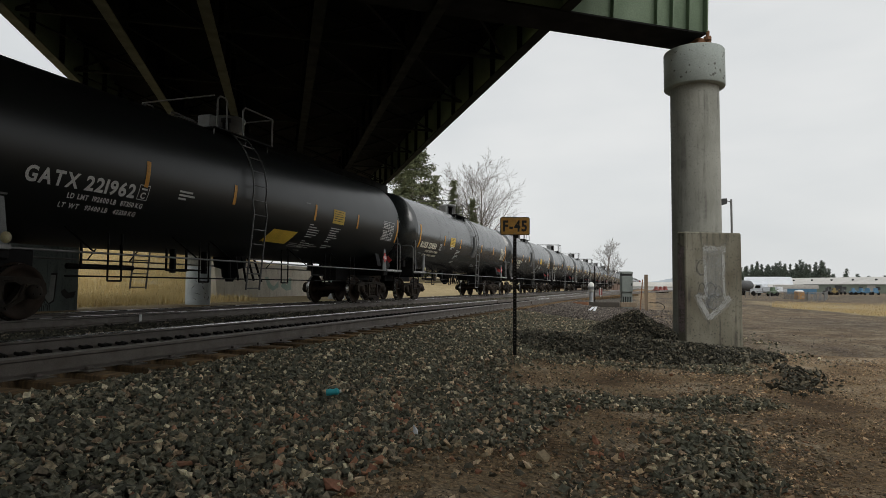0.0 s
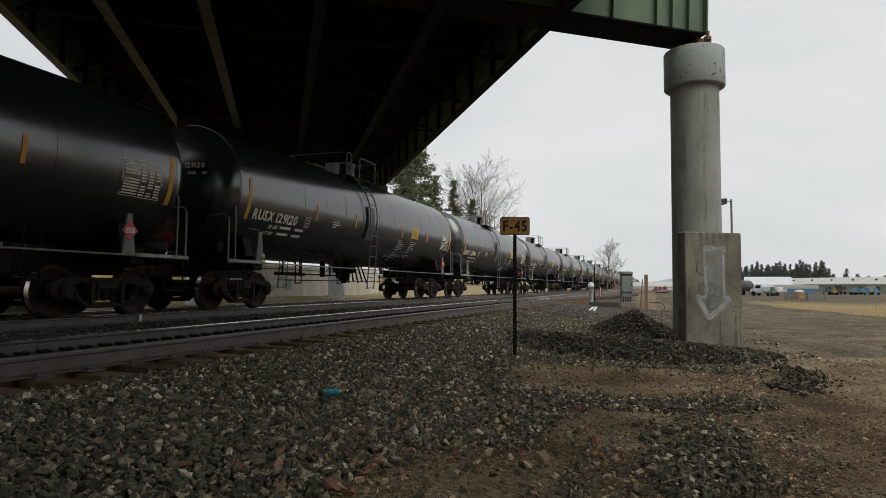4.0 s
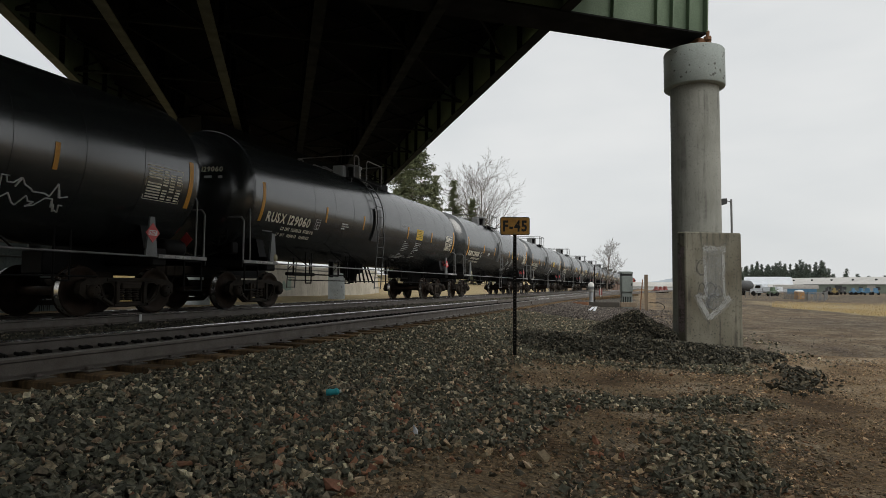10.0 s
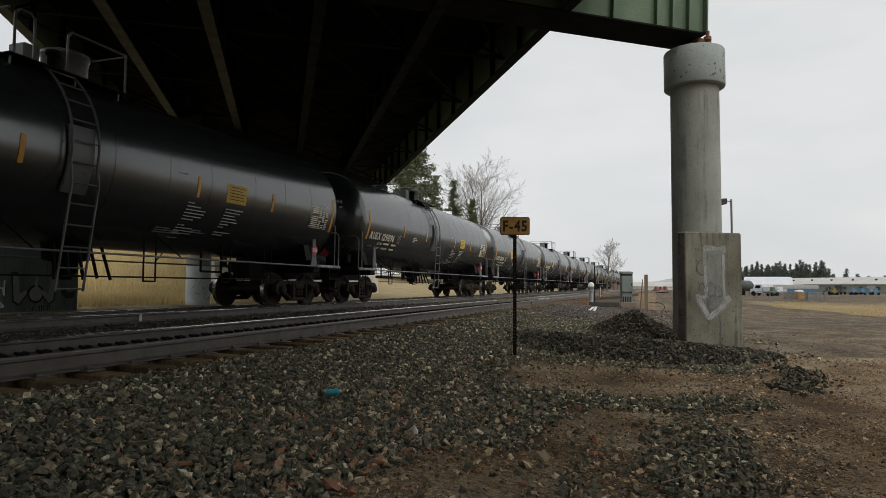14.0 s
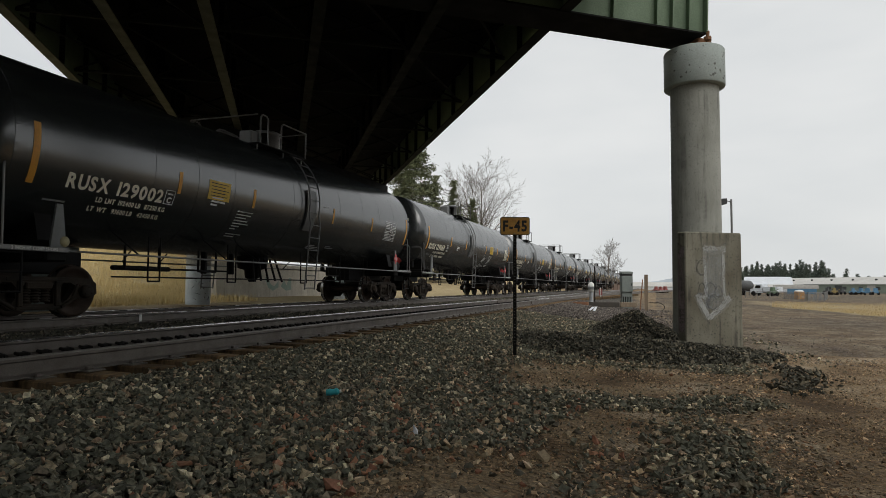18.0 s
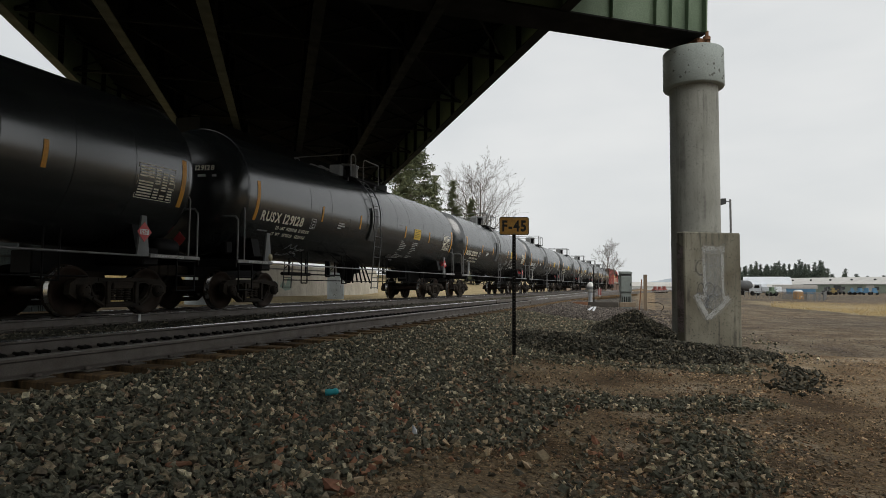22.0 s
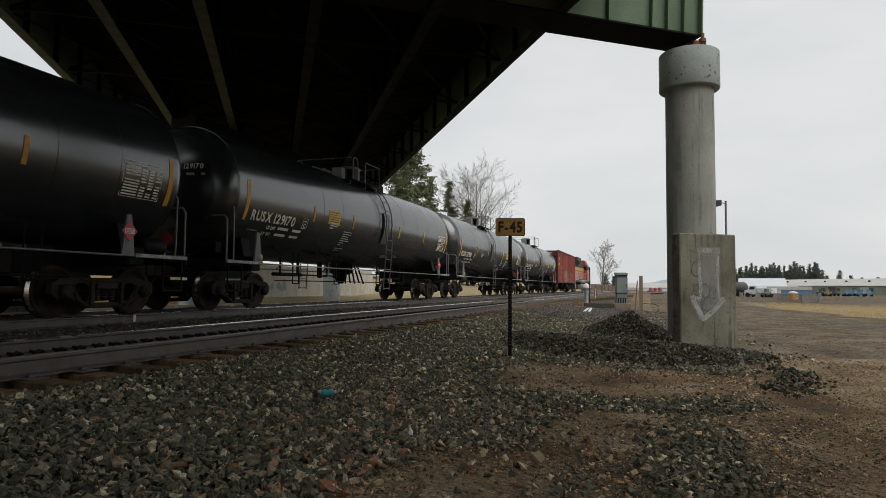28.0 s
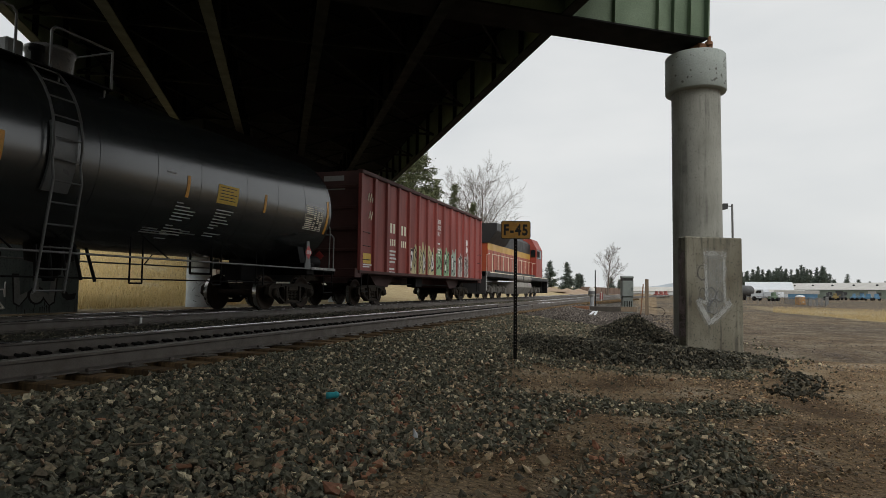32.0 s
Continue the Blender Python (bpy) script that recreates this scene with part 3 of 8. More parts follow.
M_FRESH = stone_paint("fresh_broken_stone", [(0.0525, 0.051, 0.0386), (0.0875, 0.0825, 0.0634), (0.0385, 0.0386, 0.0294), (0.1313, 0.1212, 0.0898), (0.0665, 0.065, 0.0496), (0.0491, 0.0474, 0.0372), (0.21, 0.1844, 0.1317), (0.0787, 0.0755, 0.0572)], 40)
M_FARSTONE = stone_paint("grey_brown_gravel", [(0.10, 0.088, 0.078), (0.16, 0.14, 0.124), (0.075, 0.068, 0.06), (0.20, 0.172, 0.15), (0.12, 0.104, 0.092), (0.26, 0.228, 0.2), (0.09, 0.08, 0.07), (0.14, 0.115, 0.1)], 40)


def make_ballast():
    rng = np.random.default_rng(7)

    def fill(x0, x1, y0, y1, per_m2, lo, hi, sparse=True):
        n = int((x1 - x0) * (y1 - y0) * per_m2)
        xy = np.stack([rng.uniform(x0, x1, n), rng.uniform(y0, y1, n)], -1)
        if sparse:
            keep = rng.uniform(0, 1, n) > dirt_share(xy[:, 0], xy[:, 1]) * 1.02 - 0.035
            xy = xy[keep]
        size = lo + (hi - lo) * rng.beta(1.4, 2.4, len(xy))
        return xy, size
    sets = [fill(-4.5, 2.6, 1.8, 7.0, 1300, 0.010, 0.040), fill(-4.5, 2.8, 7.0, 12.0, 950, 0.012, 0.042), fill(-4.6, 3.0, 12.0, 21.0, 560, 0.016, 0.046)]
    n = 2600
    xy = np.stack([rng.normal(-1.75, 0.75, n), rng.normal(4.6, 1.3, n)], -1)
    xy = xy[(xy[:, 1] > 2) & (rng.uniform(0, 1, n) > dirt_share(xy[:, 0], xy[:, 1]) * 0.8)]
    scatter("mixed_stones", "reddish and tan stones among the ballast", xy, 0.014 + 0.036 * rng.beta(1.3, 2.2, len(xy)), M_MIXED, rng, 0.0)
    n = 90000
    xy = np.stack([rng.uniform(-1.7, 4.2, n), 2.6 + 12 * rng.uniform(0, 1, n) ** 1.5], -1)
    xy = xy[rng.uniform(-0.9, 0.6, n) < waves(xy[:, 0], xy[:, 1], 3.1)]
    scatter("scattered_chips", "small stone chips strewn on the dirt", xy, 0.003 + 0.022 * rng.beta(0.9, 3.4, len(xy)), M_DUSTY, rng, 0.2, chip_shapes)
    n = 60000
    xy = np.stack([rng.uniform(2.0, 34, n), 13 + 50 * rng.uniform(0, 1, n) ** 1.6], -1)
    patchy = waves(xy[:, 0], xy[:, 1], 0.45) + 0.6 * waves(xy[:, 0], xy[:, 1], 1.7)
    xy = xy[rng.uniform(-0.7, 0.9, n) < patchy]
    scatter("yard_stones", "scattered grey stones on the gravel yard", xy, 0.01 + 0.026 * rng.beta(1.2, 3.4, len(xy)), M_FARSTONE, rng, 0.5, chip_shapes)
    xy, size = np.concatenate([s[0] for s in sets]), np.concatenate([s[1] for s in sets])
    dusty = (xy[:, 0] + 0.7 + 0.4 * waves(xy[:, 0], xy[:, 1], 2.3) + 0.35 * rng.normal(0, 1, len(xy)) > 0.25 * np.clip(xy[:, 1] - 5, -2, 2)) & (xy[:, 1] < 10.6)
    grey = np.maximum(1.1 - np.hypot((xy[:, 0] - 0.36) / 0.46, (xy[:, 1] - 5.4) / 1.5), gravel_line(xy[:, 0], xy[:, 1])) + 0.2 * rng.normal(0, 1, len(xy)) > 0.2
    dusty &= ~grey
    pile = np.maximum(*heap_parts(xy[:, 0], xy[:, 1]))
    heap = (pile > 0.02) & (pile + 0.08 * waves(xy[:, 0], xy[:, 1], 2.2) + 0.06 * rng.normal(0, 1, len(xy)) > 0.12)
    dusty &= ~heap
    k = rng.uniform(0, 1, 420)
    spill = np.stack([np.interp(k, [0, 0.5, 1], [2.05, 2.1, 1.6]), np.interp(k, [0, 0.5, 1], [12.2, 10.4, 9.3])], -1) + rng.normal(0, 0.16, (420, 2)) * np.array([1, 1.6])
    scatter("ballast_heap", "fresh charcoal-grey broken stone heaped round the column", np.concatenate([xy[heap], spill]), np.concatenate([size[heap] * 1.15, rng.uniform(0.015, 0.04, len(spill))]), M_FRESH, rng, 0.2, lift=0.05)
    scatter("ballast_shoulder", "loose dark grey broken stone beside the track", xy[~dusty & ~heap], size[~dusty & ~heap], M_BALLAST, rng, 0.25, tilt=0.5, lift=0.035)
    scatter("dirt_gravel", "dusty brown-grey gravel pressed into the dirt", xy[dusty], size[dusty] * 0.8, M_DUSTY, rng, 0.5, tilt=0.3)
    far = fill(-4.6, 1.0, 20.5, 40.0, 190, 0.02, 0.05)
    scatter("far_gravel", "grey-brown gravel beside the line beyond the column", far[0], far[1], M_FARSTONE, rng)
    sets = [fill(-9.35, -7.4, 1.0, 20.0, 230, 0.022, 0.06, False), fill(-9.35, -7.4, 20.0, 50.0, 80, 0.03, 0.065, False), fill(-14.0, -12.0, 8.0, 40.0, 40, 0.03, 0.06, False),
            fill(-7.2, -4.9, 1.0, 16.0, 110, 0.015, 0.035, False), fill(-5.05, -4.5, 1.0, 16.0, 260, 0.012, 0.03, False), fill(-11.5, -9.9, 6.0, 30.0, 60, 0.022, 0.05, False)]
    scatter("ballast_between_tracks", "dark broken stone filling between the tracks", np.concatenate([s[0] for s in sets]), np.concatenate([s[1] for s in sets]), M_FRESH, rng, 0.6)


def rail_shape(y0, y1, h=0.18):
    """Flat-bottomed rail, head up, its top at z = 0."""
    poly = [(-0.07, -h), (-0.07, -h + 0.012), (-0.009, -h + 0.03), (-0.010, -0.05), (-0.036, -0.036), (-0.036, -0.016), (-0.03, -0.011), (0.03, -0.011), (0.036, -0.016), (0.036, -0.036), (0.010, -0.05), (0.009, -h + 0.03), (0.07, -h + 0.012), (0.07, -h)]
    return Shape().prism(poly, y0, y1, "y")


def make_track(name, cx, top, y0, y1, tie_from, tie_to, label, clips):
    t = thing(name, label, "railway track", kind="structure", at=pose(cx, 0, top))
    for side in (-1, 1):
        r = part("rail", rail_shape(y0, y1), M_RAIL, t, at=pose(side * 0.753, 0, 0))
        part("running_surface", Shape().prism([(-0.037, -0.012), (-0.031, -0.003), (-0.018, 0.002), (-0.006, 0.0035), (0.006, 0.0035), (0.018, 0.002), (0.031, -0.003), (0.037, -0.012)], y0, y1, "y"), M_RAILDULL if side > 0 and name == "near_track" else M_RAILHEAD, r, "worn steel running surface")
    tie = Shape().box(-1.3, 1.3, -0.115, 0.115, -0.36, -0.185, 0.012).mesh("tie", M_TIE)
    plates = []
    for lumps in (True, False):
        p = Shape().box(-0.2, 0.2, -0.1, 0.1, -0.187, -0.175, 0.004)
        if lumps:
            for y in (0.0, 0.26):
                p.rod((0.06, y - 0.045, -0.135), (0.15, y - 0.045, -0.15), 0.02, 6).rod((0.06, y + 0.045, -0.135), (0.15, y + 0.045, -0.15), 0.02, 6)
                p.box(0.075, 0.135, y - 0.05, y + 0.05, -0.18, -0.125, 0.012)
        else:
            p.box(0.08, 0.12, -0.035, 0.035, -0.18, -0.145, 0.008)
        p.box(-0.13, -0.08, -0.05, 0.05, -0.18, -0.135, 0.01)
        plates.append(p.mesh("rail_fastener", M_CLIP if lumps else M_RAIL))
    rng = random.Random(name)
    y = tie_from
    while y < tie_to:
        o = part("tie", tie, None, t, at=pose(rng.uniform(-0.04, 0.04), y, rng.uniform(-0.012, 0.004), 0, 0, rng.uniform(-1.2, 1.2)))
        if y < clips:
            for side in (-1, 1):
                part("rail_fastener", plates[side > 0], None, t, at=pose(side * 0.753, y, 0))
        y += 0.53 + rng.uniform(-0.02, 0.02)
    return t


make_ground()
make_ballast()
make_track("near_track", NEAR_X, NEAR_RAIL, -60, 900, 0.4, 58, "empty railway track on weathered brown ties", 40)
make_track("train_track", TRAIN_X, TRAIN_RAIL - 0.05, -60, 900, 3.0, 60, "railway track on dark ballast under the train", 26)

for track in [o for o in bpy.data.objects if o.name == "train_track"]:
    part("paint_mark", Shape().box(0.825, 0.829, 10.21, 10.275, -0.16, -0.02), M_WHITE, track, "white paint mark on the rail")


# ---- road bridge overhead ----
# its own axes: u across (to the right), w along (away from the camera)
BU, BW = Vector((0.840, 0.543, 0)), Vector((-0.543, 0.840, 0))
SOFFIT = 7.87
BRIDGE = Matrix((( BU.x, BW.x, 0, 0), (BU.y, BW.y, 0, 0), (0, 0, 1, SOFFIT), (0, 0, 0, 1)))
GIRDERS = (-6.5, -4.15, -1.85, 0.75, 3.45, 6.30)


def i_beam(y0, y1, depth, width, tf=0.04, tw=0.02):
    a, w = width / 2, tw / 2
    return Shape().box(-a, a, y0, y1, 0, tf).box(-w, w, y0, y1, tf, depth - tf).box(-a, a, y0, y1, depth - tf, depth)


def make_bridge():
    b = thing("road_bridge", "dark green steel girder road bridge crossing overhead", "bridge", kind="structure", at=BRIDGE)
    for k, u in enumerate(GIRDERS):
        # Inner girders take shade-dark steel; flanges split into lit and shaded copies.
        g = part("girder", Shape().box(-0.011, 0.011, -45, 46, 0.045, 1.46), M_GREENSTEEL if k in (0, 5) else M_SHADESTEEL, b, at=pose(u, 0, 0))
        part("bottom_flange", Shape().box(-0.14, 0.14, -45, 46, 0, 0.045, 0.006), M_FLANGE if k < 3 else M_FLANGE_D, g, "dusty bottom flange, light and shade painted in")
        part("top_flange", Shape().box(-0.18, 0.18, -45, 46, 1.46, 1.5), M_SHADESTEEL, g)
        for y in np.arange(-30, 46, 2.3):
            part("stiffener", STIFF, None, g, at=pose(0, float(y), 0))
    for w in np.arange(-24, 46, 4.6):
        for u0, u1 in zip(GIRDERS, GIRDERS[1:]):
            w0 = float(w)
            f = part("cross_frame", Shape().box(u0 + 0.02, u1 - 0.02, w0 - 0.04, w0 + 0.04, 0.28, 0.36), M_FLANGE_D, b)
            part("brace", Shape().rod((u0 + 0.05, w0, 0.36), (u1 - 0.05, w0, 1.35), 0.035, 6).rod((u0 + 0.05, w0 + 0.05, 1.35), (u1 - 0.05, w0 + 0.05, 0.36), 0.035, 6), M_SHADESTEEL, f)
            part("lateral_brace", Shape().rod((u0 + 0.1, w0 + 0.1, 0.22), (u1 - 0.1, w0 + 4.4, 0.22), 0.03, 6), M_SHADESTEEL, f)
    # The slab's colour carries the shade beneath it.
    part("deck_slab", Shape().box(-7.6, 7.55, -46, 60, 1.5, 1.74), M_DECK, b, "concrete deck, underside shade painted in")
    for s in (-7.6, 7.35):
        part("parapet", Shape().box(s, s + 0.2, -46, 60, 1.74, 2.6, 0.03), M_CONCRETE, b)
    return b


STIFF = Shape().box(-0.16, -0.011, -0.008, 0.008, 0.045, 1.46).box(0.011, 0.16, -0.008, 0.008, 0.045, 1.46).mesh("stiffener", M_SHADESTEEL)


def make_straddle():
    """Welded steel cap girder, carried on the concrete column beside the line."""
    c = thing("cap_girder", "green steel box girder resting on the concrete column", "bridge beam", kind="structure", at=BRIDGE @ pose(6.4, 0, 0, 0, 2.0, 0) @ pose(-6.4, 0, 0))
    u0, u1 = -24.0, 10.1
    # Plate colour darkened for the shade under the girder.
    part("bottom_plate", Shape().box(u0, u1, 13.28, 14.4, -0.03, 0.02, 0.005), M_SHADESTEEL, c)
    part("near_web", Shape().box(u0, u1 - 0.02, 13.36, 13.385, 0.02, 1.48), M_GREENSTEEL, c, "green painted web plate")
    part("far_web", Shape().box(u0, u1 - 0.02, 14.28, 14.305, 0.02, 1.48), M_GREENSTEEL, c)
    part("top_plate", Shape().box(u0, u1, 13.28, 14.4, 1.48, 1.5), M_GREENSTEEL, c)
    part("end_plate", Shape().box(u1 - 0.02, u1, 13.30, 14.38, 0.02, 1.48), M_GREENSTEEL, c)
    for u in (7.52, 8.69, 9.12, 9.58):
        part("stiffener", Shape().box(u - 0.012, u + 0.012, 13.22, 13.36, 0.02, 1.48), M_GREENSTEEL, c)
    for u in (4.9, 2.2, -0.6):
        part("stiffener", Shape().box(u - 0.012, u + 0.012, 13.22, 13.36, 0.02, 1.48), M_GREENSTEEL, c)
    part("end_stiffener", Shape().box(10.05, 10.09, 13.20, 13.36, 0.02, 1.48, 0.004), M_GREENSTEEL, c)
    # bearing on the column
    part("bearing_plate", Shape().box(9.98, 10.5, 13.5, 14.25, -0.30, -0.16, 0.01), M_RUST, c, "rust-stained bearing plate")
    part("bearing_block", Shape().box(10.02, 10.42, 13.5, 14.2, -0.16, -0.03, 0.01), M_RUST, c)
    part("anchor_bolt", Shape().rod((10.3, 13.5, -0.2), (10.3, 13.5, 0.17), 0.045, 8).rod((10.3, 13.5, -0.06), (10.3, 13.5, 0.02), 0.1, 6), M_RUST, c)
    part("anchor_bolt", Shape().rod((10.3, 14.2, -0.2), (10.3, 14.2, 0.17), 0.045, 8).rod((10.3, 14.2, -0.06), (10.3, 14.2, 0.02), 0.1, 6), M_RUST, c)


M_CHIP = surface("bare_dark_concrete", (0.13, 0.135, 0.125), (0.09, 0.09, 0.085), 0.9, 0, 40, 6, 0.6, 0.3)
COLUMN = (1.0, 17.13)


def make_column():
    x, y = COLUMN
    c = thing("bridge_column", "round grey concrete column with a pale chipped collar", "column", kind="structure", at=pose(x, y, 0))
    part("shaft", Shape().lathe([(0.59, -0.5), (0.588, 2.9), (0.585, 6.7)], 48), M_CONCRETE, c, "stained concrete shaft")
    part("collar", Shape().lathe([(0.585, 6.49), (0.72, 6.50), (0.735, 6.53), (0.735, 7.42), (0.715, 7.45), (0.0, 7.46)], 48), M_CAPPAINT, c, "pale green painted collar with chipped spots")
    rng = random.Random(3)
    chips = Shape()
    for k in range(75):
        a = radians(-20 - 120 * rng.random() ** 1.6)
        z = rng.uniform(6.6, 7.4)
        s = rng.choice((0.006, 0.008, 0.01, 0.012, 0.016, 0.02, 0.03))
        n = 9
        ring = [(a + s / 0.735 * math.cos(2 * math.pi * i / n) * rng.uniform(0.4, 1.7), z + s * math.sin(2 * math.pi * i / n) * rng.uniform(0.6, 1.3)) for i in range(n)]
        chips.add([(0.7385 * math.cos(p), 0.7385 * math.sin(p), q) for p, q in ring], [tuple(range(n))])
    part("chipped_spots", chips, M_CHIP, c, "dark spots where the paint has chipped")
    # concrete guard slab before the column
    s = thing("guard_slab", "upright stained concrete slab with a sprayed white arrow", "concrete slab", kind="structure", at=BRIDGE @ pose(0, 0, -SOFFIT))
    part("slab", Shape().box(8.21, 9.61, 11.60, 11.88, -0.4, 2.62, 0.025), M_CONCRETE_D, s)
    arrow(s)


def sprayed(name, tint, cover):
    """Thin sprayed paint that lets the concrete show through in specks; cover is how much of it holds."""
    m, nt, bsdf, tc = nodes_of(name)
    grain = noise_node(nt, tc, 34, 5)
    cloud = noise_node(nt, tc, 4, 3)
    both = mix_node(nt, 0.45, grain.outputs["Fac"], cloud.outputs["Fac"])
    mask = ramp_node(nt, both.outputs[0], [(0.36, (cover * 0.25,) * 3), (0.62, (cover,) * 3)])
    bsdf.inputs["Base Color"].default_value = (*tint, 1)
    bsdf.inputs["Roughness"].default_value = 0.9
    nt.links.new(mask.outputs[0], bsdf.inputs["Alpha"])
    return m


M_WASH = sprayed("thin_grey_wash", (0.38, 0.40, 0.40), 0.5)
M_SPRAY = sprayed("white_spray_paint", (0.50, 0.51, 0.49), 0.8)
M_MIST = sprayed("white_overspray", (0.44, 0.45, 0.43), 0.3)
M_SCRIBBLE = sprayed("faded_blue_marker", (0.07, 0.08, 0.11), 0.5)
M_PINKWASH = sprayed("faded_pink_wash", (0.42, 0.34, 0.36), 0.7)


def arrow(parent):
    """Downward arrow in broad white strokes on the slab's face, and faint scribbles round it."""
    y = 11.596
    rng = random.Random(8)

    def ribbon(pts, width, lift, wobble=0.25):
        pts = [Vector(q) for q in pts]
        fine = [a.lerp(b, k / 6) for a, b in zip(pts, pts[1:]) for k in range(6)] + [pts[-1]]
        v = []
        for i, q in enumerate(fine):
            d = (fine[min(i + 1, len(fine) - 1)] - fine[max(i - 1, 0)]).normalized()
            n = Vector((-d.y, d.x)) * width
            for e in (1, -1):
                r = q + n * e * rng.uniform(1 - wobble, 1 + wobble)
                v.append((r.x, y - lift, r.y))
        return Shape().add(v, [(2 * i, 2 * i + 1, 2 * i + 3, 2 * i + 2) for i in range(len(fine) - 1)])
    part("arrow_wash", ribbon([(8.93, 2.24), (8.92, 1.7), (8.90, 1.0)], 0.23, 0.0), M_WASH, parent, "thin grey wash of sprayed paint")
    strokes = [([(8.63, 2.27), (9.2, 2.26)], 0.05), ([(8.67, 2.25), (8.69, 1.7), (8.70, 1.24)], 0.035), ([(9.13, 2.2), (9.13, 1.6), (9.15, 1.24)], 0.03),
               ([(8.48, 1.3), (8.61, 1.05), (8.78, 0.78)], 0.05), ([(9.29, 1.24), (9.06, 1.02), (8.77, 0.8)], 0.05), ([(8.48, 1.3), (8.70, 1.22)], 0.035), ([(9.29, 1.24), (9.14, 1.22)], 0.035)]
    for pts, w in strokes:
        part("arrow_stroke", ribbon(pts, w, 0.004), M_SPRAY, parent, "faded white sprayed stroke")
        part("overspray", ribbon(pts, w * 2.0, 0.002, 0.4), M_MIST, parent)
    curl = [(8.60 + 0.12 * math.cos(a), 1.86 + 0.16 * math.sin(a)) for a in np.linspace(1.2, 5.2, 7)]
    part("scribble", ribbon(curl, 0.018, 0.005), M_SCRIBBLE, parent, "faded blue scribble")
    for x0, z0, r in ((8.60, 1.42, 0.1), (8.80, 1.40, 0.12), (9.0, 1.36, 0.1), (8.86, 1.12, 0.12)):
        part("scribble", ribbon([(x0 + r * math.cos(a) * rng.uniform(0.6, 1.3), z0 + r * 1.2 * math.sin(a)) for a in np.linspace(0, 5.5, 8)], 0.013, 0.006), M_SCRIBBLE, parent, "faded blue scribble")
    side = 8.21 - 0.004
    part("side_paint", Shape().add([(side, 11.63, 0.5), (side, 11.86, 0.5), (side, 11.86, 2.4), (side, 11.63, 2.3)], [(0, 1, 2, 3)]), M_PINKWASH, parent, "faded pink paint down the slab's edge")


M_PIER = streaked("grimy_teal_pier", (0.17, 0.21, 0.205), (0.10, 0.125, 0.12), (0.02, 0.022, 0.022))
M_TAGPALE = surface("pale_grey_tag", (0.34, 0.36, 0.34), (0.2, 0.22, 0.21), 0.85, 0, 40, 4, 0.6, 0.1)


def pier_tag(w):
    """Pale painted shapes with dark outlines and runs on the pier's face."""
    def flat(loop, x, mat, name):
        part(name, Shape().add([(x, a, b) for a, b in loop], [tuple(range(len(loop)))]), mat, w)
    wedge = [(0.0, 0.72), (0.16, 0.72), (0.22, 0.2), (0.42, 0.3), (0.42, 0.18), (0.2, -0.08), (0.06, 0.0)]
    for y, turn in ((12.52, 1), (13.82, -1)):
        loop = [(y + turn * a, 0.95 + b) for a, b in wedge]
        mid = [sum(p[k] for p in loop) / len(loop) for k in (0, 1)]
        flat([(mid[0] + (a - mid[0]) * 1.25, mid[1] + (b - mid[1]) * 1.14) for a, b in loop], 0.453, M_INK, "tag_outline")
        flat(loop, 0.456, M_TAGPALE, "tag_shape")
    for r, x, mat, name in ((0.26, 0.453, M_INK, "tag_outline"), (0.2, 0.456, M_TAGPALE, "tag_shape")):
        flat([(13.22 + r * math.cos(k * 0.45), 1.13 + r * math.sin(k * 0.45)) for k in range(14)], x, mat, name)
    flat([(13.17, 1.3), (13.27, 1.3), (13.25, 1.62), (13.19, 1.62)], 0.4575, M_TAGPALE, "tag_shape")
    flat([(14.0, 1.2), (14.12, 1.28), (14.25, 1.16), (14.5, 1.2), (14.45, 1.02), (14.2, 0.98), (14.05, 1.08)], 0.453, M_INK, "tag_shape")
    rng = random.Random(6)
    for k in range(12):
        y, z = rng.uniform(12.5, 13.9), rng.uniform(0.75, 1.0)
        flat([(y, z), (y + 0.04, z), (y + 0.03, z - rng.uniform(0.1, 0.3)), (y + 0.01, z - 0.1)], 0.4545, M_INK, "paint_run")


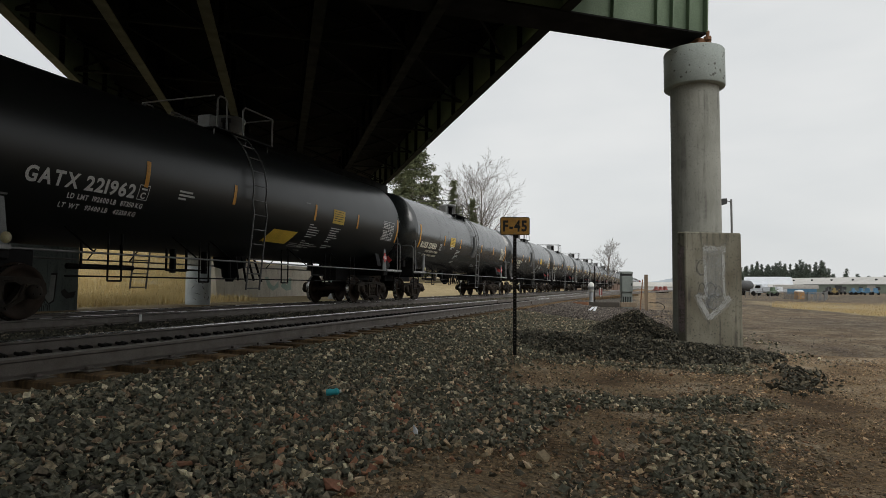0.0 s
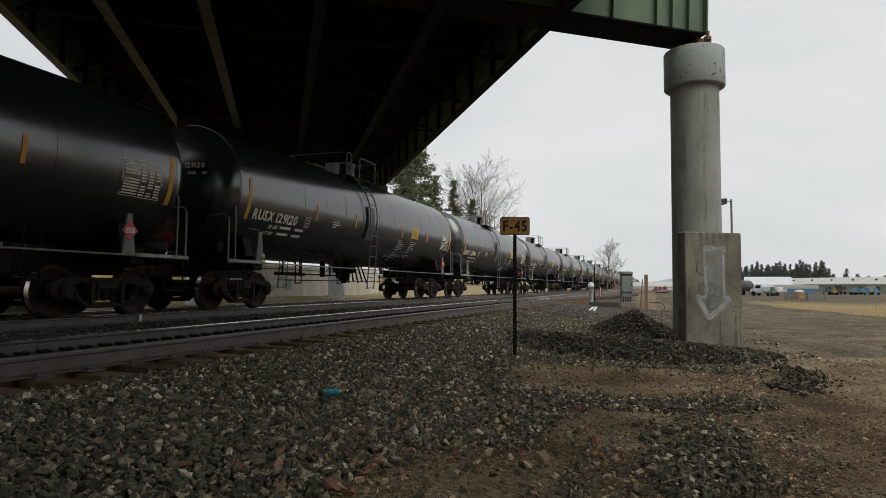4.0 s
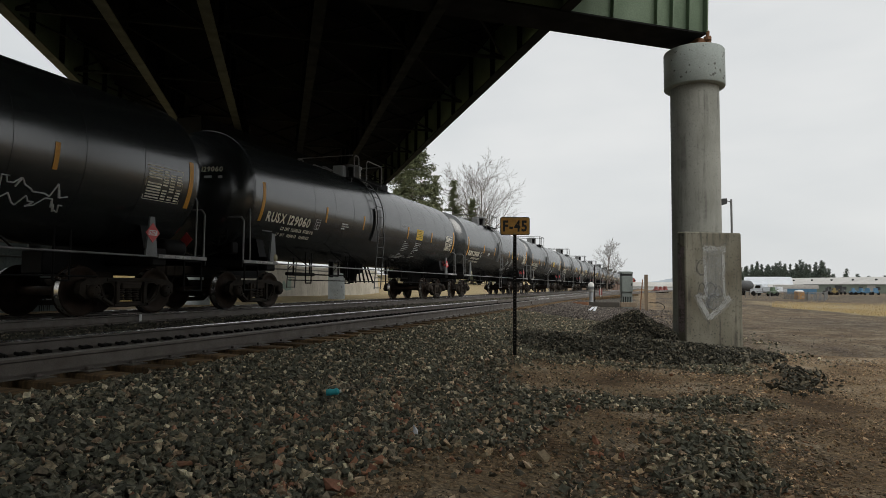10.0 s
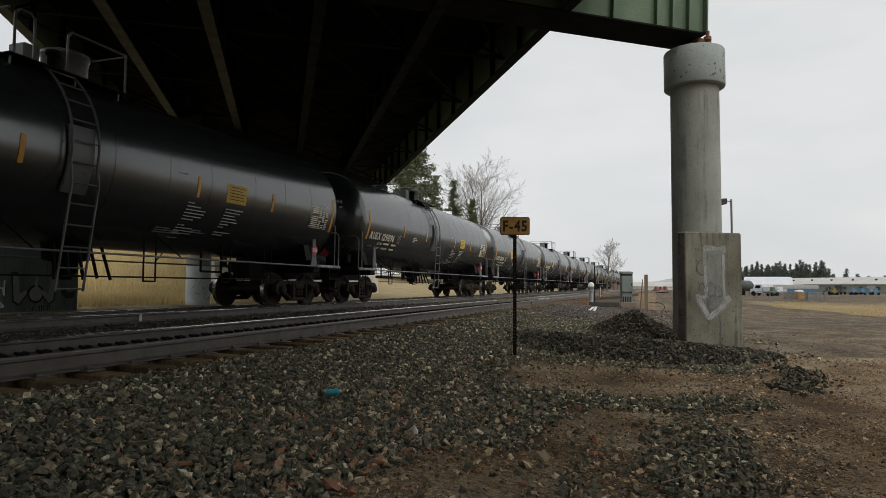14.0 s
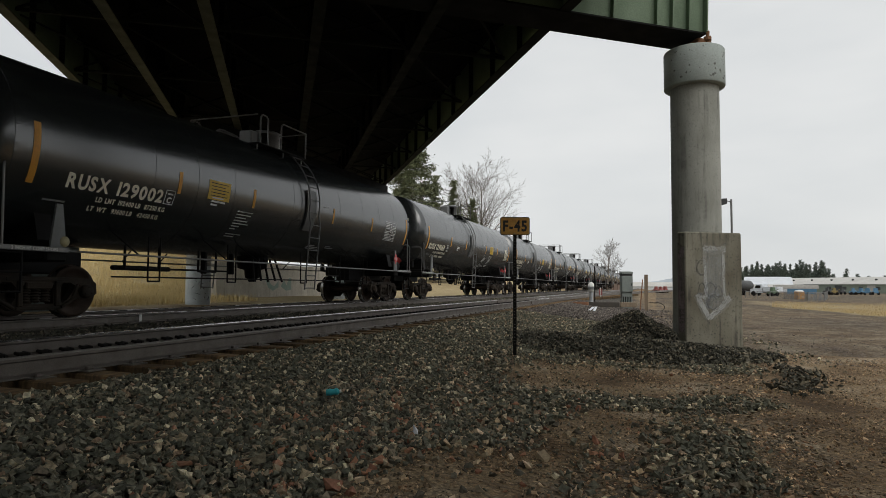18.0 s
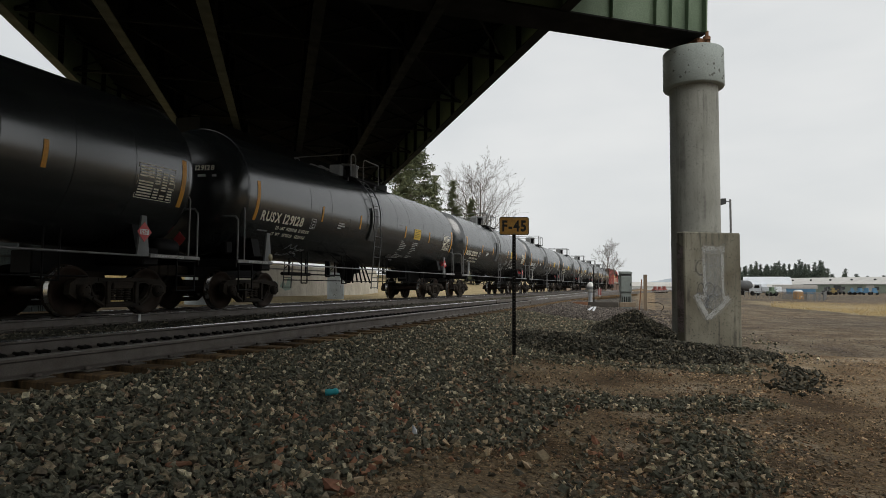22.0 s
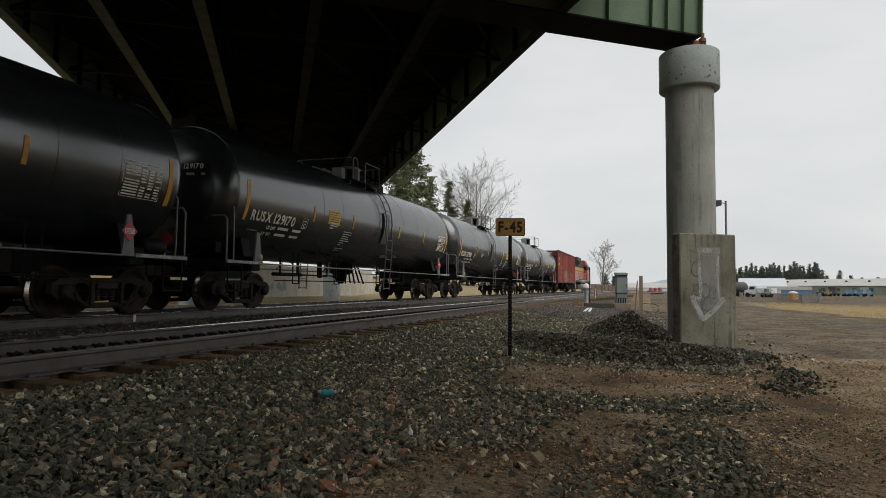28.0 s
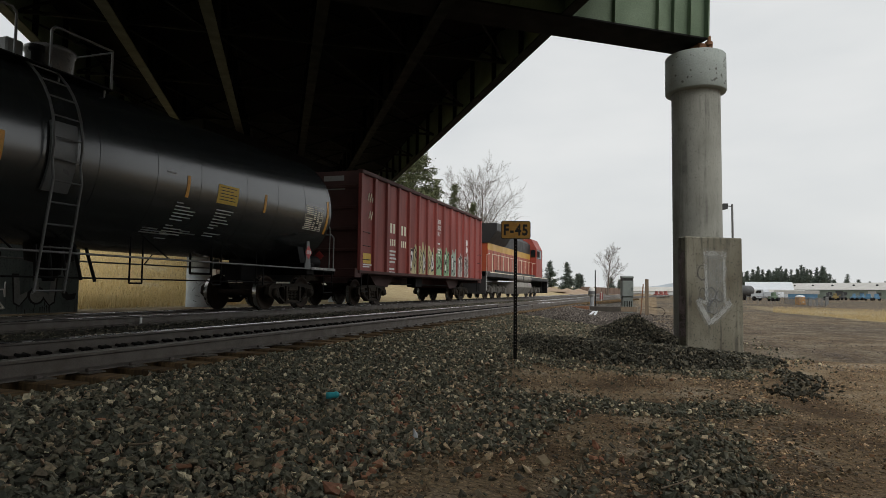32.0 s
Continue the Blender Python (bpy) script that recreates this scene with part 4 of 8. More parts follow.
def make_far_piers():
    """Columns and cap on the far side of the tracks."""
    for y in (20.4, 31.7):
        c = thing("bridge_column", "pale painted concrete bridge column with scrawled graffiti", "column", kind="structure", at=pose(-16.9, y, 0))
        part("shaft", Shape().lathe([(0.46, 0.2), (0.46, 7.0)], 32), M_CONCRETE, c)
        part("painted_band", Shape().lathe([(0.463, 0.4), (0.466, 2.1), (0.463, 2.12)], 32), M_PALEBAND, c, "pale blue-white painted band")
        rng = random.Random(int(y))
        g = Shape()
        for k in range(14):
            a, z = radians(rng.uniform(-75, 20)), rng.uniform(0.7, 1.9)
            b, z2 = a + rng.uniform(-0.25, 0.25), z + rng.uniform(-0.15, 0.15)
            g.rod((0.468 * math.cos(a), 0.468 * math.sin(a), z), (0.468 * math.cos(b), 0.468 * math.sin(b), z2), 0.008, 4)
        part("scrawl", g, M_INK, c, "dark scrawled marks")
    cap = thing("pier_cap", "dark concrete cap beam under the far girders", "bridge beam", kind="structure", at=pose(-16.9, 0, 0))
    # Beam shares the girders' colour, darkened for shade.
    part("beam", Shape().box(-0.6, 0.6, 19.6, 37.3, 6.95, 7.84, 0.03), M_SHADESTEEL, cap)
    w = thing("pier_wall", "dark concrete pier wall covered in graffiti", "wall", kind="structure", at=pose(-16.9, 0, 0))
    part("wall", Shape().box(-0.45, 0.45, 4.0, 14.6, 0.2, 5.4, 0.03), M_PIER, w)
    rng = random.Random(5)
    pier_tag(w)
    for k in range(6):
        g = Shape()
        y, z = rng.uniform(10.5, 12.2), rng.uniform(0.9, 2.2)
        pts = [(0.455, y, z)]
        for i in range(6):
            y += rng.uniform(-0.3, 0.3)
            z += rng.uniform(-0.35, 0.35)
            pts.append((0.455, min(12.3, y), max(0.8, min(2.3, z))))
        g.pipe(pts, rng.choice((0.02, 0.03, 0.04)), 5)
        part("graffiti_stroke", g, rng.choice((M_INK, M_INK, M_WHITE, M_DIMLETTER)), w)
    a = thing("abutment_wall", "pale concrete retaining wall at the foot of the bank", "wall", kind="structure", at=pose(-21.5, 0, 0))
    part("wall", Shape().prism([(-0.5, 0.3), (0.35, 0.3), (0.1, 2.6), (-0.5, 2.6)], 27.0, 47.0, "y"), M_PALECONCRETE, a)
    for k, loop in enumerate(([(0, 0.62), (0.35, 0.66), (0.62, 0.22), (0.95, 0.1), (1.5, 0.42), (1.45, 0.05), (0.8, -0.16), (0.3, 0.02)], [(1.7, 0.1), (2.15, 0.5), (2.4, 0.16), (2.75, 0.62), (3.05, 0.6), (2.95, -0.1), (2.3, -0.16)])):
        part("graffiti_shape", Shape().add([(0.277 - 0.109 * (b + 0.16), 31.3 + a * 0.92, 1.22 + b) for a, b in loop], [tuple(range(len(loop)))]), M_TEAL, a, "faded teal graffiti")


M_PALECONCRETE = streaked("pale_tan_concrete", (0.62, 0.58, 0.50), (0.48, 0.44, 0.36), (0.3, 0.27, 0.22))
M_PALEBAND = surface("pale_blue_white_paint", (0.58, 0.63, 0.65), (0.4, 0.44, 0.45), 0.8, 0, 40, 3, 0.6, 0.1)
M_TEAL = surface("teal_spray", (0.30, 0.40, 0.34), (0.40, 0.44, 0.38), 0.85, 0, 40, 4, 0.6, 0.1)


def make_light_block():
    """Plain wall added behind the viewer, unseen, to block low sky light under the bridge."""
    a = thing("bridge_abutment", "plain concrete wall added unseen to block sky light", "wall", kind="structure", at=BRIDGE @ pose(0, 0, -SOFFIT))
    part("wall", Shape().box(-26, 13, -17.0, -16.0, -0.8, SOFFIT - 0.02), M_CONCRETE, a)


make_light_block()
make_bridge()
make_straddle()
make_column()
make_far_piers()


# ---- the train ----
TANK_R, TANK_Z = 1.57, 2.82
PITCH_OF_CARS, SPEED = 18.10, 12.07
HALF = 7.95                      # half the straight length of a tank


def y_of(u):
    """Place along the car of a mark u metres behind the foremost stripe."""
    return u - 7.82 + max(0.0, min(1.0, u - 8.0)) * 0.2


def on_tank(y, arc, lift=0.004):
    """A point on the side of the tank: y along it, arc metres up from its widest line."""
    a = (arc + 0.06) / TANK_R
    r = TANK_R + lift
    return (r * math.cos(a), y, TANK_Z + r * math.sin(a))


def patch(y0, y1, a0, a1, lift=0.005, n=4, slant=0.0):
    """A curved rectangle of paint or film on the tank's side."""
    s = Shape()
    v, f = [], []
    for i in range(n + 1):
        a = a0 + (a1 - a0) * i / n
        k = slant * i / n
        v += [on_tank(y0 + k, a, lift), on_tank(y1 + k, a, lift)]
    f = [(2 * i, 2 * i + 1, 2 * i + 3, 2 * i + 2) for i in range(n)]
    return s.add(v, f, True)


def tank_text(text, y, arc, size, squeeze=1.0, lean=0.0):
    """Letters laid on the tank's side, starting at y, their feet at arc."""
    v, f = lettering(text, size)
    s = Shape()
    return s.add([on_tank(y + p[0] * squeeze + p[1] * lean, arc + p[1], 0.006) for p in v], f)


def on_head(a, b, lift=0.006):
    """A point on the leading dished head, a metres across and b metres up from its middle."""
    k = min(0.98, math.hypot(a, b) / TANK_R)
    return (a, -HALF - 0.05 - 0.62 * math.sqrt(1 - k * k) - lift, TANK_Z + b)


def bars(y, arc, widths, height, gap, lift=0.006, slant=0.0):
    """Rows of plain bars for small writing."""
    s = Shape()
    for k, w in enumerate(widths):
        a1 = arc - k * (height + gap)
        q = patch(y + slant * k, y + slant * k + w, a1 - height, a1, lift, 1)
        s.add(q.v, q.f)
    return s


def wheelset_mesh():
    s = Shape()
    for sx in (-1, 1):
        x = sx * 0.753
        o = sx
        prof = [(0.075, 0.09), (0.16, 0.085), (0.18, 0.03), (0.36, 0.045), (0.39, 0.075), (0.452, 0.072), (0.457, 0.066)]
        s.lathe([(r, x + o * h) for r, h in prof], 32, "x")
        prof2 = [(0.463, -0.045), (0.482, -0.052), (0.487, -0.062), (0.478, -0.072), (0.40, -0.07), (0.37, -0.03), (0.17, -0.02), (0.13, -0.09), (0.08, -0.1)]
        s.lathe([(r, x + o * h) for r, h in prof2], 32, "x")
        s.lathe([(0.0, x + o * 0.33), (0.085, x + o * 0.33), (0.09, x + o * 0.3), (0.075, x + o * 0.12), (0.075, x + o * 0.08)], 12, "x")
        for k in range(3):
            a = 2 * math.pi * k / 3
            s.rod((x + o * 0.33, 0.045 * math.cos(a), 0.045 * math.sin(a)), (x + o * 0.345, 0.045 * math.cos(a), 0.045 * math.sin(a)), 0.014, 6)
    s.rod((-0.7, 0, 0), (0.7, 0, 0), 0.085, 12)
    treads = []
    for sx in (-1, 1):
        x = sx * 0.753
        treads.append(Shape().lathe([(0.457, x + sx * 0.066), (0.4595, x + sx * 0.02), (0.462, x - sx * 0.044)], 32, "x").mesh("tread", M_TREAD))
    return s.mesh("wheelset", M_WHEEL), treads


def side_frame_mesh():
    """Cast truck side: a thick plate with an arched belly and windows beside the springs."""
    outer = [(-1.15, 0.42), (-1.13, 0.60), (-1.0, 0.685), (-0.5, 0.71), (0.5, 0.71), (1.0, 0.685), (1.13, 0.60), (1.15, 0.42), (1.02, 0.33), (0.76, 0.34), (0.62, 0.26), (0.45, 0.155), (-0.45, 0.155), (-0.62, 0.26), (-0.76, 0.34), (-1.02, 0.33)]
    left = [(-0.70, 0.56), (-0.60, 0.615), (-0.46, 0.61), (-0.39, 0.53), (-0.39, 0.36), (-0.45, 0.27), (-0.53, 0.31), (-0.64, 0.44)]
    holes = [left, [(-a, b) for a, b in left], [(-0.28, 0.57), (0.28, 0.57), (0.28, 0.255), (-0.28, 0.255)]]
    bm = bmesh.new()
    for loop in [outer] + holes:
        vs = [bm.verts.new((0.95, a, b)) for a, b in loop]
        for p, q in zip(vs, vs[1:] + vs[:1]):
            bm.edges.new((p, q))
    made = bmesh.ops.triangle_fill(bm, use_beauty=True, use_dissolve=False, edges=bm.edges[:])
    faces = [g for g in made["geom"] if isinstance(g, bmesh.types.BMFace)]
    pushed = bmesh.ops.extrude_face_region(bm, geom=faces)
    for v in [g for g in pushed["geom"] if isinstance(g, bmesh.types.BMVert)]:
        v.co.x += 0.13
    bm.verts.index_update()
    s = Shape().add([tuple(v.co) for v in bm.verts], [tuple(v.index for v in f.verts) for f in bm.faces])
    bm.free()
    s.box(1.08, 1.10, -0.56, 0.56, 0.64, 0.70, 0.006).box(1.08, 1.10, -0.38, 0.38, 0.17, 0.225, 0.006)
    for e in (-1, 1):
        s.box(1.07, 1.13, *sorted((e * 0.29, e * 0.38)), 0.22, 0.64, 0.012)
        s.rod((1.085, e * 0.66, 0.33), (1.085, e * 0.43, 0.2), 0.03, 6).rod((1.085, e * 0.74, 0.58), (1.085, e * 0.66, 0.38), 0.025, 6)
        y = e * 0.889
        s.box(0.93, 1.10, y - 0.14, y + 0.14, 0.50, 0.60, 0.03)
        s.lathe([(0.0, 1.19), (0.07, 1.19), (0.115, 1.17), (0.125, 1.12), (0.125, 0.95)], 14, "x", (0, y, 0.46))
        for k in range(3):
            a = radians(90 + 120 * k)
            s.rod((1.18, y + 0.07 * math.cos(a), 0.46 + 0.07 * math.sin(a)), (1.205, y + 0.07 * math.cos(a), 0.46 + 0.07 * math.sin(a)), 0.016, 6)
    return s.mesh("side_frame", M_TRUCK)


def spring_mesh():
    prof = [(0.03, 0.285)]
    for k in range(6):
        z = 0.285 + k * 0.045
        prof += [(0.085, z + 0.006), (0.092, z + 0.018), (0.085, z + 0.03), (0.05, z + 0.04)]
    return Shape().lathe(prof, 10, "z", (1.0, 0, 0)).mesh("spring", M_TRUCK)


def bolster_mesh():
    s = Shape().box(-1.0, 1.0, -0.2, 0.2, 0.52, 0.68, 0.02).box(-0.4, 0.4, -0.25, 0.25, 0.62, 0.83, 0.02)
    s.box(-1.12, -0.9, -0.24, 0.24, 0.5, 0.62, 0.02).box(0.9, 1.12, -0.24, 0.24, 0.5, 0.62, 0.02)
    for y in (-0.42, 0.42):
        s.rod((-0.7, y, 0.42), (0.7, y, 0.42), 0.05, 8)
        s.box(-0.82, -0.66, y - 0.08, y + 0.08, 0.3, 0.6, 0.02).box(0.66, 0.82, y - 0.08, y + 0.08, 0.3, 0.6, 0.02)
    return s.mesh("truck", M_TRUCK)


WHEELSET, TREAD = wheelset_mesh()
SIDE_FRAME, SPRINGS, BOLSTER = side_frame_mesh(), spring_mesh(), bolster_mesh()
WHEELS = []


def add_truck(car, y, gauge=0.889):
    t = part("truck", BOLSTER, None, car, "dusty cast-steel truck", at=pose(0, y, -0.05))
    for turn in (0, 180):
        part("side_frame", SIDE_FRAME, None, t, at=pose(0, 0, 0, 0, 0, turn))
        for y in (-0.18, 0.0, 0.18):
            part("spring", SPRINGS, None, t, at=pose(0, y, 0, 0, 0, turn))
    for d in (-gauge, gauge):
        add_wheels(t, d)
    return t


def add_wheels(t, d):
    w = part("wheelset", WHEELSET, None, t, "rusty steel wheels with bright treads")
    w.matrix_parent_inverse = pose(0, d, 0.46)
    for mesh in TREAD:
        part("tread", mesh, None, w, "bright worn tread")
    WHEELS.append(w)
    return w


M_SEAM = surface("dark_jacket_seam", (0.014, 0.014, 0.014), None, 0.75, 0, 60, 3, 0.3, 0, spec=0.12)


def tank_shell(mat):
    prof = []
    hd = 0.62
    for k in range(9):
        a = math.pi / 2 * k / 8
        prof.append((TANK_R * math.sin(a) * 1.0, -HALF - 0.05 - hd * math.cos(a)))
    prof.append((TANK_R, -HALF - 0.02))
    for k in range(1, 12):
        prof.append((TANK_R, -HALF + k * 2 * HALF / 12))
    prof.append((TANK_R, HALF + 0.02))
    for k in range(8, -1, -1):
        a = math.pi / 2 * k / 8
        prof.append((TANK_R * math.sin(a), HALF + 0.05 + hd * math.cos(a)))
    return Shape().lathe(prof, 72, "y", (0, 0, TANK_Z)).mesh("tank", mat)


def ring(r0, r1, w, n=72):
    return Shape().lathe([(r0, -w), (r1, -w), (r1, w), (r0, w)], n, "y", (0, 0, TANK_Z), False)


def tank_car(jacketed=True):
    """One tank car with its parts, at the height of the rail heads, its long side along y."""
    car = thing("tank_car", "glossy black jacketed railway tank car with orange stripes", "tank car", "cars of the oil train")
    part("tank", tank_shell(M_JACKET if jacketed else M_JACKET_DULL), None, car)
    if jacketed:
        band = ring(TANK_R - 0.02, TANK_R + 0.002, 0.0035).mesh("jacket_band", M_SEAM)
        for u in (2.65, 3.87, 5.1, 7.6, 8.8, 10.0, 11.6, 12.9, 14.2):
            part("jacket_band", band, None, car, at=pose(0, y_of(u), 0))
    for y in (-HALF - 0.04, HALF + 0.04):
        part("head_band", ring(TANK_R - 0.03, TANK_R + 0.003, 0.03), M_JACKET if jacketed else M_JACKET_DULL, car, at=pose(0, y, 0))
    # stub sills, bolsters and end platforms
    for e in (-1, 1):
        s = Shape().box(-0.26, 0.26, *sorted((e * 5.6, e * 8.35)), 0.72, 1.14, 0.02)
        s.box(-1.45, 1.45, *sorted((e * 6.94, e * 7.34)), 0.9, 1.25, 0.03)
        s.prism([(-1.2, 1.25), (1.2, 1.25), (1.05, 1.9), (-1.05, 1.9)], *sorted((e * 6.99, e * 7.29)), "y")
        part("stub_sill", s, M_STEEL, car)
        part("end_platform", Shape().box(-1.5, 1.5, *sorted((e * 7.95, e * 8.4)), 1.05, 1.11, 0.01).box(-1.52, 1.52, *sorted((e * 8.38, e * 8.43)), 0.95, 1.13, 0.01), M_STEEL, car)
        c = Shape().box(-0.1, 0.1, *sorted((e * 8.3, e * 8.85)), 0.78, 0.98, 0.02).box(-0.2, 0.14, *sorted((e * 8.78, e * 9.06)), 0.72, 1.04, 0.04)
        part("coupler", c, M_TRUCK, car)
        part("air_hose", Shape().pipe([(0.3 * e, e * 8.4, 0.85), (0.32 * e, e * 8.6, 0.6), (0.26 * e, e * 8.85, 0.48), (0.1 * e, e * 9.04, 0.5)], 0.022, 6), M_CLIP, car)
        for sx in (-1, 1):
            g = Shape()
            g.pipe([(sx * 1.5, e * 8.36, 1.1), (sx * 1.5, e * 8.36, 2.05), (sx * 1.42, e * 8.36, 2.15), (sx * 0.75, e * 8.36, 2.15)], 0.02)
            g.pipe([(sx * 1.5, e * 8.1, 1.1), (sx * 1.5, e * 8.12, 2.3), (sx * 1.42, e * 8.05, 2.5)], 0.017)
            part("grab_rail", g, M_BAR, car, "thin pale grab rail")
            st = Shape()
            for z in (0.42, 0.72, 1.02):
                st.rod((sx * 1.5, e * 7.78, z), (sx * 1.5, e * 8.3, z), 0.016, 6)
            st.rod((sx * 1.5, e * 7.78, 0.4), (sx * 1.5, e * 7.78, 1.1), 0.018, 6).rod((sx * 1.5, e * 8.3, 0.4), (sx * 1.5, e * 8.3, 1.1), 0.018, 6)
            part("sill_step", st, M_STEEL, car)
            part("corner_bar", Shape().box(*sorted((sx * 1.5, sx * 1.56)), *sorted((e * 7.0, e * 8.4)), 1.05, 1.13, 0.01), M_BAR, car, "pale painted side bar")
            br = Shape().prism([(-0.15, 1.09), (0.15, 1.09), (0.055, 1.84), (-0.055, 1.84)], *sorted((sx * 1.50, sx * 1.54)), "x")
            part("placard_bracket", br, M_GREYPAINT, car, "grey tapered bracket", at=pose(0, -7.19 if e < 0 else 6.84, 0))
    for y in (-8.0, 7.12):
        v, f = lettering("2 INCH HF COMP SHOES", 0.075)
        part("shoe_stencil", Shape().add([(1.563, y + p[0] * 0.9, 1.064 + p[1]) for p in v], f), M_DIMLETTER2, car, "small white stencilled words")
    part("brake_wheel", Shape().lathe([(0.24, -0.02), (0.27, 0), (0.24, 0.02)], 20, "y", (0.75, -8.3, 1.75)).rod((0.5, -8.3, 1.75), (1.0, -8.3, 1.75), 0.015, 6).rod((0.75, -8.3, 1.5), (0.75, -8.3, 2.0), 0.015, 6).rod((0.75, -8.3, 1.75), (0.75, -8.0, 1.75), 0.03, 6), M_STEEL, car)
    part("brake_gear_box", Shape().box(0.62, 0.95, -8.05, -7.8, 1.3, 1.8, 0.03), M_STEEL, car)
    part("air_reservoir", Shape().lathe([(0.0, 7.6), (0.17, 7.64), (0.2, 7.72), (0.2, 8.2), (0.17, 8.28), (0.0, 8.32)], 16, "y", (0.95, 0, 1.3)), M_STEEL, car)
    # side bars with their struts
    for sx in (-1, 1):
        part("side_bar", Shape().rod((sx * 1.52, -7.1, 1.08), (sx * 1.52, 7.1, 1.08), 0.020, 6), M_BAR, car, "thin pale side rail")
        for u in (2.35, 4.95, 6.15, 9.2, 11.7):
            part("rail_strut", Shape().rod((sx * 0.94, y_of(u) - 0.12, 1.55), (sx * 1.52, y_of(u), 1.08), 0.016, 6), M_STEEL, car)
        if sx > 0:
            part("brake_pipe", Shape().rod((1.0, -5.6, 0.68), (1.0, 6.1, 0.68), 0.016, 6), M_STEEL, car, "thin brake pipe")
            for y in (-4.7, -2.2, 1.1, 3.5, 5.2):
                part("pipe_bracket", Shape().pipe([(1.0, y, 1.5), (1.0, y, 0.6), (1.0, y + 0.32, 0.6), (1.0, y + 0.32, 1.5)], 0.018), M_STEEL, car)
    for y0, y1 in ((-5.2, -4.3), (-3.1, -2.5), (2.9, 3.6)):
        part("brake_hanger", Shape().pipe([(0.9, y0, 1.3), (0.9, y0, 0.84), (0.9, y1, 0.84), (0.9, y1, 1.3)], 0.026), M_STEEL, car)
    rod = Shape().rod((0.8, -5.4, 0.86), (0.8, -3.9, 0.86), 0.05, 8).rod((0.8, -3.9, 0.86), (0.8, -1.8, 0.86), 0.022, 6)
    part("brake_rod", rod, M_STEEL, car)
    for y in (-1.82, -2.82):
        part("brake_lever", Shape().box(0.75, 0.89, y - 0.04, y + 0.04, 0.79, 1.3, 0.015), M_STEEL, car)
    out = Shape().lathe([(0.0, 0.62), (0.1, 0.62), (0.12, 0.7), (0.2, 0.74), (0.22, 0.95), (0.4, 1.0), (0.45, 1.4)], 16, "z", (0, 0.2, 0))
    for k in range(5):
        out.rod((0.55 + 0.05 * k, -0.5 + 0.26 * k, 0.62 + 0.03 * (k % 2)), (0.5, -0.5 + 0.26 * k, 1.25), 0.03, 6)
    part("outlet_valve", out, M_STEEL, car)
    # ladders, one a side
    for sx in (-1, 1):
        lad = Shape()
        for u in (6.60, 7.12):
            y = y_of(u)
            pts = [(sx * 1.70, y - 0.22, 0.42), (sx * 1.72, y, TANK_Z - 0.6)]
            for k in range(9):
                a = radians(-10 + k * 8.5)
                pts.append((sx * (TANK_R + 0.13) * math.cos(a), y, TANK_Z + (TANK_R + 0.13) * math.sin(a)))
            lad.pipe(pts, 0.021)
        rungs = [(1.70, 0.46), (1.70, 0.8), (1.71, 1.14), (1.71, 1.5), (1.72, 1.85), (1.72, 2.2)]
        rungs += [((TANK_R + 0.13) * math.cos(radians(a)), TANK_Z + (TANK_R + 0.13) * math.sin(radians(a))) for a in (-9, 3, 15, 27, 39, 51)]
        for x, z in rungs:
            dy = -0.22 * max(0.0, (TANK_Z - 0.6 - z) / (TANK_Z - 1.02))
            lad.rod((sx * x, y_of(6.58) + dy, z), (sx * x, y_of(7.14) + dy, z), 0.015, 6)
        ld = part("ladder", lad, M_LADDER, car)
        if jacketed:
            pad = Shape()
            v = []
            for k in range(7):
                a = radians(-28 + k * 6.8)
                for y in (6.62, 7.1):
                    v.append((sx * (TANK_R + 0.06) * math.cos(a), y_of(y), TANK_Z + (TANK_R + 0.06) * math.sin(a)))
            pad.add(v, [(2 * k, 2 * k + 1, 2 * k + 3, 2 * k + 2) for k in range(6)], True)
            v2 = [(p[0] * 0.97, p[1], TANK_Z + (p[2] - TANK_Z) * 0.97) for p in v]
            pad.add(v + v2, [(0, 1, 15, 14), (12, 26, 27, 13)] + [(2 * k, 14 + 2 * k, 16 + 2 * k, 2 * k + 2) for k in range(6)] + [(2 * k + 1, 2 * k + 3, 17 + 2 * k, 15 + 2 * k) for k in range(6)])
            part("ladder_pad", pad, M_PAD, ld, "dark glossy backing plate")
    # top fittings
    top = TANK_Z + TANK_R
    part("manway", Shape().lathe([(0.40, -0.12), (0.40, 0.44), (0.43, 0.45), (0.43, 0.52), (0.36, 0.56), (0.0, 0.59)], 24, "z", (0.0, 0.0, top)), M_PAD, car, "dark manway housing")
    part("valve_housing", Shape().box(-0.2, 0.2, -0.98, -0.66, top - 0.1, top + 0.42, 0.03), M_GREYPAINT, car, "grey boxed valve housing")
    part("vent_pipe", Shape().pipe([(0.1, -2.25, top - 0.03), (0.1, -2.2, top + 0.14), (0.1, -2.05, top + 0.16), (0.1, -1.45, top + 0.12)], 0.022), M_LADDER, car)
    part("relief_valve", Shape().lathe([(0.09, -0.05), (0.09, 0.3), (0.13, 0.31), (0.13, 0.4), (0.0, 0.43)], 12, "z", (0.3, -0.5, top)), M_STEEL, car)
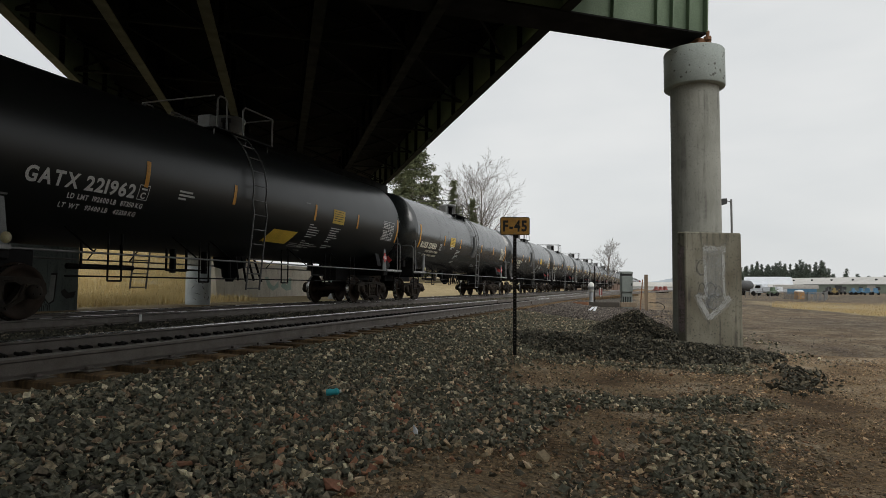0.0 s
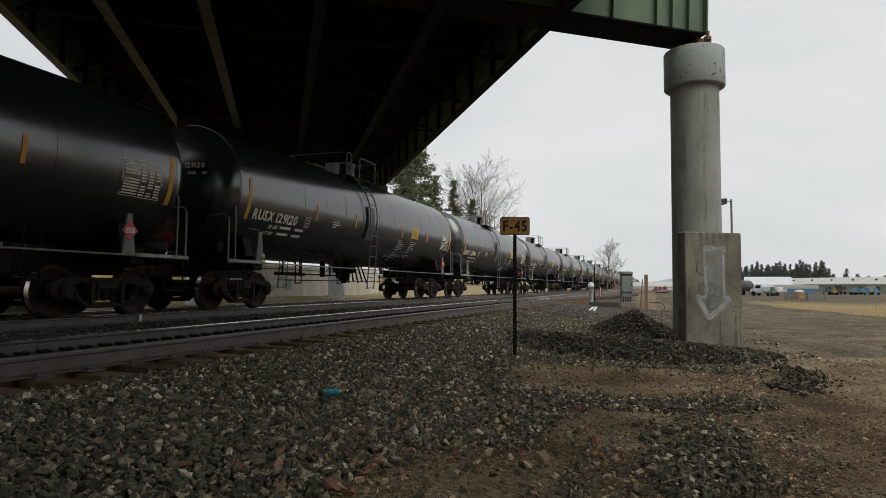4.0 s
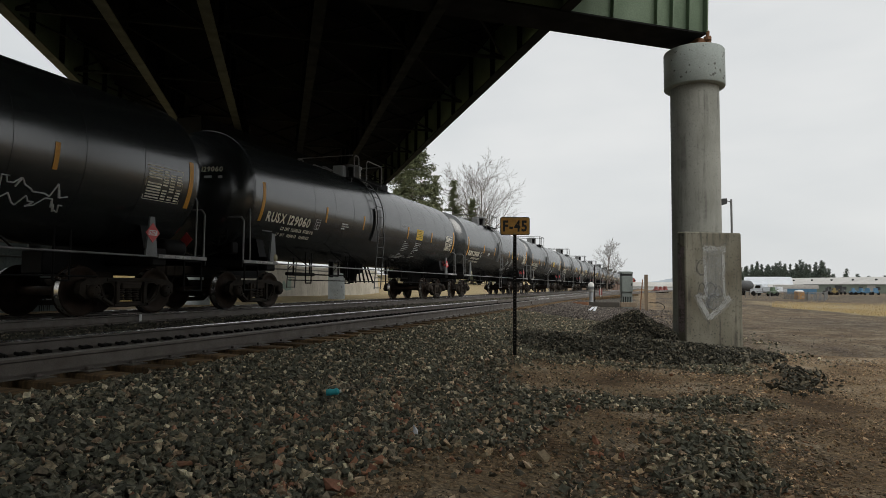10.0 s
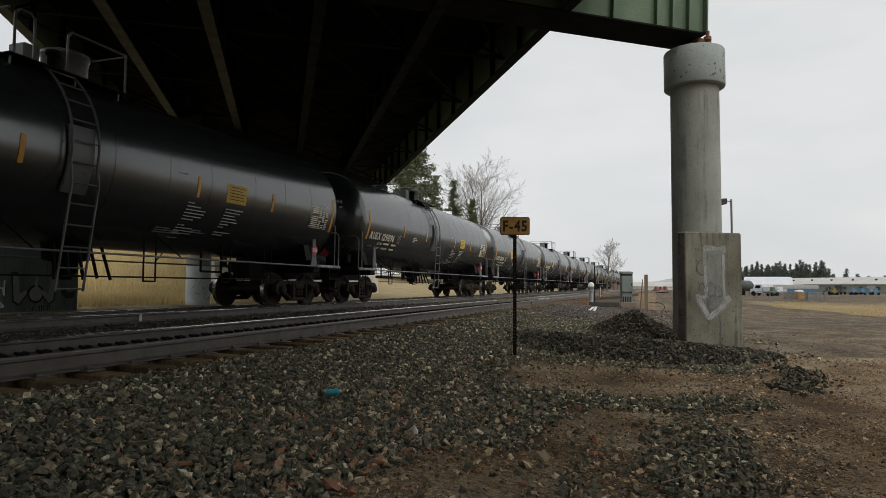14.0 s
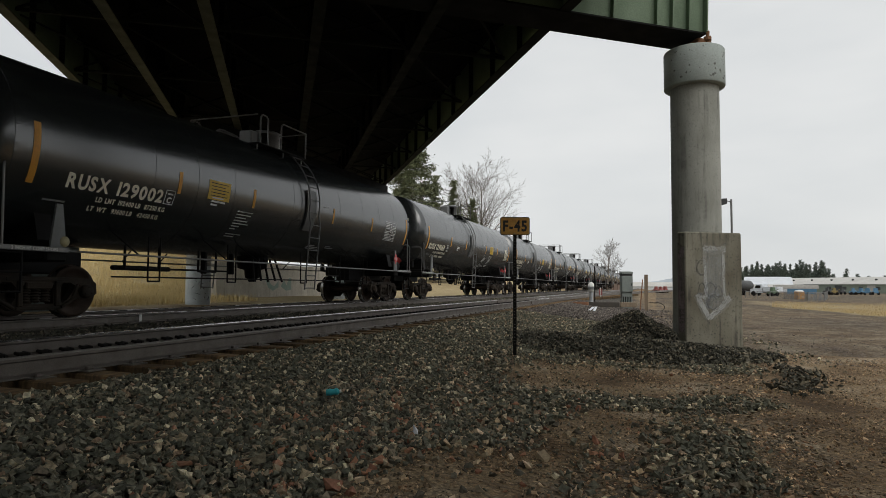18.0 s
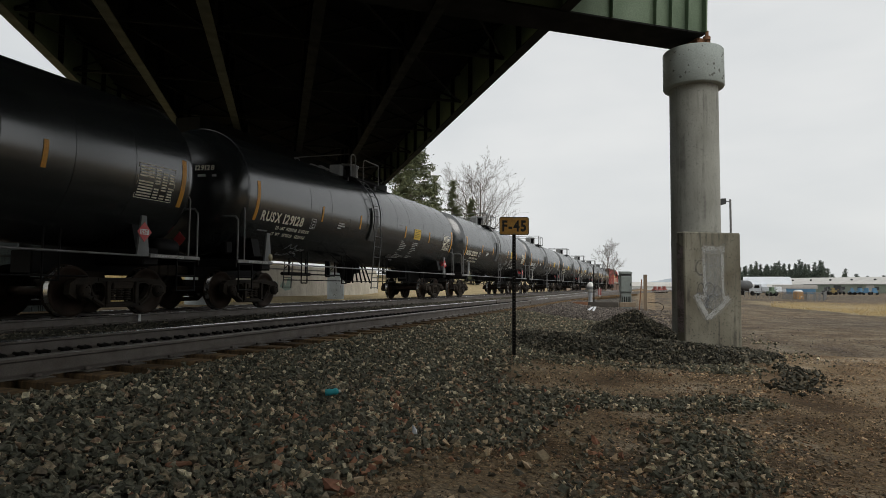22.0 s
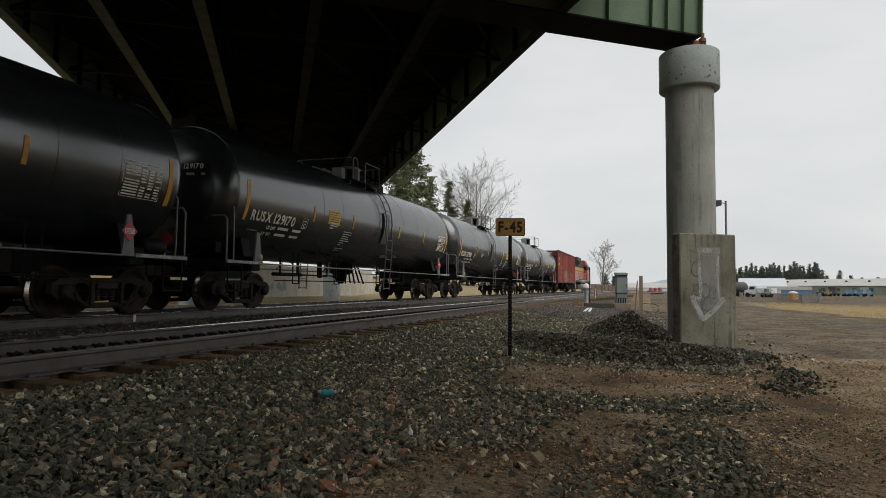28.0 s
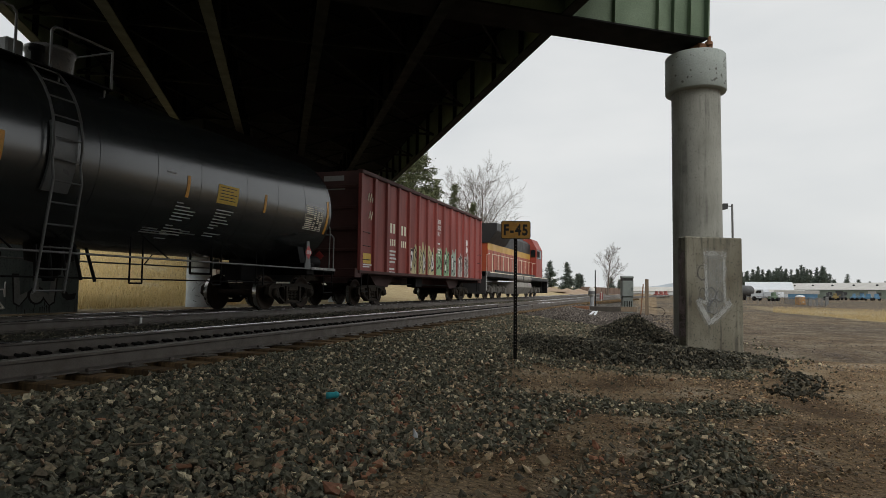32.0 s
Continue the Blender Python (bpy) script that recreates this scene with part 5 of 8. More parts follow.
    for sx in (-1, 1):
        w = part("walkway", Shape().box(*sorted((sx * 0.62, sx * 1.1)), -1.9, 0.45, top - 0.21, top - 0.18, 0.005), M_STEEL, car, "dark grating walkway")
        for y in (-1.8, -0.6, 0.35):
            part("walkway_leg", Shape().rod((sx * 0.98, y, top - 0.2), (sx * 0.97, y, top - 0.38), 0.018, 6), M_BAR, w)
        x = sx * 1.08
        part("handrail", Shape().pipe([(x, -1.82, top - 0.2), (x, -1.82, top + 0.48), (x, -1.74, top + 0.56), (x, -1.56, top + 0.56), (x, -1.48, top + 0.48), (x, -1.48, top - 0.2)], 0.022), M_LADDER, car)
        part("handrail", Shape().pipe([(x, -0.86, top - 0.2), (x, -0.86, top + 0.46), (x, -0.78, top + 0.54), (x, 0.40, top + 0.54), (x, 0.40, top - 0.2)], 0.022), M_LADDER, car)
    for y in (-1.9, 0.45):
        part("handrail", Shape().pipe([(-1.05, y, top - 0.2), (-1.05, y, top + 0.54), (1.05, y, top + 0.54)], 0.018), M_LADDER, car)
    for e in (-1, 1):
        add_truck(car, -7.14 if e < 0 else 6.82)
    return car


STRIPES = [(0.10, 0.12, -0.78, 0.20), (3.29, 0.09, -0.50, -0.05), (5.80, 0.09, -0.50, -0.05), (9.57, 0.09, -0.50, -0.05), (12.3, 0.09, -0.50, -0.05), (15.40, 0.12, -0.78, 0.20)]
STRIPE_MESH = {}
SHIFT = {"129013": (0.42, 0.5), "129002": (0.53, 0.5), "129104": (0.07, 0.05)}      # how far letters and number stand back


def add_markings(car, number, style):
    """Stripes, lettering and panels on the side towards the camera."""
    own = "GATX" if style == "dull" else "RUSX"
    push = 0.6 if style == "dull" else 0.0
    stripes = STRIPES
    if style == "dull":
        stripes = [(3.4, 0.1, -0.5, 0.0), (6.05, 0.1, -0.5, -0.05), (9.5, 0.1, -0.5, -0.05), (12.2, 0.1, -0.5, -0.05), (15.5, 0.1, -0.75, 0.1)]
    for u, w, a0, a1 in stripes:
        key = (w, a0, a1)
        if key not in STRIPE_MESH:
            STRIPE_MESH[key] = patch(0, w, a0, a1, 0.008, 6).mesh("stripe", M_ORANGE)
        part("stripe", STRIPE_MESH[key], None, car, "orange reflective stripe", at=pose(0, y_of(u), 0))
    letter = M_WHITE if style in ("dull", "late") else M_LETTER
    dm, dn = SHIFT.get(number, (0.15, 0.07)) if style != "dull" else (0.18, 0.2)
    part("car_mark", tank_text(own, y_of(0.27 + push + dm), -0.74, 0.355, 0.86), letter, car, "cream painted reporting letters")
    part("car_number", tank_text(number, y_of(1.35 + push + dn), -0.74, 0.355, 1.0), letter, car, "cream painted car number")
    load, light = WEIGHTS.get(number, ("", ""))
    for k, txt in enumerate((load, light)):
        arc = -0.93 - k * 0.19
        head = ("LD  LMT", "LT  WT")[k]
        part("weight_line", tank_text(head, y_of(1.18 + push + dn * 0.6) - k * 0.08, arc, 0.135, 0.8, -0.1), letter, car)
        if txt:
            part("weight_line", tank_text(txt, y_of(1.68 + push + dn * 0.6) - k * 0.06, arc, 0.135, 0.84, -0.1), letter, car)
        else:
            part("weight_line", bars(y_of(1.68 + push + dn * 0.6), arc + 0.10, [0.5], 0.075, 0), letter, car)
            part("weight_line", bars(y_of(2.4 + push + dn * 0.6), arc + 0.10, [0.42], 0.075, 0), letter, car)
    if "box_frame" not in STRIPE_MESH:
        b = Shape()
        for q in ((2.80, 2.815, -0.76, -0.46), (3.04, 3.055, -0.76, -0.46), (2.80, 3.055, -0.76, -0.745), (2.80, 3.055, -0.475, -0.46), (2.86, 3.0, -0.56, -0.525)):
            p = patch(y_of(q[0]), y_of(q[1]), q[2], q[3], 0.006, 2)
            b.add(p.v, p.f)
        t = tank_text("C", y_of(2.87), -0.725, 0.17)
        b.add(t.v, t.f)
        STRIPE_MESH["box_frame"] = b.mesh("plate_mark", M_WHITE)
        STRIPE_MESH["notice"] = bars(y_of(4.35), -0.42, [0.38, 0.46, 0.22], 0.04, 0.035).mesh("notice", M_WHITE)
        for key, y, a, ws in (("spec", 9.4, -0.62, [0.2, 0.42, 0.62, 0.6, 0.55, 0.36, 0, 0.2, 0.5, 0.62, 0.58, 0, 0.3]), ("spec_right", 10.62, -0.62, [0.6, 0.55, 0.4, 0.5, 0.58, 0.3, 0.2, 0, 0.55, 0.35])):
            STRIPE_MESH[key] = bars(y_of(y), a, ws, 0.026, 0.05).mesh("specification_text", M_DIMLETTER2)
        b = Shape()
        for y, a, ws in ((8.9, -1.28, [0.4, 0.7, 0.8]), (9.9, -1.25, [0.3, 0.5]), (9.0, -0.05, [0.25])):
            p = bars(y_of(y), a, ws, 0.03, 0.03)
            b.add(p.v, p.f)
        STRIPE_MESH["small"] = b.mesh("small_print", M_DIMLETTER)
        b = Shape()
        for k in range(11):
            a = -0.10 - k * 0.055
            for y0, w in ((14.30, 0.36), (14.70, 0.13), (14.88, 0.13), (15.06, 0.13)):
                if k and (k * 3 + int(y0 * 7)) % 8 != 0 or k == 0 and y0 < 14.8:
                    p = bars(y_of(y0), a, [w], 0.03, 0)
                    b.add(p.v, p.f)
        for q in ((14.26, 15.22, -0.72, -0.708), (14.26, 15.22, -0.06, -0.048), (14.26, 14.272, -0.72, -0.048), (15.21, 15.222, -0.72, -0.048)):
            p = patch(y_of(q[0]), y_of(q[1]), q[2], q[3], 0.006, 2)
            b.add(p.v, p.f)
        STRIPE_MESH["data"] = b.mesh("qualification_panel", M_LETTER)
        STRIPE_MESH["data_white"] = b.mesh("qualification_panel", M_WHITE)
        STRIPE_MESH["yellow"] = patch(0, 0.72, -0.48, -0.06, 0.007, 3).mesh("notice_panel", M_YELLOW)
        STRIPE_MESH["yellow_print"] = bars(0.07, -0.11, [0.56, 0.46, 0.58, 0.52, 0.56], 0.016, 0.052, 0.010).mesh("panel_print", M_INK)
        STRIPE_MESH["hot"] = patch(y_of(7.75), y_of(8.75), -1.35, -0.92, 0.008, 3, 0.25).mesh("warning_patch", M_YELLOW)
        d = Shape()
        d.prism([(-0.18, 1.53), (0, 1.34), (0.18, 1.53), (0, 1.72)], 1.545, 1.556, "x")
        STRIPE_MESH["diamond"] = d.mesh("placard", M_PLACARD)
        d = Shape().box(1.557, 1.559, -0.11, 0.11, 1.48, 1.58)
        STRIPE_MESH["diamond_field"] = d.mesh("placard_field", M_WHITE)
        v, f = lettering("1267", 0.1)
        STRIPE_MESH["diamond_number"] = Shape().add([(1.561, p[0] * 0.85 - 0.095, p[1] + 1.495) for p in v], f).mesh("placard_number", M_PLACARD)
        STRIPE_MESH["bracket_mark"] = bars(-7.32, -1.0, [0.42], 0.035, 0).mesh("stencil", M_DIMLETTER)
        STRIPE_MESH["sticker"] = Shape().lathe([(0.0, 1.545), (0.09, 1.545), (0.09, 1.54)], 12, "x", (0, -7.08, 1.23)).mesh("round_sticker", M_SEAL)
    part("plate_mark", STRIPE_MESH["box_frame"], None, car, "boxed white letter C", at=pose(0, push * 0.85 + max(0.0, dn - 0.3), 0))
    part("notice", STRIPE_MESH["notice"], None, car)
    for key in ("spec_right",) if style == "early" else ("spec", "spec_right"):
        o = part("specification_text", STRIPE_MESH[key], None, car, "rows of small white writing", at=pose(0, -5.5 if style == "early" else 0, 0))
        o["kind"] = "stuff"
    part("small_print", STRIPE_MESH["small"], None, car)
    ahead = -0.8 if number == "129002" else 0.0      # one car carries a white table, set further forward
    part("qualification_panel", STRIPE_MESH["data_white" if style in ("late", "dull") or ahead else "data"], None, car, "table of small pale figures", at=pose(0, ahead, 0))
    v, f = lettering(number, 0.17)
    part("head_number", Shape().add([on_head(p[0] + 0.42, p[1] + 0.42) for p in v], f), letter, car, "small car number on the tank head")
    part("head_print", Shape().add([on_head(a, b) for a, b in ((0.5, 0.26), (0.95, 0.26), (0.95, 0.32), (0.5, 0.32))], [(0, 1, 2, 3)]), M_DIMLETTER2, car)
    if "end_diamond" not in STRIPE_MESH:
        STRIPE_MESH["end_diamond"] = Shape().prism([(0.98, 1.36), (1.14, 1.52), (0.98, 1.68), (0.82, 1.52)], 8.425, 8.433, "y").mesh("placard", M_PLACARD)
        STRIPE_MESH["end_field"] = Shape().box(0.89, 1.07, 8.434, 8.436, 1.48, 1.56).mesh("placard_field", M_WHITE)
    q = part("placard", STRIPE_MESH["end_diamond"], None, car, "red diamond hazard placard")
    part("placard_field", STRIPE_MESH["end_field"], None, q)
    part("stencil", STRIPE_MESH["bracket_mark"], None, car)
    part("round_sticker", STRIPE_MESH["sticker"], None, car)
    u = {"plain": 10.55, "early": 4.2, "late": 11.55, "dull": 10.6}[style]
    y = part("notice_panel", STRIPE_MESH["yellow"], None, car, "yellow notice panel", at=pose(0, y_of(u), 0))
    part("panel_print", STRIPE_MESH["yellow_print"], None, y)
    if style == "dull":
        part("warning_patch", STRIPE_MESH["hot"], None, car, "slanted yellow warning patch")
    p = part("placard", STRIPE_MESH["diamond"], None, car, "red diamond hazard placard", at=pose(0, 6.84, 0))
    part("placard_field", STRIPE_MESH["diamond_field"], None, p)
    part("placard_number", STRIPE_MESH["diamond_number"], None, p)


def scrawl(car, seed, u0, u1, mat, high):
    """A cursive tag in thin pale strokes; it spells nothing."""
    rng = random.Random(seed)
    for row, arc in enumerate((high, high - 0.28)):
        y, pts = y_of(u0) - row * 0.1, []
        while y < y_of(u1):
            a = arc + rng.choice((-0.08, -0.04, 0.0, 0.06, 0.16))
            pts.append(on_tank(y, a, 0.004))
            y += rng.choice((-0.05, 0.04, 0.07, 0.1, 0.13))
        part("scrawled_tag", Shape().pipe(pts, 0.014, 4), mat, car, "thin pale scrawled tag")


WEIGHTS = {}
for numbers, a, b, c, d in (("129150 129060", 192500, 87300, 93500, 42400), ("129013 129104 129126 129002", 192400, 87250, 93600, 42450), ("129134", 192700, 87400, 93300, 42300), ("129028", 192900, 87500, 93100, 42250),
                            ("129094 129038 129068 129083 129128 129039 129172 129130", 192300, 87250, 93700, 42500), ("221962", 192600, 87350, 93400, 42350)):
    for n in numbers.split():
        WEIGHTS[n] = ("%d LB   %d KG" % (a, b), "%d LB    %d KG" % (c, d))

# car number and style, from the head of the passing train to its rear
CONSIST = [("221962", "dull"), ("129150", "early"), ("129013", "plain"), ("129120", "plain"), ("129104", "plain"), ("129134", "plain"), ("129094", "plain"), ("129060", "plain"), ("129038", "plain"), ("129028", "plain"),
           ("129096", "plain"), ("129126", "early"), ("129002", "early"), ("129068", "plain"), ("129083", "plain"), ("129128", "plain"), ("129039", "plain"), ("129172", "late"), ("129164", "early"), ("129170", "early"),
           ("129130", "plain"), ("129032", "plain")]
# how far the train lags behind an even speed: seconds, metres
LAG = [(0, -0.70), (1.5, -0.52), (3, -0.33), (6, 0.0), (9, 0.28), (11, 0.43), (13, 0.47), (16.5, 0.37), (19.5, 0.33), (22.5, 0.19), (25.5, 0.04), (28.5, 0.01), (30, 0.09), (32, 0.14)]


def car_start(k):
    """Where the middle of car k would stand at the clip's start at an even speed."""
    return 14.6 + 6.0 * SPEED + (k - 4) * PITCH_OF_CARS


ROLLING = []
dull_car, black_car = tank_car(False), tank_car(True)
dull_car["label"] = "dull black railway tank car with a yellow patch"
for k, (number, style) in enumerate(CONSIST):
    at = pose(TRAIN_X, car_start(k), TRAIN_RAIL)
    if k < 2:
        car = (dull_car, black_car)[k]
        car.matrix_basis = at
    else:
        car = copy_thing(black_car, at)
        WHEELS += [o for o in car.children_recursive if o.name.split(".")[0] == "wheelset"]
    ROLLING.append((car, car_start(k)))
for (car, y0), (number, style) in zip(ROLLING, CONSIST):
    if style == "early":      # built with the ladder behind the middle
        for o in car.children:
            kind_of = o.name.split(".")[0]
            back = 1.6 if kind_of == "ladder" else 0.7 if kind_of in ("manway", "valve_housing", "vent_pipe", "relief_valve", "walkway", "handrail") else 0.0
            o.matrix_basis = pose(0, back, 0) @ o.matrix_basis
    add_markings(car, number, style)
    if number in ("129094", "129128", "129039"):
        scrawl(car, number, *((2.3, 3.3, M_DIMLETTER, -1.5) if number == "129128" else (11.6, 12.8, M_DIMLETTER2, -0.88)))


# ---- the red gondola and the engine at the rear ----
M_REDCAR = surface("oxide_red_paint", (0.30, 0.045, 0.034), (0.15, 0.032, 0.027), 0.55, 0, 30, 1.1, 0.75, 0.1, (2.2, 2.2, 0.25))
# Darker red for end walls, rails, sills, floor and chutes.
M_REDDARK = surface("dark_oxide_red", (0.07, 0.018, 0.015), (0.03, 0.014, 0.012), 0.7, 0, 30, 1.4, 0.6, 0.1)
M_ENGINE = surface("engine_orange", (0.42, 0.085, 0.036), (0.24, 0.055, 0.034), 0.45, 0, 30, 1.2, 0.5, 0.05)
M_CABRED = surface("cab_red_orange", (0.34, 0.055, 0.036), (0.22, 0.045, 0.032), 0.5, 0, 30, 1.2, 0.5, 0.05)
M_ENGINEY = surface("engine_yellow", (0.62, 0.36, 0.06), (0.45, 0.26, 0.05), 0.45, 0, 30, 1.2, 0.5, 0.05)
M_ENGINEK = surface("engine_black", (0.022, 0.022, 0.024), (0.05, 0.045, 0.04), 0.55, 0, 30, 1.5, 0.5, 0.05)
M_FUEL = surface("dusty_fuel_tank", (0.33, 0.31, 0.28), (0.2, 0.17, 0.15), 0.7, 0, 30, 1.5, 0.6, 0.1)
M_TRUCKL = surface("dusty_engine_truck", (0.10, 0.092, 0.08), (0.055, 0.048, 0.04), 0.8, 0, 30, 3, 0.6, 0.2)
M_DARKGLASS = surface("dark_cab_glass", (0.01, 0.012, 0.014), None, 0.08, 0, 10, 1, 0.2, 0)
M_TAGY = surface("yellow_graffiti", (0.55, 0.50, 0.28), (0.4, 0.36, 0.2), 0.7, 0, 40, 3, 0.6, 0)
M_TAGW = surface("pale_graffiti", (0.52, 0.50, 0.47), (0.3, 0.2, 0.19), 0.7, 0, 40, 3, 0.8, 0)
M_TAGG = surface("green_graffiti", (0.28, 0.48, 0.26), (0.22, 0.38, 0.24), 0.7, 0, 40, 3, 0.6, 0)


def gondola():
    c = thing("gondola_car", "tall oxide-red ribbed gondola with painted graffiti", "rail car", "cars of the oil train")
    L, W, z0, z1 = 7.5, 1.54, 1.12, 4.42
    for sx in (-1, 1):
        side = part("side_wall", Shape().box(*sorted((sx * (W - 0.06), sx * W)), -L, L, z0, z1), M_REDCAR, c)
        for k in range(15):
            y = -L + 0.04 + k * (2 * L - 0.08) / 14
            r = Shape().prism([(y - 0.13, 0), (y + 0.13, 0), (y + 0.085, 0.08), (y - 0.085, 0.08)], z0 + 0.02, z1 - 0.1, "z")
            r.v = [(sx * (W + 0.001 + b), a, z) for a, b, z in r.v]
            part("rib", r, M_REDCAR, side)
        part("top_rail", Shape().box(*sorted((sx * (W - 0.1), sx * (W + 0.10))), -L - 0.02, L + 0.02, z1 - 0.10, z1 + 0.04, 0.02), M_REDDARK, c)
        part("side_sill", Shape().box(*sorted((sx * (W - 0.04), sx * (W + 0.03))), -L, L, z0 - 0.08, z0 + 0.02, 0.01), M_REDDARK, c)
        lad = Shape()
        for e in (-1, 1):
            for z in (1.5, 1.95, 2.4):
                lad.pipe([(sx * (W + 0.02), e * (L - 0.65), z), (sx * (W + 0.10), e * (L - 0.65), z), (sx * (W + 0.10), e * (L - 0.12), z), (sx * (W + 0.02), e * (L - 0.12), z)], 0.014)
        part("ladder_irons", lad, M_REDDARK, c)
    for e in (-1, 1):
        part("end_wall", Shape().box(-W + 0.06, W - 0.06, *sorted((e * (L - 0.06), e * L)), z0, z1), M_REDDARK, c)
        rr = Shape()
        for z in (1.8, 2.5, 3.2, 3.9):
            rr.box(-W + 0.05, W - 0.05, *sorted((e * L, e * (L + 0.1))), z - 0.06, z + 0.06, 0.02)
        part("end_ribs", rr, M_REDDARK, c)
        part("coupler", Shape().box(-0.1, 0.1, *sorted((e * L, e * (L + 0.9))), 0.78, 0.98, 0.02).box(-0.2, 0.14, *sorted((e * (L + 0.6), e * (L + 0.95))), 0.72, 1.04, 0.04), M_TRUCK, c)
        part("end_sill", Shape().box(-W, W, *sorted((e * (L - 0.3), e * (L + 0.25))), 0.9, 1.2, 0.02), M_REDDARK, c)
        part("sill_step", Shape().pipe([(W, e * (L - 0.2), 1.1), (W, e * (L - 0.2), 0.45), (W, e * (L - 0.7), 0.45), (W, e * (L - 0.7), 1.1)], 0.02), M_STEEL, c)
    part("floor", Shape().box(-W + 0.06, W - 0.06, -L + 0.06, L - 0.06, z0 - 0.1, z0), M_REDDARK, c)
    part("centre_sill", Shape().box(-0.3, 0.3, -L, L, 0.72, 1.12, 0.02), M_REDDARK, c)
    for y in (-4.4, 4.2):
        h = Shape().prism([(y - 1.2, 1.1), (y + 1.2, 1.1), (y + 0.5, 0.6), (y - 0.5, 0.6)], -1.0, 1.0, "x")
        part("hopper_chute", h, M_REDDARK, c)
    part("brake_rigging", Shape().rod((0.9, -5, 0.72), (0.9, 5, 0.72), 0.03, 6).box(0.7, 1.1, -1.2, -0.4, 0.62, 1.1, 0.03), M_STEEL, c)
    # painted marks between the ribs
    x = W + 0.004

    def flat_text(txt, y, z, size, mat, name, squeeze=1.0):
        v, f = lettering(txt, size)
        part(name, Shape().add([(x, y + p[0] * squeeze, z + p[1]) for p in v], f), mat, c)

    def flat_bars(y, z, ws, h, gap, mat, name):
        s = Shape()
        for k, w in enumerate(ws):
            s.box(x - 0.002, x + 0.002, y, y + w, z - k * (h + gap) - h, z - k * (h + gap))
        part(name, s, mat, c)
    for z, ws in ((4.1, 0.75), (3.8, 0.8)):
        part("end_mark", Shape().box(0.2, 0.2 + ws, -L - 0.012, -L - 0.004, z, z + 0.17), M_DIMLETTER, c)
    for y0 in (-5.12, -4.06):
        for k in range(2):
            flat_bars(y0 + 0.14 + 0.28 * k, 2.93, [0.17], 0.36, 0, M_LETTER, "owner_mark")
        for k in range(3):
            flat_bars(y0 + 0.14 + 0.19 * k, 2.36, [0.11], 0.25, 0, M_LETTER, "owner_mark")
    flat_text("BUFFER", 0.2, 3.45, 0.26, M_WHITE, "service_lettering", 0.55)
    flat_text("SERVICE", 0.2, 3.18, 0.26, M_WHITE, "service_lettering", 0.52)
    flat_text("ONLY", 0.2, 2.91, 0.26, M_WHITE, "service_lettering", 0.6)
    flat_bars(0.25, 2.6, [0.4, 0, 0.45, 0.4, 0.45], 0.07, 0.06, M_WHITE, "small_print")
    flat_bars(-5.0, 1.95, [0.55, 0.5, 0.6, 0.5, 0, 0.45, 0.5], 0.07, 0.06, M_WHITE, "small_print")
    flat_bars(-7.2, 1.72, [0.6], 0.34, 0, M_YELLOW, "yellow_plate")
    flat_bars(-7.2, 1.36, [0.7, 0.5], 0.04, 0.03, M_WHITE, "small_print")
    disc = Shape().lathe([(0.0, x), (0.17, x + 0.002)], 20, "x", (0, 4.85, 2.9)).lathe([(0.0, x), (0.17, x + 0.002)], 20, "x", (0, 4.85, 2.55))
    part("round_emblem", disc, M_WHITE, c, "white round emblem")
    rng = random.Random(12)
    tints = (M_TAGY, M_TAGY, M_TAGY, M_TAGG, M_TAGG, M_TEAL, M_TAGW, M_TAGW)
    for k, mat in enumerate(tints):
        cy = -2.67 + k * 1.063
        tops = [(cy + 0.40 - 0.80 * i / 8, rng.uniform(2.0, 2.5)) for i in range(9)]
        loop = [(cy - 0.40, 1.16), (cy + 0.40, 1.16)] + tops
        part("graffiti_fill", Shape().add([(x - 0.001, a, b) for a, b in loop], [tuple(range(len(loop)))]), mat, c)
        if k:         # the paint runs on over the rib between two panels
            y = cy - 0.531
            part("graffiti_fill", Shape().box(W + 0.0815, W + 0.0835, y - 0.08, y + 0.08, 1.16, rng.uniform(2.0, 2.45)), mat, c)
            part("graffiti_stroke", Shape().box(W + 0.0840, W + 0.0845, y - 0.015, y + 0.03, 1.2, rng.uniform(1.7, 2.2)), M_INK, c)
        # bubble letters: a dark loop, a paler one inside it, and drips
        for j, (dy, r) in enumerate(((-0.19, 0.19), (0.2, 0.18))):
            z, tall = rng.uniform(1.62, 1.85), rng.uniform(1.9, 2.7)
            for scale, ink, lift in ((1.0, M_INK, 0.001), (0.76, rng.choice((mat, mat, M_WHITE)), 0.0025), (0.3, M_INK, 0.004)):
                shift = 0.0 if scale > 0.5 else rng.uniform(-0.06, 0.06)
                ringp = []
                for i in range(14):
                    a = 2 * math.pi * i / 14
                    q = r * scale * (1 + 0.2 * math.sin(3 * a + k + j))
                    ringp.append((x + lift, max(cy - 0.40, min(cy + 0.40, cy + dy + shift + q * math.cos(a))), max(1.17, z + shift + q * tall * math.sin(a))))
                part("graffiti_fill" if ink is not M_INK else "graffiti_outline", Shape().add(ringp, [tuple(range(14))]), ink, c)
        for j in range(3):
            y = cy + rng.uniform(-0.36, 0.36)
            part("graffiti_stroke", Shape().box(x + 0.005, x + 0.006, y, y + rng.uniform(0.015, 0.05), 1.18, rng.uniform(1.4, 2.2)), (M_INK, M_INK, M_WHITE)[j], c)
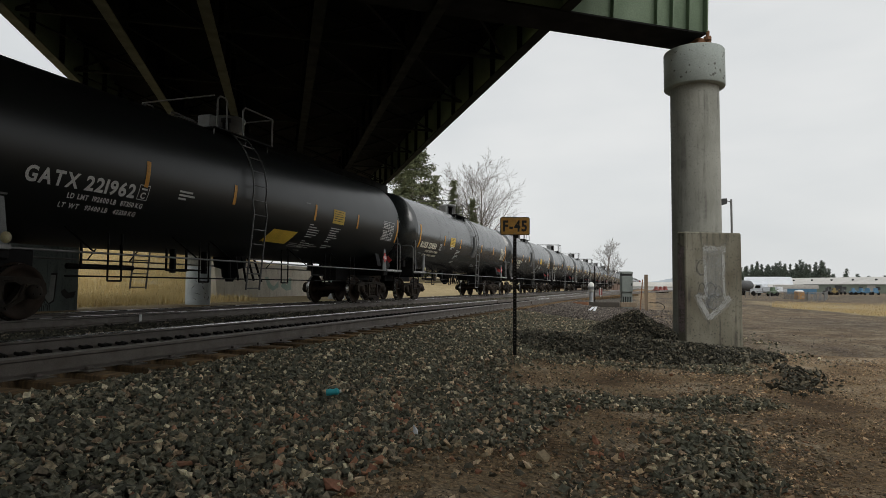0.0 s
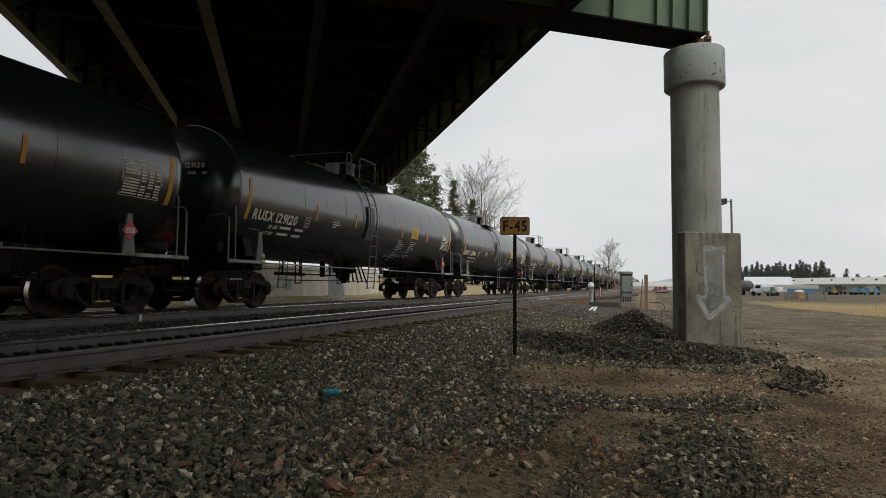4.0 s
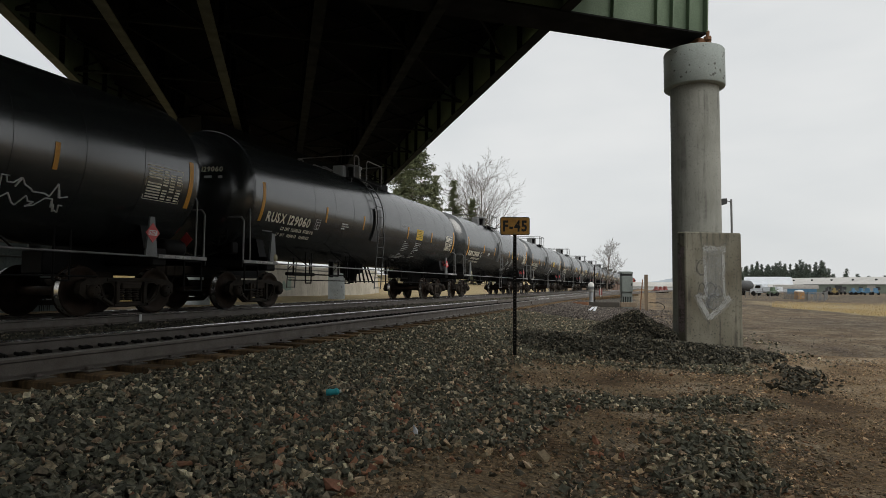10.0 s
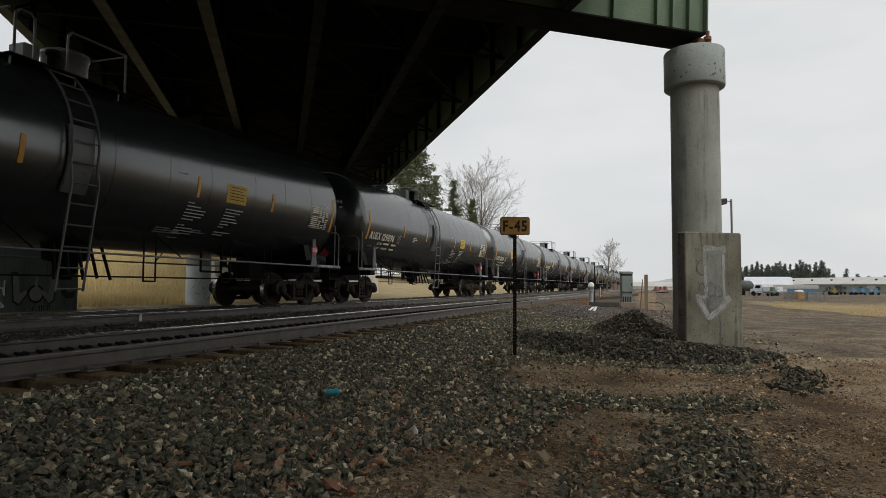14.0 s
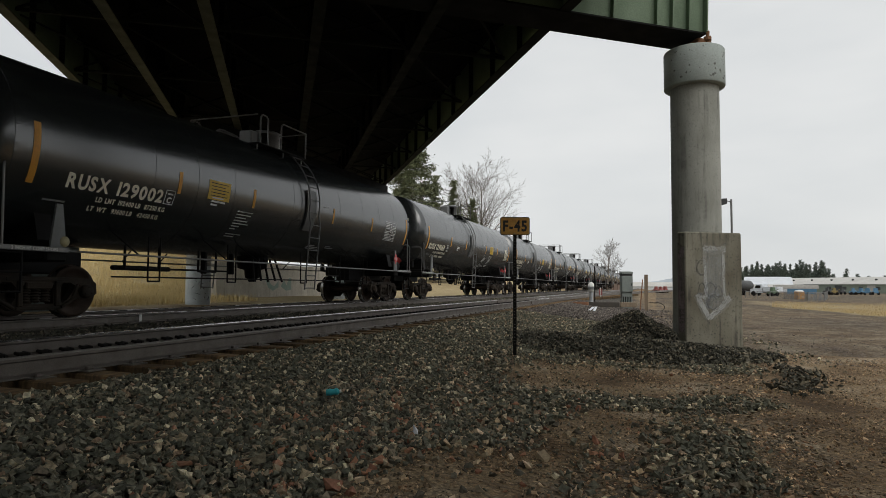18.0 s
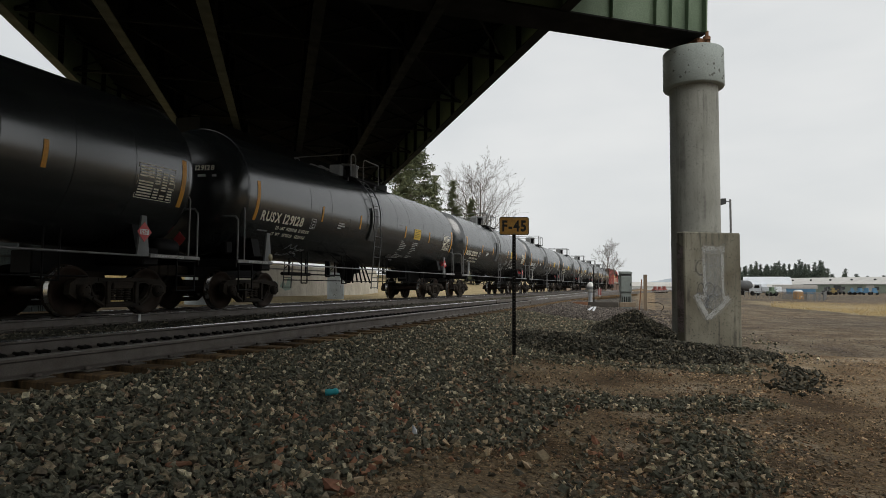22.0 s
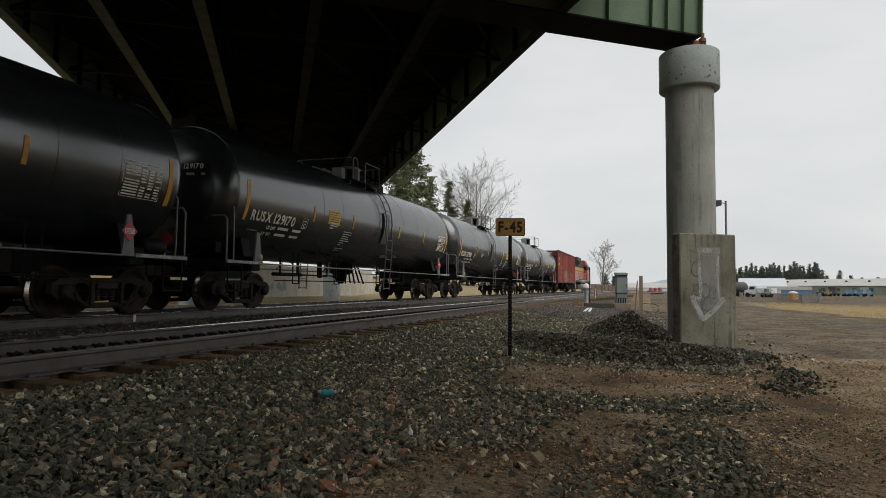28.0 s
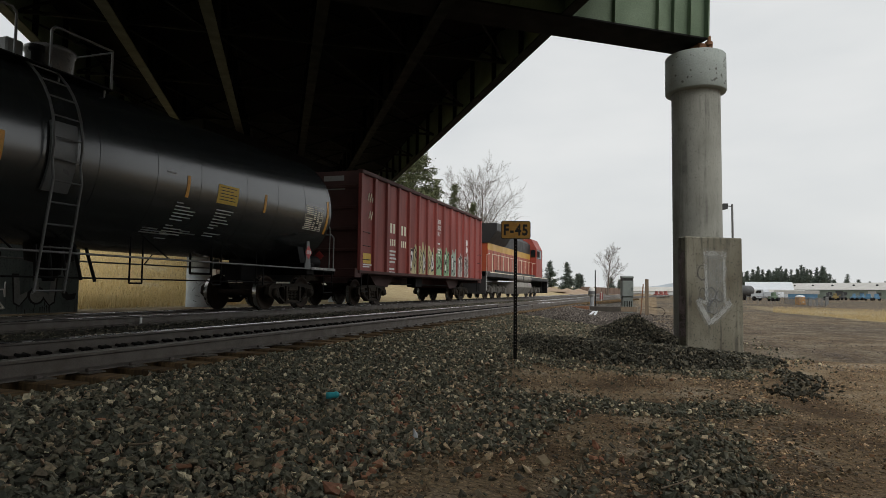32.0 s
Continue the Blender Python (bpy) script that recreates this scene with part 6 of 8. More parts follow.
    for y, z, n in ((-6.9, 3.5, 7), (-6.8, 2.9, 6)):
        pts = [(x, y, z)]
        for i in range(n):
            pts.append((x, y + 0.085 * (i + 1), z + (0.26 if i % 2 == 0 else -0.04)))
        part("graffiti_stroke", Shape().pipe(pts, 0.018, 4), M_LETTER, c)
    for e in (-1, 1):
        add_truck(c, e * 5.4)
    return c


def engine_truck(eng, y):
    t = part("truck", Shape().box(-1.0, 1.0, -1.9, 1.9, 0.55, 0.78, 0.03), M_TRUCK, eng, at=pose(0, y, 0))
    for sx in (-1, 1):
        f = Shape().prism([(-2.5, 0.5), (-2.2, 0.75), (2.2, 0.75), (2.5, 0.5), (2.1, 0.42), (-2.1, 0.42)], *sorted((sx * 0.95, sx * 1.1)), "x")
        for d in (-1.8, 0, 1.8):
            f.box(*sorted((sx * 1.0, sx * 1.22)), d - 0.2, d + 0.2, 0.3, 0.68, 0.04)
            f.rod((sx * 1.1, d + 0.45, 0.5), (sx * 1.1, d + 0.45, 0.8), 0.09, 8)
            f.rod((sx * 1.1, d - 0.45, 0.5), (sx * 1.1, d - 0.45, 0.8), 0.09, 8)
        part("side_frame", f, M_TRUCKL, t)
    for d in (-1.8, 0, 1.8):
        add_wheels(t, d)


def engine():
    e = thing("locomotive", "orange diesel locomotive with yellow band and black roof", "locomotive", "cars of the oil train")
    L, deck = 10.9, 1.62
    part("frame", Shape().box(-1.5, 1.5, -L, L, 1.3, deck, 0.03), M_ENGINEK, e, "black underframe")
    for sx in (-1, 1):
        part("sill_stripe", Shape().box(*sorted((sx * 1.5, sx * 1.512)), -L + 0.8, L - 0.8, 1.55, 1.60), M_LETTER, e)
        part("walkway_panel", Shape().box(*sorted((sx * 1.44, sx * 1.5)), -L + 2.2, 4.6, deck, deck + 0.0 + 0.12), M_ENGINEK, e)
    part("long_hood", Shape().prism([(-1.0, deck), (1.0, deck), (1.0, 3.0), (-1.0, 3.0)], -8.6, 4.9, "y"), M_ENGINE, e, "orange engine hood")
    part("hood_band", Shape().prism([(-1.0, 3.0), (1.0, 3.0), (1.0, 3.42), (-1.0, 3.42)], -8.6, 4.9, "y"), M_ENGINEY, e, "yellow band along the hood")
    part("hood_roof", Shape().prism([(-1.0, 3.42), (1.0, 3.42), (1.0, 4.2), (0.75, 4.45), (-0.75, 4.45), (-1.0, 4.2)], -4.3, 4.9, "y"), M_ENGINEK, e, "black roof")
    rad = Shape().prism([(-1.05, 3.43), (1.05, 3.43), (1.55, 4.15), (1.55, 4.62), (-1.55, 4.62), (-1.55, 4.15)], -8.7, -4.3, "y")
    part("radiator_housing", rad, M_ENGINEK, e, "black flared radiator housing")
    for k in range(14):
        y = -8.2 + k * 0.93
        part("hood_door", Shape().box(1.0, 1.025, y, y + 0.8, deck + 0.15, 2.92, 0.01), M_ENGINE, e)
        part("door_seam", Shape().box(1.0, 1.012, y + 0.82, y + 0.91, deck + 0.1, 2.95), M_ENGINEK, e)
    for y in (-3.4, -1.2, 1.0, 2.8):
        part("roof_vent", Shape().box(-0.6, 0.6, y, y + 1.3, 4.45, 4.66, 0.04), M_ENGINEK, e)
    part("exhaust_stack", Shape().box(-0.3, 0.3, 0.1, 0.9, 4.4, 4.75, 0.03), M_ENGINEK, e)
    cab = part("cab", Shape().prism([(-1.52, deck), (1.52, deck), (1.52, 3.9), (1.1, 4.7), (-1.1, 4.7), (-1.52, 3.9)], 4.9, 7.7, "y"), M_CABRED, e, "red-orange driver's cab")
    for sx in (-1, 1):
        part("cab_window", Shape().box(*sorted((sx * 1.52, sx * 1.535)), 5.3, 6.1, 3.1, 3.85, 0.02), M_DARKGLASS, cab)
        part("cab_window", Shape().box(*sorted((sx * 1.52, sx * 1.535)), 6.25, 7.1, 3.1, 3.85, 0.02), M_DARKGLASS, cab)
        part("mirror", Shape().box(*sorted((sx * 1.54, sx * 1.75)), 5.15, 5.2, 3.2, 3.7, 0.01), M_ENGINEK, cab)
    part("rear_window", Shape().box(1.05, 1.45, 4.87, 4.9, 3.2, 3.8), M_DARKGLASS, cab)
    part("nose", Shape().prism([(7.7, deck), (9.6, deck), (9.5, 3.0), (9.2, 3.25), (7.7, 3.35)], -1.05, 1.05, "x"), M_ENGINE, e, "orange short nose")
    part("fuel_tank", Shape().prism([(-1.45, 1.1), (1.45, 1.1), (1.5, 0.75), (1.2, 0.28), (-1.2, 0.28), (-1.5, 0.75)], -3.3, 3.0, "y"), M_FUEL, e, "dusty grey fuel tank")
    for sx in (-1, 1):
        for k in range(2):
            y = -3.4 + k * 3.3
            part("air_reservoir", Shape().lathe([(0, y), (0.2, y + 0.05), (0.24, y + 0.15), (0.24, y + 2.9), (0.2, y + 3.05), (0, y + 3.1)], 16, "y", (sx * 1.3, 0, 1.4)), M_FUEL, e)
        h = Shape()
        for y in np.arange(-9.4, 4.8, 1.42):
            h.rod((sx * 1.47, float(y), deck - 0.1), (sx * 1.47, float(y), deck + 1.05), 0.018, 6)
        h.rod((sx * 1.47, -9.4, deck + 1.05), (sx * 1.47, 4.6, deck + 1.05), 0.018, 6)
        part("handrail", h, M_LETTER, e, "thin cream handrail")
        for d in (-1, 1):
            st = Shape()
            for k in range(4):
                st.box(*sorted((sx * 1.0, sx * 1.5)), *sorted((d * (L - 0.7), d * (L - 0.1))), 0.42 + k * 0.33, 0.46 + k * 0.33)
            st.box(*sorted((sx * 0.98, sx * 1.0)), *sorted((d * (L - 0.75), d * L)), 0.4, deck)
            part("step_well", st, M_ENGINEK, e)
            part("step_rail", Shape().pipe([(sx * 1.5, d * (L - 0.05), 0.5), (sx * 1.5, d * (L - 0.05), deck + 0.95), (sx * 1.5, d * (L - 0.75), deck + 1.05)], 0.018), M_WHITE, e)
    for d in (-1, 1):
        part("pilot", Shape().box(-1.45, 1.45, *sorted((d * (L - 0.08), d * L)), 0.3, deck, 0.02), M_ENGINEK, e)
        part("coupler", Shape().box(-0.12, 0.12, *sorted((d * L, d * (L + 0.55))), 0.78, 0.98, 0.02).box(-0.2, 0.14, *sorted((d * (L + 0.35), d * (L + 0.62))), 0.72, 1.04, 0.04), M_TRUCK, e)
    part("rear_hood_end", Shape().box(-0.95, 0.95, -8.65, -8.6, deck, 3.4, 0.01), M_ENGINE, e)
    engine_truck(e, -6.6)
    engine_truck(e, 6.4)
    return e


last = car_start(len(CONSIST) - 1)
red_car = gondola()
red_y = last + 9.05 + 8.45
red_car.matrix_basis = pose(TRAIN_X, red_y, TRAIN_RAIL)
ROLLING.append((red_car, red_y))
loco = engine()
loco_y = red_y + 8.45 + 11.5
loco.matrix_basis = pose(TRAIN_X, loco_y, TRAIN_RAIL)
ROLLING.append((loco, loco_y))


# ---- signs, boxes and litter beside the line ----
def make_sign():
    x, y = -2.09, 9.78
    base = 0.3
    s = thing("track_sign", "orange sign reading F-45 on a black punched post", "sign", at=pose(x, y, 0, 0, 0, 17))
    post = Shape()
    z0, z1 = base - 0.3, 2.5
    post.box(-0.026, 0.026, -0.008, 0.0, z0, z1).box(-0.026, -0.02, -0.002, 0.03, z0, z1).box(0.02, 0.026, -0.002, 0.03, z0, z1)
    part("post", post, M_CLIP, s, "black steel post with punched holes")
    holes = Shape()
    for k in range(34):
        z = 0.55 + k * 0.05
        holes.rod((0, -0.0095, z), (0, -0.007, z), 0.006, 6)
    part("punched_holes", holes, M_DIMLETTER, s)
    w, h, zc = 0.232, 0.142, 2.39
    c = 0.03
    ring = []
    for sx, sz, a0 in ((1, 1, 0), (-1, 1, 90), (-1, -1, 180), (1, -1, 270)):
        for k in range(5):
            a = radians(a0 + k * 22.5)
            ring.append((sx * (w - c) + c * math.cos(a), zc + sz * (h - c) + c * math.sin(a)))
    part("border", Shape().prism(ring, -0.016, -0.011, "y"), M_INK, s, "black border")
    inner = [(p * 0.955, zc + (q - zc) * 0.93) for p, q in ring]
    part("plate", Shape().prism(inner, -0.019, -0.015, "y"), M_SIGN, s, "faded orange sign plate")
    v, f = lettering("F-45", 0.235)
    wmax = max(p[0] for p in v)
    part("lettering", Shape().add([(p[0] * 0.375 / wmax - 0.187, -0.0205, zc - 0.08 + p[1]) for p in v], f), M_INK, s, "black letters F-45")
    for z in (2.27, 2.51):
        part("bolt", Shape().rod((0, -0.024, z), (0, -0.018, z), 0.008, 6), M_BAR, s)


make_sign()


# ---- trees ----
M_NEEDLE = foliage("pine_needles", [(0.065, 0.082, 0.04), (0.11, 0.125, 0.058), (0.15, 0.16, 0.08), (0.085, 0.105, 0.05)])
# Far pines: needle tints blued and lifted to carry the haze of distance.
M_NEEDLE_D = foliage("hazed_pine_needles", [(0.055, 0.075, 0.062), (0.08, 0.105, 0.082), (0.105, 0.125, 0.097)])
M_BARK = surface("grey_brown_bark", (0.16, 0.13, 0.105), (0.09, 0.07, 0.055), 0.95, 0, 30, 4, 0.6, 0.5, (3, 3, 0.6))
M_TWIG = surface("grey_twigs", (0.17, 0.15, 0.125), (0.11, 0.095, 0.08), 0.95, 0, 30, 3, 0.6, 0.1)


def sprays(centres, sizes, rng, per, flat=0.55):
    """Many thin needle sprays round given points, as arrays of points and triangles."""
    n = len(centres) * per
    c = np.repeat(centres, per, 0) + rng.normal(0, 1, (n, 3)) * np.repeat(sizes, per)[:, None] * np.array([1, 1, flat])
    L = np.repeat(sizes, per)[:, None] * rng.uniform(0.9, 1.9, (n, 1))
    d = rng.normal(0, 1, (n, 3)) * np.array([1, 1, 0.7])
    d[:, 2] += 0.3
    d /= np.linalg.norm(d, axis=1, keepdims=True)
    s = np.cross(d, rng.normal(0, 1, (n, 3)))
    s /= np.linalg.norm(s, axis=1, keepdims=True) + 1e-6
    w = L * rng.uniform(0.08, 0.17, (n, 1))
    v = np.stack([c - d * L * 0.5, c + s * w, c + d * L * 0.6, c - s * w], 1).reshape(-1, 3)
    return v, np.arange(n * 4).reshape(-1, 4)


def pine(x, y, height, spread, seed, label, per=16, limbs=70, crown_from=0.15, mat=None, group="", top_power=0.8, leaf=1.0, tufts=False):
    """A conifer: tapered trunk, limbs in loose whorls, needle sprays along them."""
    rng = np.random.default_rng(seed)
    z0 = float(ground_z(x, y)) - 0.1
    t = thing("pine_tree", label, "tree", group, at=pose(x, y, z0))
    trunk = Shape()
    pts = [(0, 0, 0)]
    for k in range(1, 7):
        pts.append((rng.normal(0, 0.06) * spread * 0.3, rng.normal(0, 0.06) * spread * 0.3, height * k / 6))
    r0 = height * 0.017
    for k in range(6):
        trunk.rod(pts[k], pts[k + 1], r0 * (1 - k / 6.3), 8, r0 * (1 - (k + 1) / 6.3), False)
    centres, sizes = [], []
    for i in range(limbs):
        h = crown_from + (1 - crown_from) * (i + rng.uniform(0, 1)) / limbs
        reach = spread * (1 - (h - crown_from) / (1 - crown_from)) ** top_power * rng.uniform(0.45, 1.1) + 0.25
        a = rng.uniform(0, 2 * np.pi)
        z = h * height
        b = np.array([0, 0, z])
        e = np.array([reach * np.cos(a), reach * np.sin(a), z + reach * rng.uniform(-0.25, 0.3)])
        trunk.rod(b, e, 0.012 * reach + 0.012, 4, 0.008, False)
        if tufts:         # long needles in round tufts towards the limb's end
            for f in (0.55, 0.78, 1.0):
                centres.append(b + (e - b) * f + rng.normal(0, 0.22, 3))
                sizes.append(rng.uniform(0.2, 0.42))
            continue
        for f in np.arange(0.2, 1.01, 0.16 if reach > 1 else 0.27):
            centres.append(b + (e - b) * f)
            sizes.append((0.17 + 0.10 * reach) * rng.uniform(0.7, 1.2) * leaf)
    for f in (0.96, 1.0):
        centres.append(np.array([0, 0, height * f]))
        sizes.append(0.3)
    part("trunk", trunk, M_BARK, t)
    v, q = sprays(np.array(centres), np.array(sizes), rng, per)
    part("crown", raw_mesh("crown", v, q, mat or M_NEEDLE), None, t)
    return t


def bare_tree(x, y, height, seed, label, stems, spread, r0=0.16, thin=0.012, wide=1.0):
    """A leafless tree: upright stems, limbs that leave them at a slant and bend up, twigs along every limb."""
    rng = random.Random(seed)
    z0 = float(ground_z(x, y)) - 0.1
    t = thing("bare_tree", label, "tree", at=pose(x, y, z0))
    wood, twigs = Shape(), Shape()

    def limb(p, d, length, r, k):
        n = (7, 5, 4, 3)[k]
        side = rng.uniform(0, 6.28)
        for i in range(n):
            d = (d + Vector((rng.gauss(0, 0.09), rng.gauss(0, 0.09), 0.09 if k else 0.03))).normalized()
            q = p + d * length / n
            ra, rb = max(thin, r * (1 - 0.85 * i / n)), max(thin, r * (1 - 0.85 * (i + 1) / n))
            (wood if k < 2 else twigs).rod(p, q, ra, 6 if k < 2 else 3, rb, False)
            p = q
            if k < 3 and (i or k):
                for j in range(2 if k < 3 else 1):
                    side += 2.4 + rng.uniform(-0.4, 0.4)
                    a = d.orthogonal().normalized()
                    out = a * math.cos(side) + d.cross(a) * math.sin(side)
                    nd = (d * rng.uniform(0.7, 1.1) + out * rng.uniform(0.55, 1.0) * wide).normalized()
                    share = (0.52 * wide, 0.55, 0.5)[k] * (1.05 - 0.62 * i / n)
                    limb(p - d * length / n * rng.uniform(0, 0.8), nd, length * share * rng.uniform(0.7, 1.15), rb * 0.55, k + 1)
    for i in range(stems):
        a = 2 * math.pi * i / stems + rng.uniform(-0.4, 0.4)
        lean = spread * rng.uniform(0.6, 1.1) if stems > 1 else 0.03
        d = Vector((math.cos(a) * lean, math.sin(a) * lean, 1)).normalized()
        limb(Vector((0.12 * math.cos(a), 0.12 * math.sin(a), 0)), d, height * rng.uniform(0.82, 1.0), r0 * rng.uniform(0.75, 1.05), 0)
    part("trunk", wood, M_BARK, t)
    o = part("twig_mass", twigs, M_TWIG, t)
    o["kind"] = "stuff"
    return t


pine(-25.9, 66.0, 15.5, 4.4, 1, "tall loose-crowned ponderosa pine beyond the track", 34, 190, 0.10, None, "pines beyond the track", 0.5, 0.42, True)
pine(-27.6, 68.0, 11.4, 3.2, 5, "bushy green pine beyond the track", 40, 220, 0.06, None, "pines beyond the track", 0.6, 0.42)
pine(-24.7, 70.6, 12.0, 2.8, 2, "slim green pine beyond the track", 40, 260, 0.06, None, "pines beyond the track", 1.0, 0.42)
pine(-23.4, 73.6, 12.4, 2.8, 3, "slim green pine beyond the track", 40, 260, 0.06, None, "pines beyond the track", 1.0, 0.42)
pine(-21.4, 75.0, 10.4, 3.0, 4, "bushy green pine beyond the track", 40, 260, 0.06, None, "pines beyond the track", 0.9, 0.42)
bare_tree(-23.9, 86.8, 15.2, 5, "leafless many-stemmed grey tree beyond the track", 3, 0.13, 0.26, 0.011, 1.2)
bare_tree(-9.6, 134.0, 9.0, 21, "leafless grey tree standing alone far down the line", 1, 0.1, 0.24, 0.015, 1.15)
for k, (x, y, h, w) in enumerate([(-23.8, 150.2, 6.3, 1.7), (-20.0, 151.5, 6.6, 1.8), (-18.7, 162.5, 4.4, 1.2), (-18.0, 163.5, 4.3, 1.1), (-26.0, 148.0, 4.2, 1.7), (-13.4, 206.4, 5.2, 1.3), (-12.0, 228.0, 4.7, 1.2), (-27.5, 146.0, 5.5, 1.6)]):
    pine(x, y, h, w, 30 + k, "dark far pine beside the line", 16, 60, 0.04, M_NEEDLE_D, "far pines along the line", 0.8, 1.1)
rng_t = random.Random(4)
for k in range(46):
    aim = 1309 + k * 3.4 + rng_t.uniform(-2, 2)
    dist = rng_t.uniform(275, 320)
    top = 475 + 4 * math.sin(k * 0.55) + rng_t.uniform(-12, 8)
    h = (509 - top) * dist / 1120 + 1.4
    lat = (aim - 784) / 1120 * dist
    pine(lat * 0.9482 - dist * 0.3178, lat * 0.3178 + dist * 0.9482, h, h * 0.27, 60 + k, "dark pine in the row behind the long building", 16, 84, 0.02, M_NEEDLE_D, "pine row behind the building", 0.9, 1.2)
for k, (aim, top, dist) in enumerate([(1466, 474, 270), (1474, 484, 270), (1498, 475, 265), (1517, 484, 265), (1537, 487, 280), (1495, 483, 268), (1566, 486, 280)]):
    h = (509 - top) * dist / 1120 + 1.4
    lat = (aim - 784) / 1120 * dist
    pine(lat * 0.9482 - dist * 0.3178, lat * 0.3178 + dist * 0.9482, h, h * 0.25, 120 + k, "single dark pine behind the long building", 16, 56, 0.05, M_NEEDLE_D, "pine row behind the building", 0.8, 1.3)

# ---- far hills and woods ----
# Distance haze is mixed straight into both colours.
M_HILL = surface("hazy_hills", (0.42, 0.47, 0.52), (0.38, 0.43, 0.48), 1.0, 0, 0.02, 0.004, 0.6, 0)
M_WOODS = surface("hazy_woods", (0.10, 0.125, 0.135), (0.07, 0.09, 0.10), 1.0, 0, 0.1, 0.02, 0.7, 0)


def ridge(name, label, dist, aim0, aim1, base, top, jag, mat, seed):
    """A long low rise far away, following the horizon."""
    rng = random.Random(seed)
    s = Shape()
    n = 90
    v = []
    for i in range(n + 1):
        aim = aim0 + (aim1 - aim0) * i / n
        lat = (aim - 784) / 1120 * dist
        x, y = lat * 0.9482 - dist * 0.3178, lat * 0.3178 + dist * 0.9482
        w = math.sin(math.pi * i / n) ** 0.5
        z = (top * (0.75 + 0.25 * math.sin(i * 0.21 + seed)) + rng.uniform(-jag, jag)) * w
        v += [(x, y, base), (x, y, base + z), (x * 1.05, y * 1.05, base)]
    f = []
    for i in range(n):
        a = 3 * i
        f += [(a, a + 3, a + 4, a + 1), (a + 1, a + 4, a + 5, a + 2)]
    s.add(v, f, True)
    tagged(part(name, s, mat), label, "hills", kind="structure")


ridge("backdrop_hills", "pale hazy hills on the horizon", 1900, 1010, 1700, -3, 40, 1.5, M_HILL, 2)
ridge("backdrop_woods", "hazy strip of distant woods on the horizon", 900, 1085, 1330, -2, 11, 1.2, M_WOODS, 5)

M_GROVE = foliage("dark_grove", [(0.022, 0.03, 0.02), (0.035, 0.045, 0.03), (0.028, 0.038, 0.026)], 0.9)


def grove():
    """Pine woods added beside the yard and behind the viewer, to darken the tanks' gloss; seen in it alone."""
    rng = np.random.default_rng(17)
    n = 420
    a = np.radians(rng.uniform(-60, 28, n))
    d = rng.uniform(64, 88, n)
    h = rng.uniform(11, 18, n)
    c, r = np.stack([d * np.cos(a), d * np.sin(a), np.zeros(n)], -1), h * rng.uniform(0.16, 0.24, n)
    v, f = [], []
    k = 8
    for i in range(n):
        o = len(v)
        for lev, (z, w) in enumerate(((0.0, 0.8), (0.25, 1.0), (0.6, 0.55), (1.0, 0.02))):
            for j in range(k):
                t = 2 * math.pi * j / k + lev
                q = r[i] * w * rng.uniform(0.75, 1.2)
                v.append((c[i, 0] + q * math.cos(t), c[i, 1] + q * math.sin(t), h[i] * z))
        for lev in range(3):
            f += [(o + lev * k + j, o + lev * k + (j + 1) % k, o + (lev + 1) * k + (j + 1) % k, o + (lev + 1) * k + j) for j in range(k)]
    tagged(new("backdrop_grove", raw_mesh("backdrop_grove", v, f, M_GROVE)), "added unseen pine woods that darken the tank gloss", "woods", kind="structure")


grove()

# ---- dry grass ----
M_STRAW = foliage("dry_grass", [(0.50, 0.38, 0.17), (0.70, 0.56, 0.28), (0.60, 0.46, 0.22), (0.74, 0.63, 0.37)], 0.9)


M_PALESTRAW = foliage("pale_dry_grass", [(0.40, 0.29, 0.13), (0.54, 0.41, 0.20), (0.46, 0.34, 0.16), (0.58, 0.47, 0.26)], 0.9)


def grass(name, label, xy, h0, h1, seed, width=0.02, mat=M_STRAW):
    rng = np.random.default_rng(seed)
    n = len(xy)
    z = ground_z(xy[:, 0], xy[:, 1])
    h = rng.uniform(h0, h1, n)
    a = rng.uniform(0, np.pi, n)
    lean = rng.normal(0, 0.25, (n, 2)) * h[:, None]
    dx, dy = np.cos(a) * width * rng.uniform(0.6, 1.8, n), np.sin(a) * width * rng.uniform(0.6, 1.8, n)
    p0 = np.stack([xy[:, 0] - dx, xy[:, 1] - dy, z - 0.03], -1)
    p1 = np.stack([xy[:, 0] + dx, xy[:, 1] + dy, z - 0.03], -1)
    p2 = np.stack([xy[:, 0] + lean[:, 0], xy[:, 1] + lean[:, 1], z + h], -1)
    v = np.stack([p0, p1, p2], 1).reshape(-1, 3)
    tagged(new(name, raw_mesh(name, v, np.arange(n * 3).reshape(-1, 3), mat)), label, "grass", kind="stuff")


rng_g = np.random.default_rng(3)
n = 150000
xy = np.stack([rng_g.uniform(-42, -17.5, n), rng_g.uniform(13, 52, n)], -1)
keep = (waves(xy[:, 0], xy[:, 1], 0.9) > -0.55) & ~((xy[:, 0] > -21.5) & (xy[:, 1] > 26.5)) & ((xy[:, 0] < -18.2) | (xy[:, 1] < 25)) & (xy[:, 1] < 34 - 0.9 * (xy[:, 0] + 18))
grass("bank_grass", "tall dry golden grass on the bank", xy[keep], 0.12, 0.40, 5, 0.010)
n = 210000
xy = np.stack([rng_g.uniform(8, 60, n), 34 + 100 * rng_g.uniform(0, 1, n) ** 1.5], -1)
near = np.interp(xy[:, 0], [8, 9.6, 10.8, 14, 22, 45], [52, 44, 37, 36, 38, 50]) + 3.5 * waves(xy[:, 0], xy[:, 1], 0.5)
